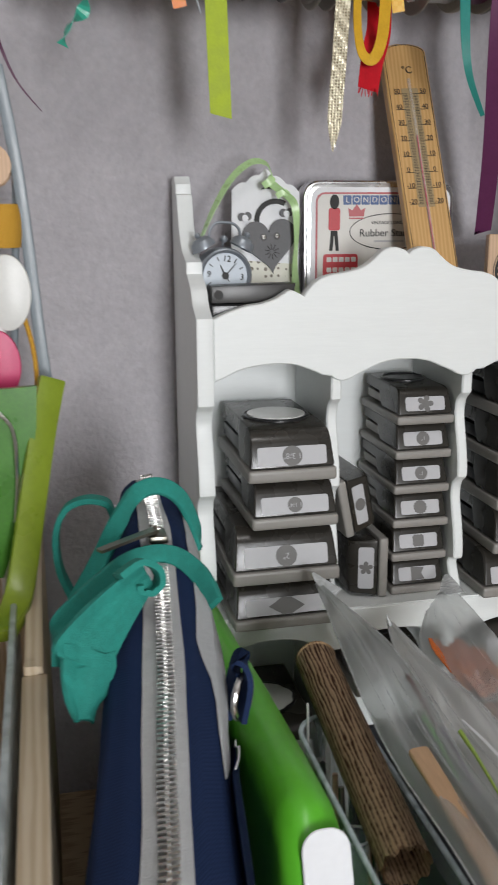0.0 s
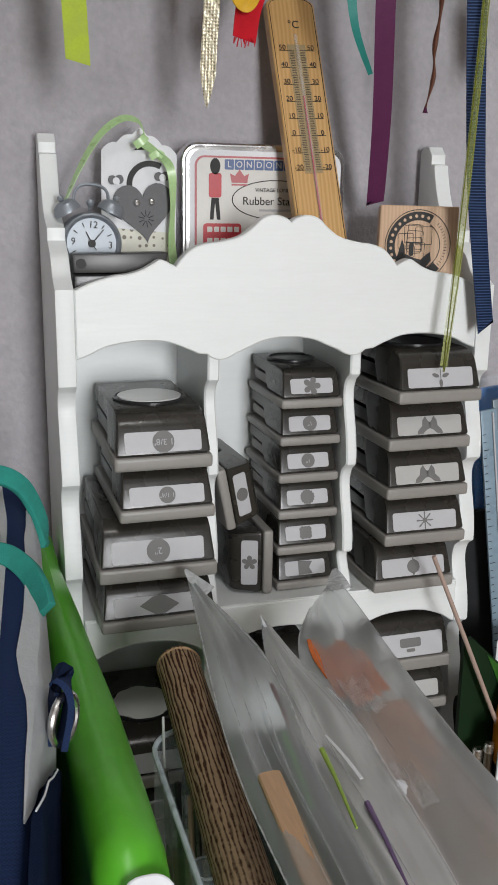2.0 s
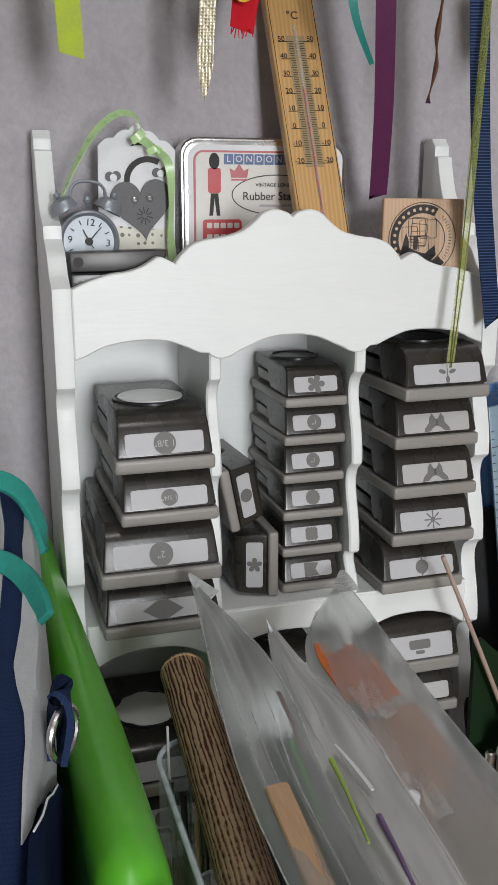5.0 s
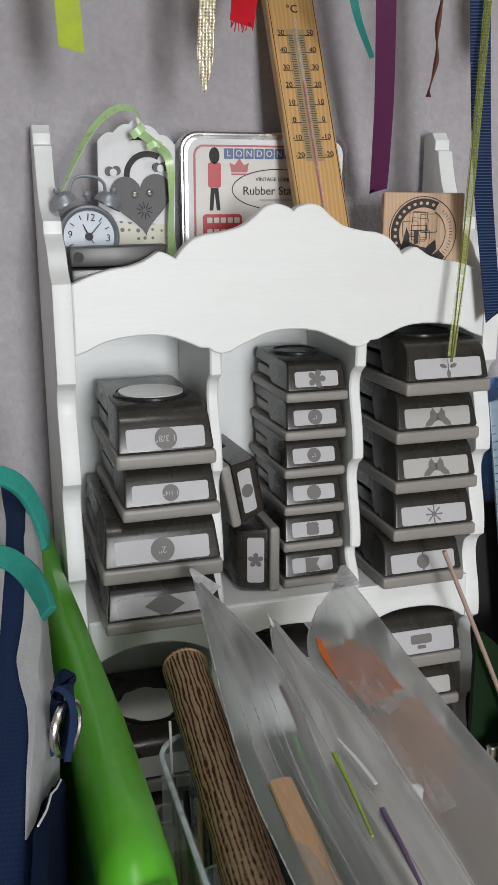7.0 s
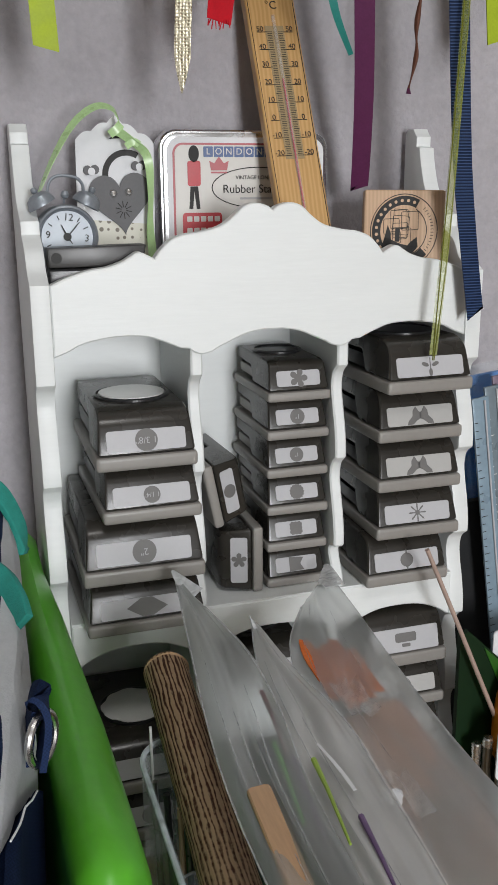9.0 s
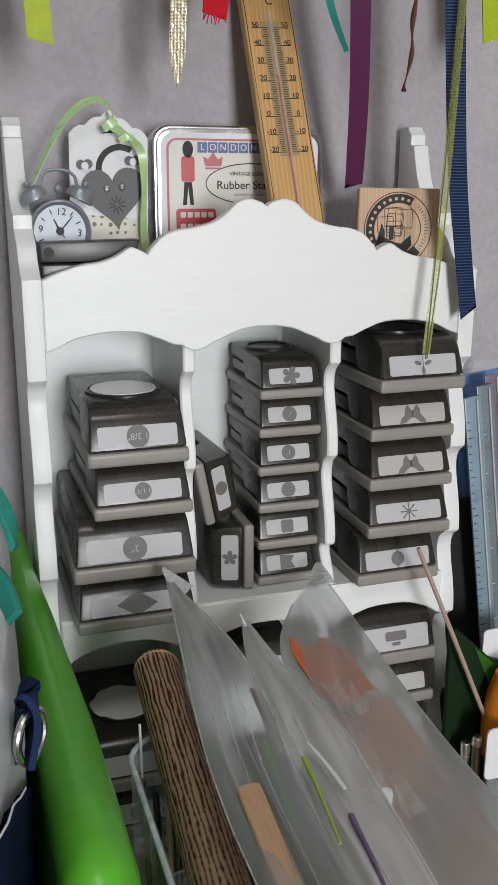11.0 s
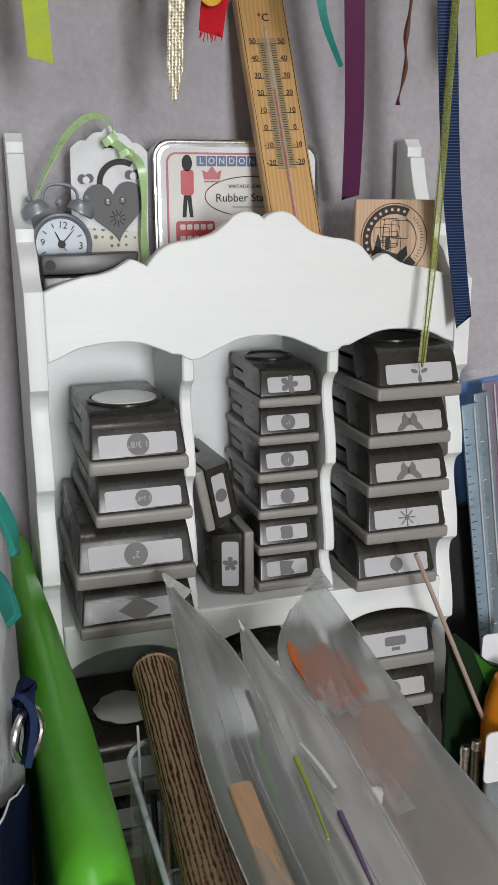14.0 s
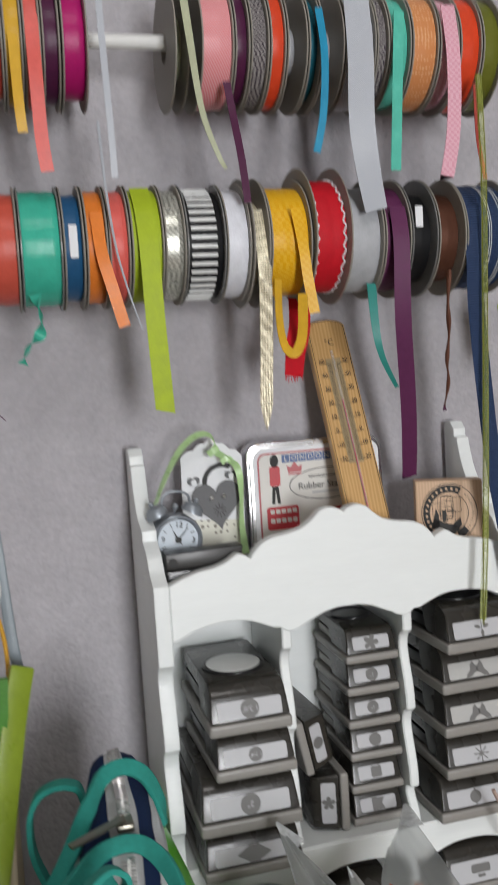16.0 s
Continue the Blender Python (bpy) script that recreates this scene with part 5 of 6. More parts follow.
slider = part("zip_slider", join(box(c.x - 0.0045, c.x + 0.0045, c.y - 0.007, c.y + 0.006, c.z - 0.001, c.z + 0.003, 0.0014, 2), tube([(c.x - 0.001, c.y - 0.006, c.z + 0.002), (c.x - 0.001, c.y - 0.002, c.z + 0.006), (c.x - 0.001, c.y + 0.004, c.z + 0.003)], 0.0009)), M_GUN, pouch, "dark metal zipper slider")
part("zip_pull", strap([(c.x - 0.001, c.y - 0.003, c.z + 0.005), (c.x - 0.010, c.y - 0.007, c.z + 0.004), (c.x - 0.028, c.y - 0.014, c.z + 0.001)], 0.0062, 0.0014, (0.3, 1, 0)), M_GUN, slider, "flat dark metal pull tab")
def patch_edges(y):
    """Upper and lower edge of the pale side patch at y."""
    d = -y
    return (float(np.interp(d, (0.09, 0.125, 0.176, 0.200, 0.210, 0.222, 0.235, 0.250, 0.272), (0.655, 0.610, 0.615, 0.598, 0.612, 0.640, 0.652, 0.652, 0.662))),
            float(np.interp(d, (0.09, 0.200, 0.220, 0.235, 0.250, 0.262, 0.272), (0.86, 0.86, 0.835, 0.80, 0.755, 0.715, 0.667))))


part("side_patch", bag_skin(-0.095, -0.272, 0.6, 0.84, 0.0010, 60, 16, edge=lambda u: patch_edges(-0.095 - 0.177 * u)), M_FELT, pouch, "pale grey canvas side patch")
part("side_pocket", bag_skin(-0.200, -0.400, 0.7, 0.95, 0.0034, 60, 12, edge=lambda u: (patch_edges(max(-0.272, -0.200 - 0.2 * u))[1], 0.95)), M_NAVY, pouch, "navy canvas side pocket")
stitch = []
for i in range(34):
    u = i / 33
    y = -0.224 - 0.046 * u
    a, b = bag_point(y, patch_edges(y)[1] + 0.004, 0.0046), bag_point(y - 0.0011, patch_edges(y - 0.0011)[1] + 0.004, 0.0046)
    stitch.append(tube([a, b], 0.00035, 5))
part("stitching", join(*stitch), M_FELT, pouch, "row of pale stitches", 0)
HUG = [bag_point(y, a, 0.0032) for y, a in ((-0.173, 0.690), (-0.164, 0.655), (-0.153, 0.61), (-0.144, 0.55), (-0.142, 0.485), (-0.146, 0.415))]
CURL = [(-0.1990, -0.1965, -0.0120), (-0.1905, -0.1930, -0.0082), (-0.1840, -0.1910, -0.0115), (-0.1822, -0.1905, -0.0175), (-0.1860, -0.1905, -0.0222), (-0.1905, -0.1910, -0.0205), (-0.1908, -0.1910, -0.0168)]
VIEW = (0.12, -0.93, 0.30)
for nm, pts, w, th, side in (("strap", [(-0.1515, -0.1000, -0.0410), (-0.1522, -0.0965, -0.0290), (-0.1590, -0.0950, -0.0135), (-0.1700, -0.0950, -0.0065), (-0.1820, -0.0980, -0.0090), (-0.1920, -0.1150, -0.0165), (-0.2030, -0.1250, -0.0330), (-0.2150, -0.1320, -0.0500)], 0.0088, 0.0034, (0.1, 0.6, 0.8)),
                             ("strap", HUG + [(-0.2040, -0.1640, -0.0275), (-0.2140, -0.1800, -0.0290), (-0.2225, -0.1900, -0.0340), (-0.2250, -0.1950, -0.0480)], 0.0088, 0.0034, (0.1, 0.7, 0.7)),
                             ("strap", [(-0.1930, -0.0900, -0.0220), (-0.1960, -0.0900, -0.0150), (-0.2060, -0.0900, -0.0125), (-0.2160, -0.0900, -0.0165), (-0.2215, -0.0920, -0.0280), (-0.2210, -0.0960, -0.0450), (-0.2150, -0.1020, -0.0600)], 0.0120, 0.0030, (0.1, 1, -0.1)),
                             ("strap_roll", CURL, 0.0120, 0.0026, VIEW)):
    part(nm, bev(strap(pts, w, th, side, n=8), th * 0.42, 3, 50), M_TEAL, pouch, "teal cotton strap" if nm == "strap" else "broad folded teal strap end", 60)


def cloth_fold(edge_a, edge_b, thick, wave, seed):
    """A folded piece of broad strap between two long edges, softly creased along its length."""
    ea, eb = spline(edge_a, 6), spline(edge_b, 6)
    bm, rows, k = bmesh.new(), [], 12
    for i, (p, q) in enumerate(zip(ea, eb)):
        row = []
        for j in range(k + 1):
            v = j / k
            h = wave * (math.cos(2 * math.pi * v * 1.5 + 0.4) - 0.3) + 0.0012 * noise.noise(Vector((i * 0.3 + seed, v * 4, 2)))
            row.append(bm.verts.new(p.lerp(q, v) + Vector((0.05, -0.9, 0.42)) * h))
        rows.append(row)
    for p, q in zip(rows, rows[1:]):
        for j in range(k):
            bm.faces.new((p[j], p[j + 1], q[j + 1], q[j]))
    bmesh.ops.recalc_face_normals(bm, faces=bm.faces)
    bmesh.ops.solidify(bm, geom=bm.faces[:], thickness=thick)
    return bev(bm, thick * 0.35, 2, 60)


part("strap_end", cloth_fold([(-0.1890, -0.1930, -0.0085), (-0.2050, -0.2000, -0.0170), (-0.2225, -0.2130, -0.0275), (-0.2240, -0.2170, -0.0330)],
                             [(-0.1840, -0.1915, -0.0200), (-0.1930, -0.1990, -0.0300), (-0.2020, -0.2090, -0.0400), (-0.2060, -0.2130, -0.0440)], 0.0028, 0.0010, 1.0), M_TEAL, pouch, "broad folded teal strap end", 60)
part("strap_end", cloth_fold([(-0.2225, -0.2110, -0.0310), (-0.2235, -0.2150, -0.0400), (-0.2225, -0.2190, -0.0500), (-0.2200, -0.2210, -0.0575)],
                             [(-0.2025, -0.2070, -0.0400), (-0.2040, -0.2110, -0.0460), (-0.2085, -0.2170, -0.0530), (-0.2130, -0.2200, -0.0600)], 0.0028, 0.0012, 4.0), M_TEAL, pouch, "broad folded teal strap end", 60)
tb = bag_point(-0.222, 0.705, 0.0035)
part("tab", strap([(tb.x, tb.y + 0.004, tb.z - 0.016), (tb.x + 0.003, tb.y + 0.003, tb.z + 0.002), (tb.x + 0.005, tb.y, tb.z + 0.008), (tb.x + 0.007, tb.y - 0.003, tb.z + 0.002), (tb.x + 0.004, tb.y - 0.004, tb.z - 0.014)], 0.0105, 0.0022, (0, 1, 0.1)), M_NAVY, pouch, "navy canvas tab")
part("ring", tube([(tb.x + 0.0050 + 0.0046 * math.cos(k * math.pi / 10), tb.y - 0.003 + 0.0062 * math.cos(k * math.pi / 10), tb.z - 0.0055 + 0.0085 * math.sin(k * math.pi / 10)) for k in range(20)], 0.0014, 10, closed=True), M_STEEL, pouch, "polished steel ring")

# ---------------------------------------------------------------- green box file
M_GREEN = mat("green_plastic", (0.10, 0.43, 0.025), 0.32, var=0.1, scale=25, bump=0.02, bscale=400)
M_GREENDK = mat("dark_green_plastic", (0.0035, 0.019, 0.004), 0.6, var=0.12, scale=25)
M_GREENDK.node_tree.nodes["Principled BSDF"].inputs["Specular IOR Level"].default_value = 0.2
box_file = thing("box_file", "bright green plastic file standing on edge with white sheets inside", "file", (-0.14, -0.09, DESK_Z))
sect = [(-0.1520, DESK_Z + 0.001), (-0.1520, -0.1010), (-0.1502, -0.0915), (-0.1455, -0.0865), (-0.1400, -0.0850), (-0.1345, -0.0872), (-0.1290, -0.0925), (-0.1268, -0.0975), (-0.1258, -0.1200), (-0.1250, DESK_Z + 0.001)]
sh = bmesh.new()
rows = []
for y, dz, dx in ((0.050, 0.0, -0.0050), (0.0, 0.0, -0.0048), (-0.05, 0.0, -0.0040), (-0.10, -0.0005, -0.0022), (-0.16, 0.003, -0.0006), (-0.2250, 0.0085, -0.0006), (-0.2560, 0.0105, -0.0008), (-0.2660, 0.0070, -0.0010), (-0.2745, -0.0050, -0.0010), (-0.2870, -0.0370, -0.0010)):
    rows.append([sh.verts.new((x + dx * 1.3 * max(0.0, min(1.0, (x + 0.1470) / 0.012)), y, max(DESK_Z + 0.001, z + dz if z > -0.2 else z))) for x, z in sect])
for p, q in zip(rows, rows[1:]):
    for j in range(len(sect)):
        sh.faces.new((p[j], p[(j + 1) % len(sect)], q[(j + 1) % len(sect)], q[j]))
sh.faces.new(rows[0])
sh.faces.new(rows[-1][::-1])
bmesh.ops.recalc_face_normals(sh, faces=sh.faces)
for v in sh.verts:
    if v.co.y > -0.02 and v.co.x > -0.14:
        v.co.x = min(v.co.x, -0.1368)
part("shell", sh, M_GREEN, box_file, "", 50)
part("end_label", moved(prism(round_rect(-0.0072, 0.0105, -0.120, 0.0, 0.0075, 6), "y", -0.0012, 0.0, 0.0004), Matrix.Translation((-0.1385, -0.2722, -0.0812)) @ Matrix.Rotation(radians(-20.5), 4, "X")), M_PAPER, box_file, "white rounded end label", 0)

# ---------------------------------------------------------------- plywood box and things at its side
M_PLY = pattern(mat("birch_plywood", (0.55, 0.45, 0.32), 0.6), "wave", 40, (0.5, 0.39, 0.26), (0.62, 0.52, 0.38), stretch=(2, 0.2, 1.5), distortion=3, edge=(0.1, 0.9))
crate = thing("plywood_box", "pale birch plywood box with finger-jointed edges", "box", (-0.27, -0.1, DESK_Z))
part("side_board", join(box(-0.2385, -0.2305, -0.168, 0.085, DESK_Z + 0.001, -0.0615, 0.0006), ), M_PLY, crate)
part("front_board", join(box(-0.2395, -0.2290, -0.380, -0.1695, DESK_Z + 0.001, -0.0645, 0.0006), box(-0.2370, -0.2330, -0.1695, -0.1640, -0.0660, -0.0605), box(-0.2385, -0.2375, -0.1690, -0.1650, -0.0660, -0.0605)), M_PLY, crate)
part("back_board", box(-0.420, -0.2390, 0.078, 0.085, DESK_Z + 0.001, -0.0620, 0.0006), M_PLY, crate)
part("end_board", box(-0.420, -0.2400, -0.380, -0.372, DESK_Z + 0.001, -0.0650, 0.0006), M_PLY, crate)
M_FROST = film_mat("frosted_plastic", (0.5, 0.56, 0.57), 0.75, 0.35, 0.1, 30)
bin_ = thing("plastic_bin", "frosted grey plastic bin inside the plywood box", "bin", (-0.31, -0.2, DESK_Z))
part("front_wall", box(-0.400, -0.2430, -0.3650, -0.3625, DESK_Z + 0.001, -0.058, 0.001), M_FROST, bin_)
part("side_wall", box(-0.2455, -0.2425, -0.3620, -0.090, DESK_Z + 0.001, -0.058, 0.001), M_FROST, bin_)

rack = thing("spool_rack", "grey metal rack with wooden and yellow twine spools", "rack", (-0.25, -0.02, DESK_Z))
M_RACK = mat("grey_enamel", (0.2, 0.235, 0.26), 0.35, var=0.1, scale=60)
part("bar", bev(strap([(-0.2375, -0.030, 0.2000), (-0.2300, -0.030, 0.1450), (-0.2235, -0.030, 0.0550), (-0.2210, -0.030, 0.0350)], 0.0065, 0.0040, (1, 0, 0), n=5), 0.0012, 2, 50), M_RACK, rack)
part("wire_bow", tube(spline([(-0.2460, -0.030, 0.1930), (-0.2400, -0.030, 0.1990), (-0.2350, -0.030, 0.1930), (-0.2330, -0.030, 0.1700)], 6), 0.0013, 8), M_STEEL, rack, "bent bright wire")
part("post", tube([(-0.2310, -0.026, 0.1500), (-0.2500, 0.0, -0.1000), (-0.2520, 0.0, DESK_Z)], 0.0022, 8), M_RACK, rack)
part("wooden_spool", lathe([(0, -0.012), (0.011, -0.012), (0.011, -0.010), (0.008, -0.008), (0.008, 0.008), (0.011, 0.010), (0.011, 0.012), (0, 0.012)], 20, "y", (-0.2440, -0.030, 0.1510)), M_BEECH, rack, "bare wooden thread spool")
M_TWINE = pattern(mat("mustard_twine", (0.6, 0.32, 0.03), 0.8), "wave", 500, (0.42, 0.2, 0.01), (0.7, 0.4, 0.05), bump=0.3)
part("twine", lathe([(0, -0.011), (0.0115, -0.011), (0.0125, -0.006), (0.0128, 0.0), (0.0125, 0.006), (0.0115, 0.011), (0, 0.011)], 24, "z", (-0.2425, -0.030, 0.1210)), M_TWINE, rack, "mustard yellow twine")
paddle = thing("craft_tool", "white plastic paddle with a pink grip", "tool", (-0.245, -0.04, 0.03))
part("blade", moved(prism([(0.0125 * math.cos(radians(a)), 0.020 * math.sin(radians(a))) for a in range(0, 360, 12)], "y", -0.004, 0.0, 0.001, 2), Matrix.Translation((-0.2395, -0.034, 0.0870))), mat("white_plastic", (0.66, 0.66, 0.63), 0.35, var=0.04), paddle)
part("grip", moved(prism([(0.0125 * math.cos(radians(a)), 0.019 * math.sin(radians(a))) for a in range(0, 360, 12)], "y", -0.004, 0.0, 0.001, 2), Matrix.Translation((-0.2470, -0.036, 0.0490))), mat("pink_plastic", (0.55, 0.03, 0.13), 0.4, var=0.08), paddle, "pink plastic grip")
part("cord", tube(spline([(-0.2320, -0.034, 0.0750), (-0.2285, -0.034, 0.0600), (-0.2270, -0.036, 0.0430), (-0.2280, -0.04, 0.0200)], 5), 0.0013, 7), M_TWINE, paddle, "mustard cord")
part("stem", tube([(-0.2440, -0.035, 0.0700), (-0.2500, -0.035, -0.06), (-0.2520, -0.035, DESK_Z + 0.001)], 0.003, 10), M_RAIL, paddle)
tray = thing("green_case", "yellow-green translucent plastic case leaning on the plywood box", "case", (-0.24, -0.1, -0.06))
M_LIMEP = mat("yellow_green_plastic", (0.2, 0.27, 0.02), 0.3, var=0.12, scale=40)
part("edge_band", bev(strap([(-0.2190, -0.050, 0.0430), (-0.2255, -0.060, 0.0180), (-0.2330, -0.075, -0.0180), (-0.2420, -0.100, -0.0580), (-0.2500, -0.130, -0.0640)], 0.0140, 0.0060, (1, 0.4, 0.2), n=6), 0.0015, 2, 50), M_LIMEP, tray)
part("panel", prism([(-0.2500, -0.0600), (-0.2370, -0.0230), (-0.2285, 0.0200), (-0.2270, 0.0420), (-0.2700, 0.0400), (-0.2900, -0.0600)], "y", -0.066, -0.062), mat("mid_green_plastic", (0.05, 0.19, 0.015), 0.3, var=0.2), tray, "green plastic panel", 0)
part("clip", tube(spline([(-0.2470, -0.068, 0.0300), (-0.2400, -0.070, 0.0200), (-0.2395, -0.070, -0.0050), (-0.2420, -0.070, -0.0280)], 5), 0.0012, 8), M_STEEL, tray, "bent steel wire clip")

# ---------------------------------------------------------------- clear box with cork roll and bags
M_CLEAR = film_mat("clear_plastic_box", (0.5, 0.58, 0.62), 0.26, 0.12, 0.03, 25)
tub = thing("clear_box", "clear plastic box with rounded corners, full of craft supplies", "box", (-0.105, -0.27, DESK_Z))
RIM = -0.1165
outer = round_rect(-0.1130, -0.0800, -0.3640, -0.1440, 0.017, 6)
inner = round_rect(-0.1110, -0.0820, -0.3618, -0.1462, 0.015, 6)
tb_ = bmesh.new()
vo = [[tb_.verts.new((x, y, z)) for x, y in outer] for z in (DESK_Z + 0.001, RIM)]
vi = [[tb_.verts.new((x, y, z)) for x, y in inner] for z in (DESK_Z + 0.004, RIM)]
n_ = len(outer)
for i in range(n_):
    j = (i + 1) % n_
    tb_.faces.new((vo[0][i], vo[0][j], vo[1][j], vo[1][i]))
    tb_.faces.new((vi[0][j], vi[0][i], vi[1][i], vi[1][j]))
    tb_.faces.new((vo[1][i], vo[1][j], vi[1][j], vi[1][i]))
tb_.faces.new(vo[0][::-1])
tb_.faces.new(vi[0])
bmesh.ops.recalc_face_normals(tb_, faces=tb_.faces)
part("wall", tb_, M_CLEAR, tub)
part("rim", tube([(x, y, RIM) for x, y in round_rect(-0.1126, -0.0804, -0.3636, -0.1444, 0.0165, 6)], 0.0012, 8, closed=True), film_mat("clear_rim", (0.66, 0.74, 0.78), 0.75, 0.15, 0.03), tub, "thick pale blue rim")

def cork_mat():
    """Cork sheet printed with broken dark lines that run along the roll."""
    m = mat("cork_print", (0.4, 0.25, 0.14), 0.85)
    nt = m.node_tree
    add, link = nt.nodes.new, nt.links.new
    p = nt.nodes["Principled BSDF"]
    uv, mp, wv = add("ShaderNodeUVMap"), add("ShaderNodeMapping"), add("ShaderNodeTexWave")
    uv.uv_map = "roll"
    wv.inputs["Scale"].default_value, wv.inputs["Distortion"].default_value, wv.inputs["Detail"].default_value, wv.inputs["Detail Scale"].default_value = 145.0, 4.5, 4, 3.0
    mp.inputs["Scale"].default_value = (1.0, 0.16, 1.0)
    link(uv.outputs[0], mp.inputs["Vector"])
    link(mp.outputs[0], wv.inputs["Vector"])
    ns = add("ShaderNodeTexNoise")
    ns.inputs["Scale"].default_value, ns.inputs["Detail"].default_value = 420.0, 6
    link(uv.outputs[0], ns.inputs["Vector"])
    sm = add("ShaderNodeMath")
    sm.operation = "MULTIPLY_ADD"
    sm.inputs[1].default_value = 0.7
    link(ns.outputs["Fac"], sm.inputs[0])
    sx, fade, wm = add("ShaderNodeSeparateXYZ"), add("ShaderNodeMapRange"), add("ShaderNodeMix")
    fade.inputs["From Max"].default_value, fade.inputs["To Max"].default_value = 0.145, 0.7
    link(uv.outputs[0], sx.inputs[0])
    link(sx.outputs["Y"], fade.inputs["Value"])
    link(fade.outputs[0], wm.inputs[0])
    link(wv.outputs["Fac"], wm.inputs[2])
    wm.inputs[3].default_value = 0.42
    link(wm.outputs[0], sm.inputs[2])
    rp = add("ShaderNodeValToRGB")
    e = rp.color_ramp.elements
    e[0].position, e[1].position = 0.28, 0.44
    e[0].color, e[1].color = (0.095, 0.036, 0.018, 1), (0.60, 0.42, 0.26, 1)
    hf = add("ShaderNodeMath")
    hf.operation = "MULTIPLY"
    hf.inputs[1].default_value = 0.5
    link(sm.outputs[0], hf.inputs[0])
    link(hf.outputs[0], rp.inputs["Fac"])
    link(rp.outputs["Color"], p.inputs["Base Color"])
    bp = add("ShaderNodeBump")
    bp.inputs["Strength"].default_value, bp.inputs["Distance"].default_value = 0.6, 0.0006
    link(sm.outputs[0], bp.inputs["Height"])
    link(bp.outputs[0], p.inputs["Normal"])
    return m


M_CORK = cork_mat()
cork = thing("cork_roll", "rolled sheet of brown patterned cork lying across the clear box", "roll", (-0.11, -0.24, RIM))
ca, cb = Vector((-0.0915, -0.1120, -0.1020)), Vector((-0.0978, -0.2565, -0.1165))
ax = (cb - ca).normalized()
roll_m = Matrix.Translation(ca) @ ax.to_track_quat("Z", "Y").to_matrix().to_4x4()
L_ = (cb - ca).length
bmc = bmesh.new()
K = 60
ringsc = []
for k in range(K + 1):
    a = 2 * math.pi * 1.7 * k / K
    r = 0.0082 + 0.0027 * k / K
    ringsc.append([bmc.verts.new((r * math.cos(a), r * math.sin(a), L_ * s / 24 + (0.0012 * math.sin(9 * a) if s == 24 else 0))) for s in range(25)])
for p, q in zip(ringsc, ringsc[1:]):
    for s in range(24):
        bmc.faces.new((p[s], p[s + 1], q[s + 1], q[s]))
uvl = bmc.loops.layers.uv.new("roll")
for f in bmc.faces:
    for lp in f.loops:
        w_ = lp.vert.co
        ang = math.atan2(w_.y, w_.x)
        if f.calc_center_median().x < 0 and ang < -2.6:
            ang += 2 * math.pi
        lp[uvl].uv = (ang * 0.0108, w_.z)
bmesh.ops.solidify(bmc, geom=bmc.faces[:], thickness=0.0012)
bmesh.ops.recalc_face_normals(bmc, faces=bmc.faces)
cork_sheet = part("sheet", moved(bmc, roll_m), M_CORK, cork)
part("end_cap", moved(lathe([(0, 0.0006), (0.0100, 0.0006), (0.0108, 0.0018), (0.0100, 0.0026), (0, 0.0026)], 24), roll_m), mat("plain_cork", (0.42, 0.27, 0.15), 0.9, var=0.35, scale=150, bump=0.4, bscale=700), cork, "rounded closed end")

M_BAG1 = film_mat("polythene", (0.50, 0.525, 0.515), 0.34, 0.12, 0.32, 26, (1, 0.2, 1), 0.5)
M_BAG2 = film_mat("milky_polythene", (0.60, 0.605, 0.59), 0.62, 0.2, 0.15, 16, (1, 0.3, 1), 0.7)
M_SEAM = film_mat("polythene_seam", (0.7, 0.72, 0.73), 0.6, 0.15, 0.3, 120)


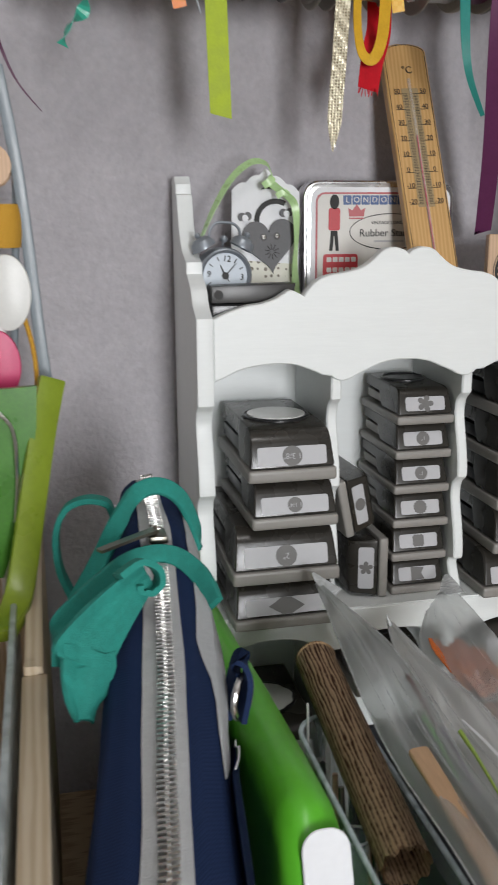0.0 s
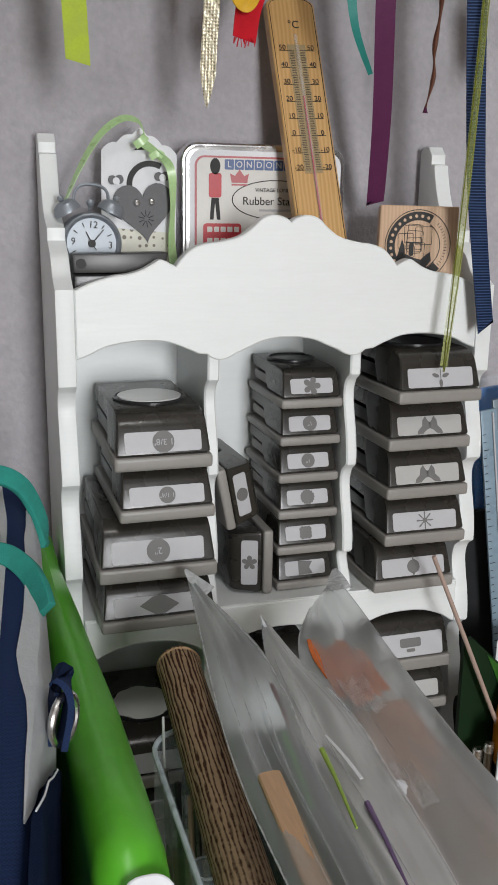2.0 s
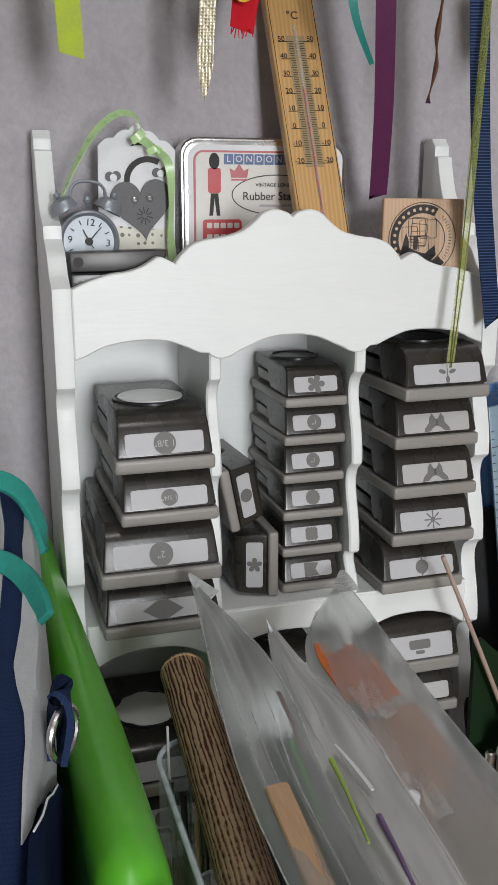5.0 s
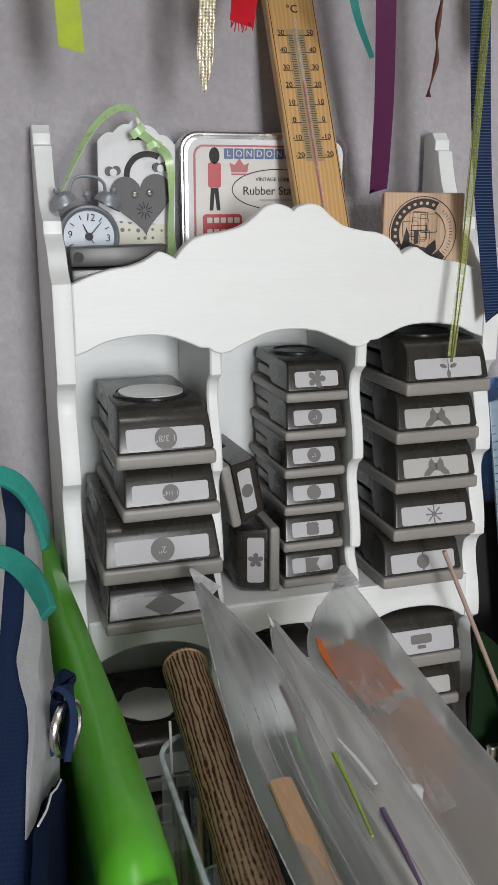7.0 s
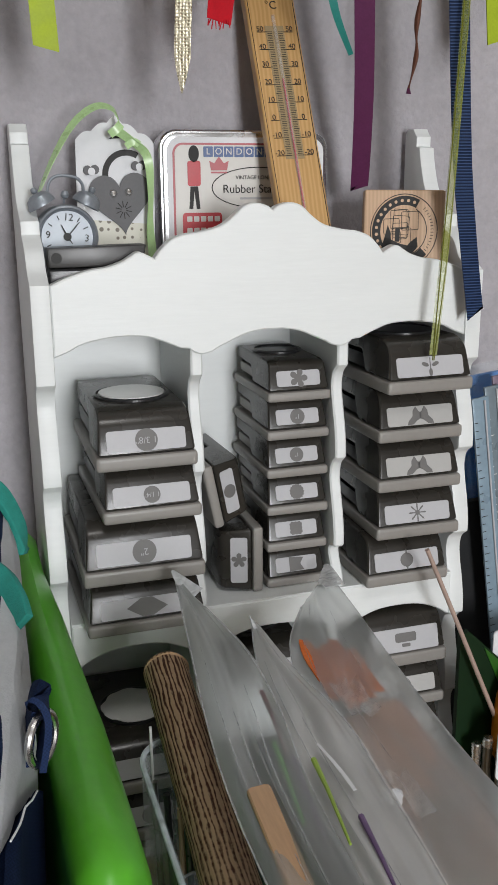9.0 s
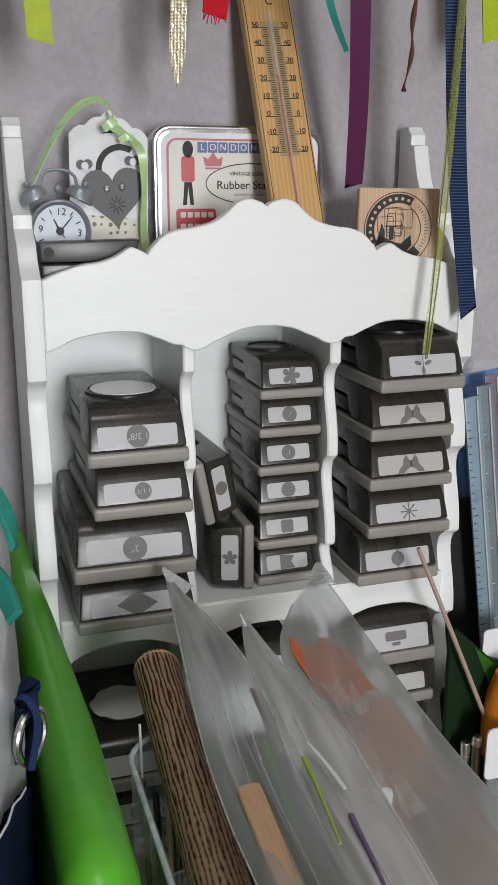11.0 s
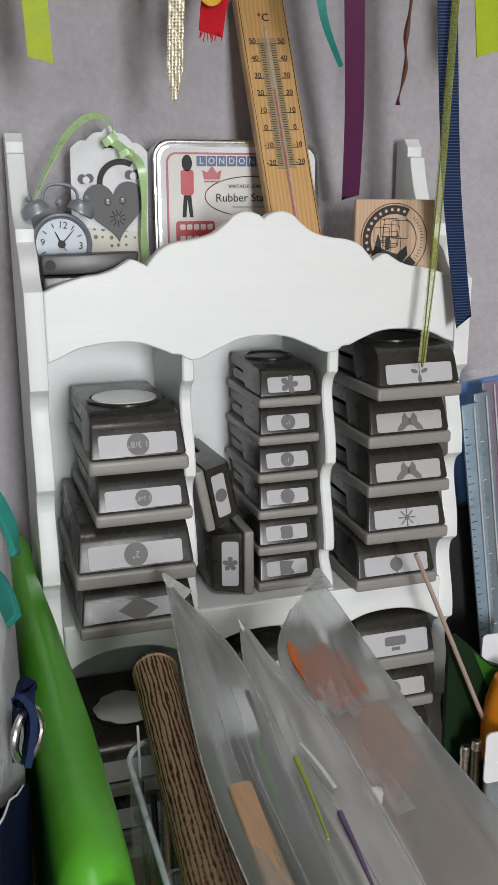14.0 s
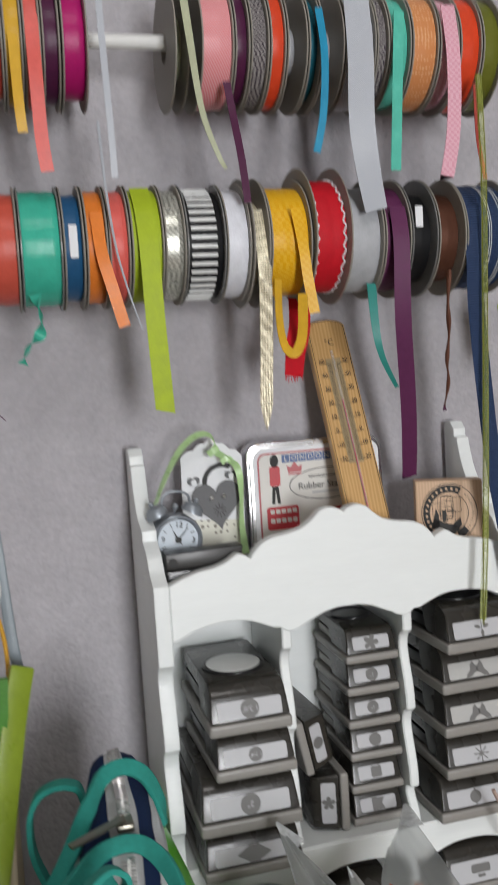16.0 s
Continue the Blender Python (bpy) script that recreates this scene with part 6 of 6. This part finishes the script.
def clear_bag(label, left, right, puff, m, seed, folds=2):
    """A limp clear bag: two creased sheets between a left and a right edge, from its tip towards the viewer and down to the desk."""
    ob = thing("plastic_bag", label, "plastic bag", (left[-1][0], left[-1][1], DESK_Z), "clear plastic bags in front of the shelf")
    le, ri = spline(left, 12), spline(right, 12)
    n, k = len(le), 34
    bm = bmesh.new()
    for layer in (1, -1):
        rows = []
        for i in range(n):
            u = i / (n - 1)
            row = []
            for j in range(k + 1):
                v = j / k
                p = le[i].lerp(ri[i], v)
                dome = math.sin(math.pi * v) ** 0.6 * min(1, 0.2 + 2.2 * u)
                q = v * folds + 0.9 * noise.noise(Vector((seed, u * 3.0, v * 2))) + 0.7 * u
                crease = 1 - abs(2 * (q % 1) - 1)
                w = noise.noise(Vector((v * 4 + seed, u * 2.5, layer)))
                fine = noise.noise(Vector((v * 22 + seed, u * 14 + v * 5, layer * 3)))
                h = layer * puff * dome + (0.0030 * (crease * crease * (3 - 2 * crease) - 0.5) + 0.0055 * w + 0.0002 * fine) * min(1, 0.15 + 1.8 * u) * math.sin(math.pi * v) ** 0.5
                row.append(bm.verts.new(p + Vector((0.0015 * w, 0, h))))
            rows.append(row)
        for p, q in zip(rows, rows[1:]):
            for j in range(k):
                bm.faces.new((p[j], p[j + 1], q[j + 1], q[j]))
    bmesh.ops.recalc_face_normals(bm, faces=bm.faces)
    part("film", bm, m, ob, "", 50)
    # thin pale tubes that paint the highlight streaks along the folds
    for c, (v0, v1) in enumerate(((0.3, 0.42), (0.66, 0.5), (0.14, 0.24))):
        line = [le[i].lerp(ri[i], v0 + (v1 - v0) * i / (n - 1)) + Vector((0, 0, puff * 0.95 * min(1, 0.2 + 2.2 * i / (n - 1)))) for i in range(4 + 5 * c, int(n * (0.72 - 0.06 * c)))]
        part("fold_glint", tube(line, 0.00022, 5, taper=lambda u: 1 - 0.7 * abs(2 * u - 1)), M_SEAM, ob, "pale line laid along a crease as its painted highlight")
    for e in (le, ri):
        part("side_seam", tube([q + Vector((0, 0, 0.0001 * math.sin(i * 1.9 + seed))) for i, q in enumerate(e)], 0.00035, 6), M_SEAM, ob, "welded side seam")
    return ob


bag_a = clear_bag("clear plastic bag with straws and a wooden stick", [(-0.0705, -0.0430, -0.0900), (-0.0800, -0.1100, -0.0890), (-0.0905, -0.1850, -0.0880), (-0.0950, -0.2350, -0.0870), (-0.0990, -0.3300, -0.0860), (-0.1000, -0.3450, -0.1500), (-0.1000, -0.3600, -0.2990)],
                  [(-0.0690, -0.0450, -0.0900), (-0.0580, -0.1200, -0.0890), (-0.0590, -0.1750, -0.0880), (-0.0660, -0.2300, -0.0870), (-0.0740, -0.3300, -0.0860), (-0.0750, -0.3450, -0.1500), (-0.0750, -0.3600, -0.2990)], 0.0055, M_BAG1, 3.1)
bag_b = clear_bag("milky clear plastic bag with pale paper pieces", [(-0.0405, -0.0830, -0.0990), (-0.0500, -0.1200, -0.0985), (-0.0590, -0.1700, -0.0975), (-0.0640, -0.2200, -0.0960), (-0.0690, -0.3200, -0.0940), (-0.0700, -0.3450, -0.1500), (-0.0700, -0.3600, -0.2990)],
                  [(-0.0390, -0.0860, -0.0990), (-0.0360, -0.1350, -0.0985), (-0.0320, -0.1750, -0.0975), (-0.0340, -0.2150, -0.0960), (-0.0470, -0.3200, -0.0940), (-0.0480, -0.3450, -0.1500), (-0.0480, -0.3600, -0.2990)], 0.0050, M_BAG2, 7.7)
bag_c = clear_bag("large clear plastic bag with orange paper inside", [(0.0000, -0.0480, -0.1130), (-0.0220, -0.0900, -0.1120), (-0.0350, -0.1500, -0.1110), (-0.0400, -0.2000, -0.1100), (-0.0450, -0.3000, -0.1080), (-0.0460, -0.3450, -0.1500), (-0.0460, -0.3600, -0.2990)],
                  [(0.0345, -0.0040, -0.1160), (0.0290, -0.0550, -0.1140), (0.0220, -0.1150, -0.1125), (0.0150, -0.1900, -0.1110), (0.0080, -0.3000, -0.1090), (0.0080, -0.3450, -0.1500), (0.0080, -0.3600, -0.2990)], 0.0060, M_BAG1, 11.3)
part("wisp", strap([(-0.0395, -0.0960, -0.1030), (-0.0420, -0.0930, -0.0970), (-0.0440, -0.0915, -0.0915)], 0.0030, 0.0004, (1, 0.3, 0), taper=lambda u: 1.1 - u), M_SEAM, bag_b, "torn upright film strip")
part("tip", strap([(-0.0640, -0.0620, -0.0900), (-0.0690, -0.0480, -0.0870), (-0.0715, -0.0400, -0.0845)], 0.0085, 0.0004, (1, -0.4, 0.5), taper=lambda u: 1.15 - u), M_SEAM, bag_a, "pointed film corner")
part("tip", strap([(0.0260, -0.0280, -0.1130), (0.0310, -0.0120, -0.1120), (0.0345, -0.0010, -0.1110)], 0.0150, 0.0004, (1, -0.6, 0.2), taper=lambda u: 1.15 - u), M_SEAM, bag_c, "pointed film corner")

# unseen box added under the bags as support and dark backing for the film
gap_box = thing("gap_darkening_box", "dark grey box added under the plastic bags to darken the gaps", "box", (-0.02, -0.2, DESK_Z))
M_SLATE = mat("slate_card", (0.05, 0.055, 0.06), 0.8, var=0.15, scale=40)
for nm, b in (("back_wall", (-0.078, 0.000, -0.143, -0.140)), ("front_wall", (-0.078, 0.000, -0.335, -0.332)), ("left_wall", (-0.0810, -0.0782, -0.335, -0.140)), ("right_wall", (0.0002, 0.0030, -0.335, -0.140))):
    part(nm, box(*b, DESK_Z + 0.001, -0.128, 0.0006), M_SLATE, gap_box)
part("bottom", box(-0.078, 0.000, -0.3318, -0.1432, DESK_Z + 0.001, DESK_Z + 0.004), M_SLATE, gap_box)
part("dark_filler", box(-0.0775, -0.0005, -0.3315, -0.1435, DESK_Z + 0.0045, -0.150), M_SLATE, gap_box, "dark block added in the box to darken beneath the bags")

M_ORANGE = mat("orange_paper", (0.72, 0.17, 0.025), 0.7, var=0.3, scale=90, bump=0.3, bscale=300)
M_PALEPINK = mat("faded_pink_paper", (0.56, 0.33, 0.23), 0.7, var=0.2, scale=60)
solo("orange_strips", join(*[strap([(-0.0145 + 0.0052 * k, -0.0900 - 0.005 * ((k * 2) % 3), -0.1105 - 0.0008 * k), (-0.0195 + 0.0054 * k, -0.1180, -0.1085 - 0.0006 * k), (-0.0215 + 0.0056 * k, -0.1480 - 0.009 * ((k * 3) % 4) / 3, -0.1100)], 0.0075, 0.0005, (1, 0, 0.25 * (k % 3 - 1)), turn=lambda u: 14 * math.sin(6 * u), taper=lambda u: 0.7 + 1.2 * u * (1 - u)) for k in range(5)]), M_ORANGE, "crumpled orange paper strips inside a clear bag", "paper", kind="stuff")
solo("pink_card", join(strap([(-0.0200, -0.1600, -0.1130), (-0.0200, -0.2200, -0.1120), (-0.0240, -0.2900, -0.1120)], 0.024, 0.0006, (1, 0, 0.05)), strap([(0.0020, -0.1500, -0.1150), (-0.0010, -0.2200, -0.1145), (-0.0060, -0.2900, -0.1140)], 0.016, 0.0006, (1, 0, -0.05))), M_PALEPINK, "pale pink card pieces inside a clear bag", "card")
M_LOLLY = mat("wood_stick", (0.55, 0.35, 0.2), 0.6, var=0.12, scale=60, stretch=(3, 0.3, 1))
solo("wood_stick", bev(strap([(-0.0868, -0.2360, -0.0805), (-0.0876, -0.2500, -0.0802), (-0.0915, -0.3200, -0.0795)], 0.0082, 0.0030, (1, 0, 0.1), taper=lambda u: min(1, 0.55 + 6 * u)), 0.0006, 1, 50), M_LOLLY, "flat pale wooden stick with a rounded end", "stick")
for i, (nm, col) in enumerate((("green", (0.1, 0.42, 0.05)), ("purple", (0.1, 0.05, 0.13)), ("dark red", (0.16, 0.03, 0.04)), ("yellow-green", (0.3, 0.45, 0.06)), ("violet", (0.15, 0.09, 0.2)))):
    x = -0.0720 + 0.0035 * i
    y0 = (-0.196, -0.206, -0.160, -0.210, -0.244)[i]
    solo("paper_straw", tube([(x + 0.002, y0 - 0.008, -0.0870), (x, y0 - 0.026, -0.0862), (x - 0.004, y0 - 0.055, -0.0855)], 0.0010, 8, taper=lambda u: 1.1 - 0.6 * u), mat("straw_" + nm.replace(" ", "_"), col, 0.4, var=0.15), nm + " straw inside a clear plastic bag", "straw", "straws in the bag")
for i, (x, y, m_) in enumerate(((-0.0330, -0.2300, M_PAPER),)):
    solo("paper_scrap", moved(prism(disc_outline(0.0042, 14, wob=lambda a: 1 + 0.2 * math.sin(3 * a)), "z", 0, 0.0005), Matrix.Translation((x, y, -0.1010 - 0.004 * i)) @ Matrix.Rotation(radians(14), 4, "X")), m_, "small white paper scrap inside a plastic bag", "paper scrap", "", "", 0)

M_CELLO = film_mat("cellophane", (0.7, 0.7, 0.7), 0.2, 0.05, 0.5, 160)


def crinkle(at, size, seed):
    """A crumpled scrap of stiff clear film with sharp facets."""
    bm, n = bmesh.new(), 5
    g = [[bm.verts.new((at[0] + size[0] * (i / n - 0.5) + 0.0012 * noise.noise(Vector((i, j * 0.7, seed))), at[1] + size[1] * (j / n - 0.5), at[2] + 0.0060 * noise.noise(Vector((i * 0.85, j * 0.35, seed + 3))))) for j in range(n + 1)] for i in range(n + 1)]
    for i in range(n):
        for j in range(n):
            bm.faces.new((g[i][j], g[i + 1][j], g[i + 1][j + 1]))
            bm.faces.new((g[i][j], g[i + 1][j + 1], g[i][j + 1]))
    bmesh.ops.solidify(bm, geom=bm.faces[:], thickness=0.0002)
    return bm


for at, size, seed in (((-0.0185, -0.1620, -0.1010), (0.014, 0.028, 0), 2.0), ((-0.0290, -0.2350, -0.0960), (0.008, 0.026, 0), 9.0)):
    solo("film_scrap", crinkle(at, size, seed), M_CELLO, "crumpled shiny scrap of clear film in a bag", "film scrap", "film scraps in the bags", "", 0)
# white strip stands in for a bright reflection streak on the film
solo("highlight_streak", strap([(-0.0540, -0.2080, -0.0880), (-0.0528, -0.2250, -0.0872), (-0.0524, -0.2390, -0.0868)], 0.0014, 0.0004, (1, 0, 0.2), taper=lambda u: 0.5 + 1.2 * u * (1.3 - u)), M_PAPER, "narrow white strip painting a highlight streak on a milky bag", "paper strip")

# rods and card in the clear box
for i in range(7):
    x = -0.1085 + 0.0032 * i
    solo("metal_rod", tube([(x + 0.001 * (i % 3), -0.1620 - 0.006 * i, -0.1240 - 0.003 * ((i * 5) % 4)), (x + 0.0010, -0.190 - 0.006 * i, DESK_Z + 0.005)], 0.0015, 8), (M_GUN, M_BLACK, M_BEECH)[i % 3], "thin dark rod standing in the clear box" if i % 3 < 2 else "thin wooden rod standing in the clear box", "rod", "rods in the clear box")
solo("skewer_tip", tube([(-0.1070, -0.1510, -0.1050), (-0.1080, -0.1700, DESK_Z + 0.006)], 0.0006, 7), M_RAIL, "thin pale skewer standing in the clear box", "skewer")
glass_vial = thing("clear_tube", "clear plastic tube with dark contents in the box", "tube", (-0.112, -0.25, DESK_Z))
part("wall", lathe([(0.0054, -0.134), (0.0062, -0.134), (0.0062, DESK_Z + 0.005), (0, DESK_Z + 0.005)], 24, "z", (-0.1030, -0.2130, 0)), M_CLEAR, glass_vial)
part("lip", tube([(-0.1030 + 0.0062 * math.cos(k * math.pi / 10), -0.2130 + 0.0062 * math.sin(k * math.pi / 10), -0.134) for k in range(20)], 0.0006, 6, closed=True), M_SEAM, glass_vial)
solo("wood_skewer", tube([(0.0850, -0.0350, -0.0945), (0.1100, -0.0350, -0.1500), (0.1390, -0.0350, -0.2150), (0.1770, -0.0350, DESK_Z + 0.002)], 0.0016, 9, taper=lambda u: 0.85 + 0.15 * u), mat("weathered_skewer", (0.40, 0.29, 0.24), 0.6, var=0.12, scale=60), "thin wooden skewer leaning in front of the punches", "skewer")

# ---------------------------------------------------------------- beside the shelf
M_STEELBLUE = mat("blue_steel_rule", (0.24, 0.33, 0.40), 0.3, 0.1, var=0.1, scale=50)
for i, (dx, m_, lab) in enumerate(((0.0, M_STEELBLUE, "translucent blue-grey ruler with fine marks, standing upright"), (0.0125, mat("blue_grey_rule", (0.20, 0.25, 0.28), 0.3, 0.2, var=0.1, scale=50), "blue-grey ruler standing behind a paler one"), (0.022, mat("mauve_plastic", (0.2, 0.15, 0.2), 0.3, var=0.1), "mauve plastic ruler standing upright"))):
    rl = thing("ruler", lab, "ruler", (0.19 + dx, 0.03 + 0.008 * i, DESK_Z), "rulers beside the shelf")
    Mr = Matrix.Translation((0.1880 + dx, 0.0140 + 0.005 * i, DESK_Z + 0.0015)) @ Matrix.Rotation(radians(-8.6), 4, "Y")
    part("blade", moved(box(-0.0060, 0.0060, 0, 0.0022, 0, 0.285 + 0.006 * i, 0.0006), Mr), m_, rl)
    part("marks", moved(join(*[box(-0.0055, -0.0055 + (0.004 if k % 5 == 0 else 0.0022), -0.0003, 0.0, 0.01 + 0.0055 * k, 0.0104 + 0.0055 * k) for k in range(48)]), Mr), M_RAIL if i else M_INK, rl, "fine scale marks", 0)
    part("ridge", moved(box(0.0018, 0.0030, -0.0014, 0.0, 0.002, 0.283 + 0.006 * i, 0.0004), Mr), M_LABEL, rl, "raised pale ridge", 0)
pack = thing("blue_pack", "bright blue card pack in a clear sleeve behind the rulers", "pack", (0.18, 0.06, DESK_Z))
part("card", moved(box(-0.022, 0.022, 0, 0.004, 0, 0.292, 0.0008), Matrix.Translation((0.2010, 0.0460, DESK_Z + 0.0015)) @ Matrix.Rotation(radians(-7), 4, "Y")), mat("blue_card", (0.01, 0.16, 0.5), 0.4, var=0.15, scale=60), pack)
part("sleeve", moved(box(-0.024, 0.024, -0.0010, -0.0004, 0, 0.300), Matrix.Translation((0.2010, 0.0460, DESK_Z + 0.0015)) @ Matrix.Rotation(radians(-7), 4, "Y")), film_mat("thin_sleeve", (0.6, 0.68, 0.72), 0.1, 0.12, 0.05, 40), pack, "clear plastic sleeve", 0)
# black board added to fill the dark gap between side panel and rulers
solo("dark_gap_board", moved(box(-0.020, 0.030, 0, 0.006, 0, 0.205, 0.001), Matrix.Translation((0.1700, 0.0330, DESK_Z + 0.001)) @ Matrix.Rotation(radians(-5), 4, "Y")), mat("matt_black", (0.005, 0.006, 0.007), 0.8, var=0.2), "matt black board filling the dark gap between shelf and rulers", "folder")
gfold = thing("green_folder", "dark green plastic folder standing beside the shelf", "folder", (0.16, -0.024, DESK_Z))
FOLD = Matrix.Translation((0.1480, -0.0260, DESK_Z + 0.001))
part("cover", moved(prism([(-0.030, 0), (0.060, 0), (0.060, 0.090), (0.0, 0.116), (-0.025, 0.140), (-0.031, 0.138)], "y", 0, 0.004), FOLD), M_GREENDK, gfold, "", 0)
part("flap", moved(prism([(-0.014, 0.1275), (0.0, 0.1145), (0.020, 0.1065), (0.008, 0.080)], "y", -0.0012, -0.0002), FOLD), mat("mid_green_plastic", (0.02, 0.11, 0.008), 0.4, var=0.1, scale=25), gfold, "brighter green flap", 0)
glue = thing("glue_bottle", "orange plastic glue pen with a black band", "glue pen", (0.159, -0.04, DESK_Z))
part("barrel", lathe([(0, DESK_Z + 0.001), (0.0150, DESK_Z + 0.001), (0.0155, -0.245), (0, -0.245)], 28, "z", (0.1545, -0.0400, 0)), M_BLACK, glue)
part("cap", lathe([(0.0160, -0.2448), (0.0165, -0.222), (0.0145, -0.203), (0.0100, -0.187), (0, -0.1800)], 28, "z", (0.1545, -0.0400, 0)), mat("orange_plastic", (0.72, 0.24, 0.01), 0.35, var=0.08), glue, "orange cap")
for i, (x, y, z, m_, lab) in enumerate(((0.1300, -0.045, -0.225, M_GUN, "grey metal pen standing beside the shelf"), (0.1250, -0.040, -0.231, M_STEEL, "silver pen standing beside the shelf"), (0.1355, -0.052, -0.233, M_GUN, "grey metal pen standing beside the shelf"))):
    pn = thing("pen", lab, "pen", (x, y, DESK_Z), "pens beside the shelf")
    part("barrel", lathe([(0, DESK_Z + 0.001), (0.0030, DESK_Z + 0.001), (0.0032, z - 0.006), (0, z - 0.006)], 14, "z", (x, y, 0)), m_, pn)
    part("cap", lathe([(0.0036, z - 0.0062), (0.0036, z - 0.001), (0.0028, z), (0, z)], 14, "z", (x, y, 0)), M_STEEL, pn)
solo("white_label_card", moved(prism(round_rect(-0.010, 0.020, 0, 0.133, 0.003), "y", 0, 0.0008), Matrix.Translation((0.1560, -0.0190, DESK_Z + 0.001))), M_PAPER, "white card standing behind the glue pen", "card", smooth=0)
tagc = thing("tag_card", "white rounded card on a clear stem by the glue pen", "card", (0.138, -0.06, DESK_Z))
part("card", moved(prism(round_rect(-0.008, 0.020, 0.052, 0.088, 0.004), "y", 0, 0.0012), Matrix.Translation((0.1350, -0.0600, DESK_Z + 0.001))), M_PAPER, tagc, "", 0)
part("stem", box(0.1300, 0.1480, -0.0598, -0.0570, DESK_Z + 0.001, DESK_Z + 0.058, 0.0012), M_CLEAR, tagc, "clear plastic stem")
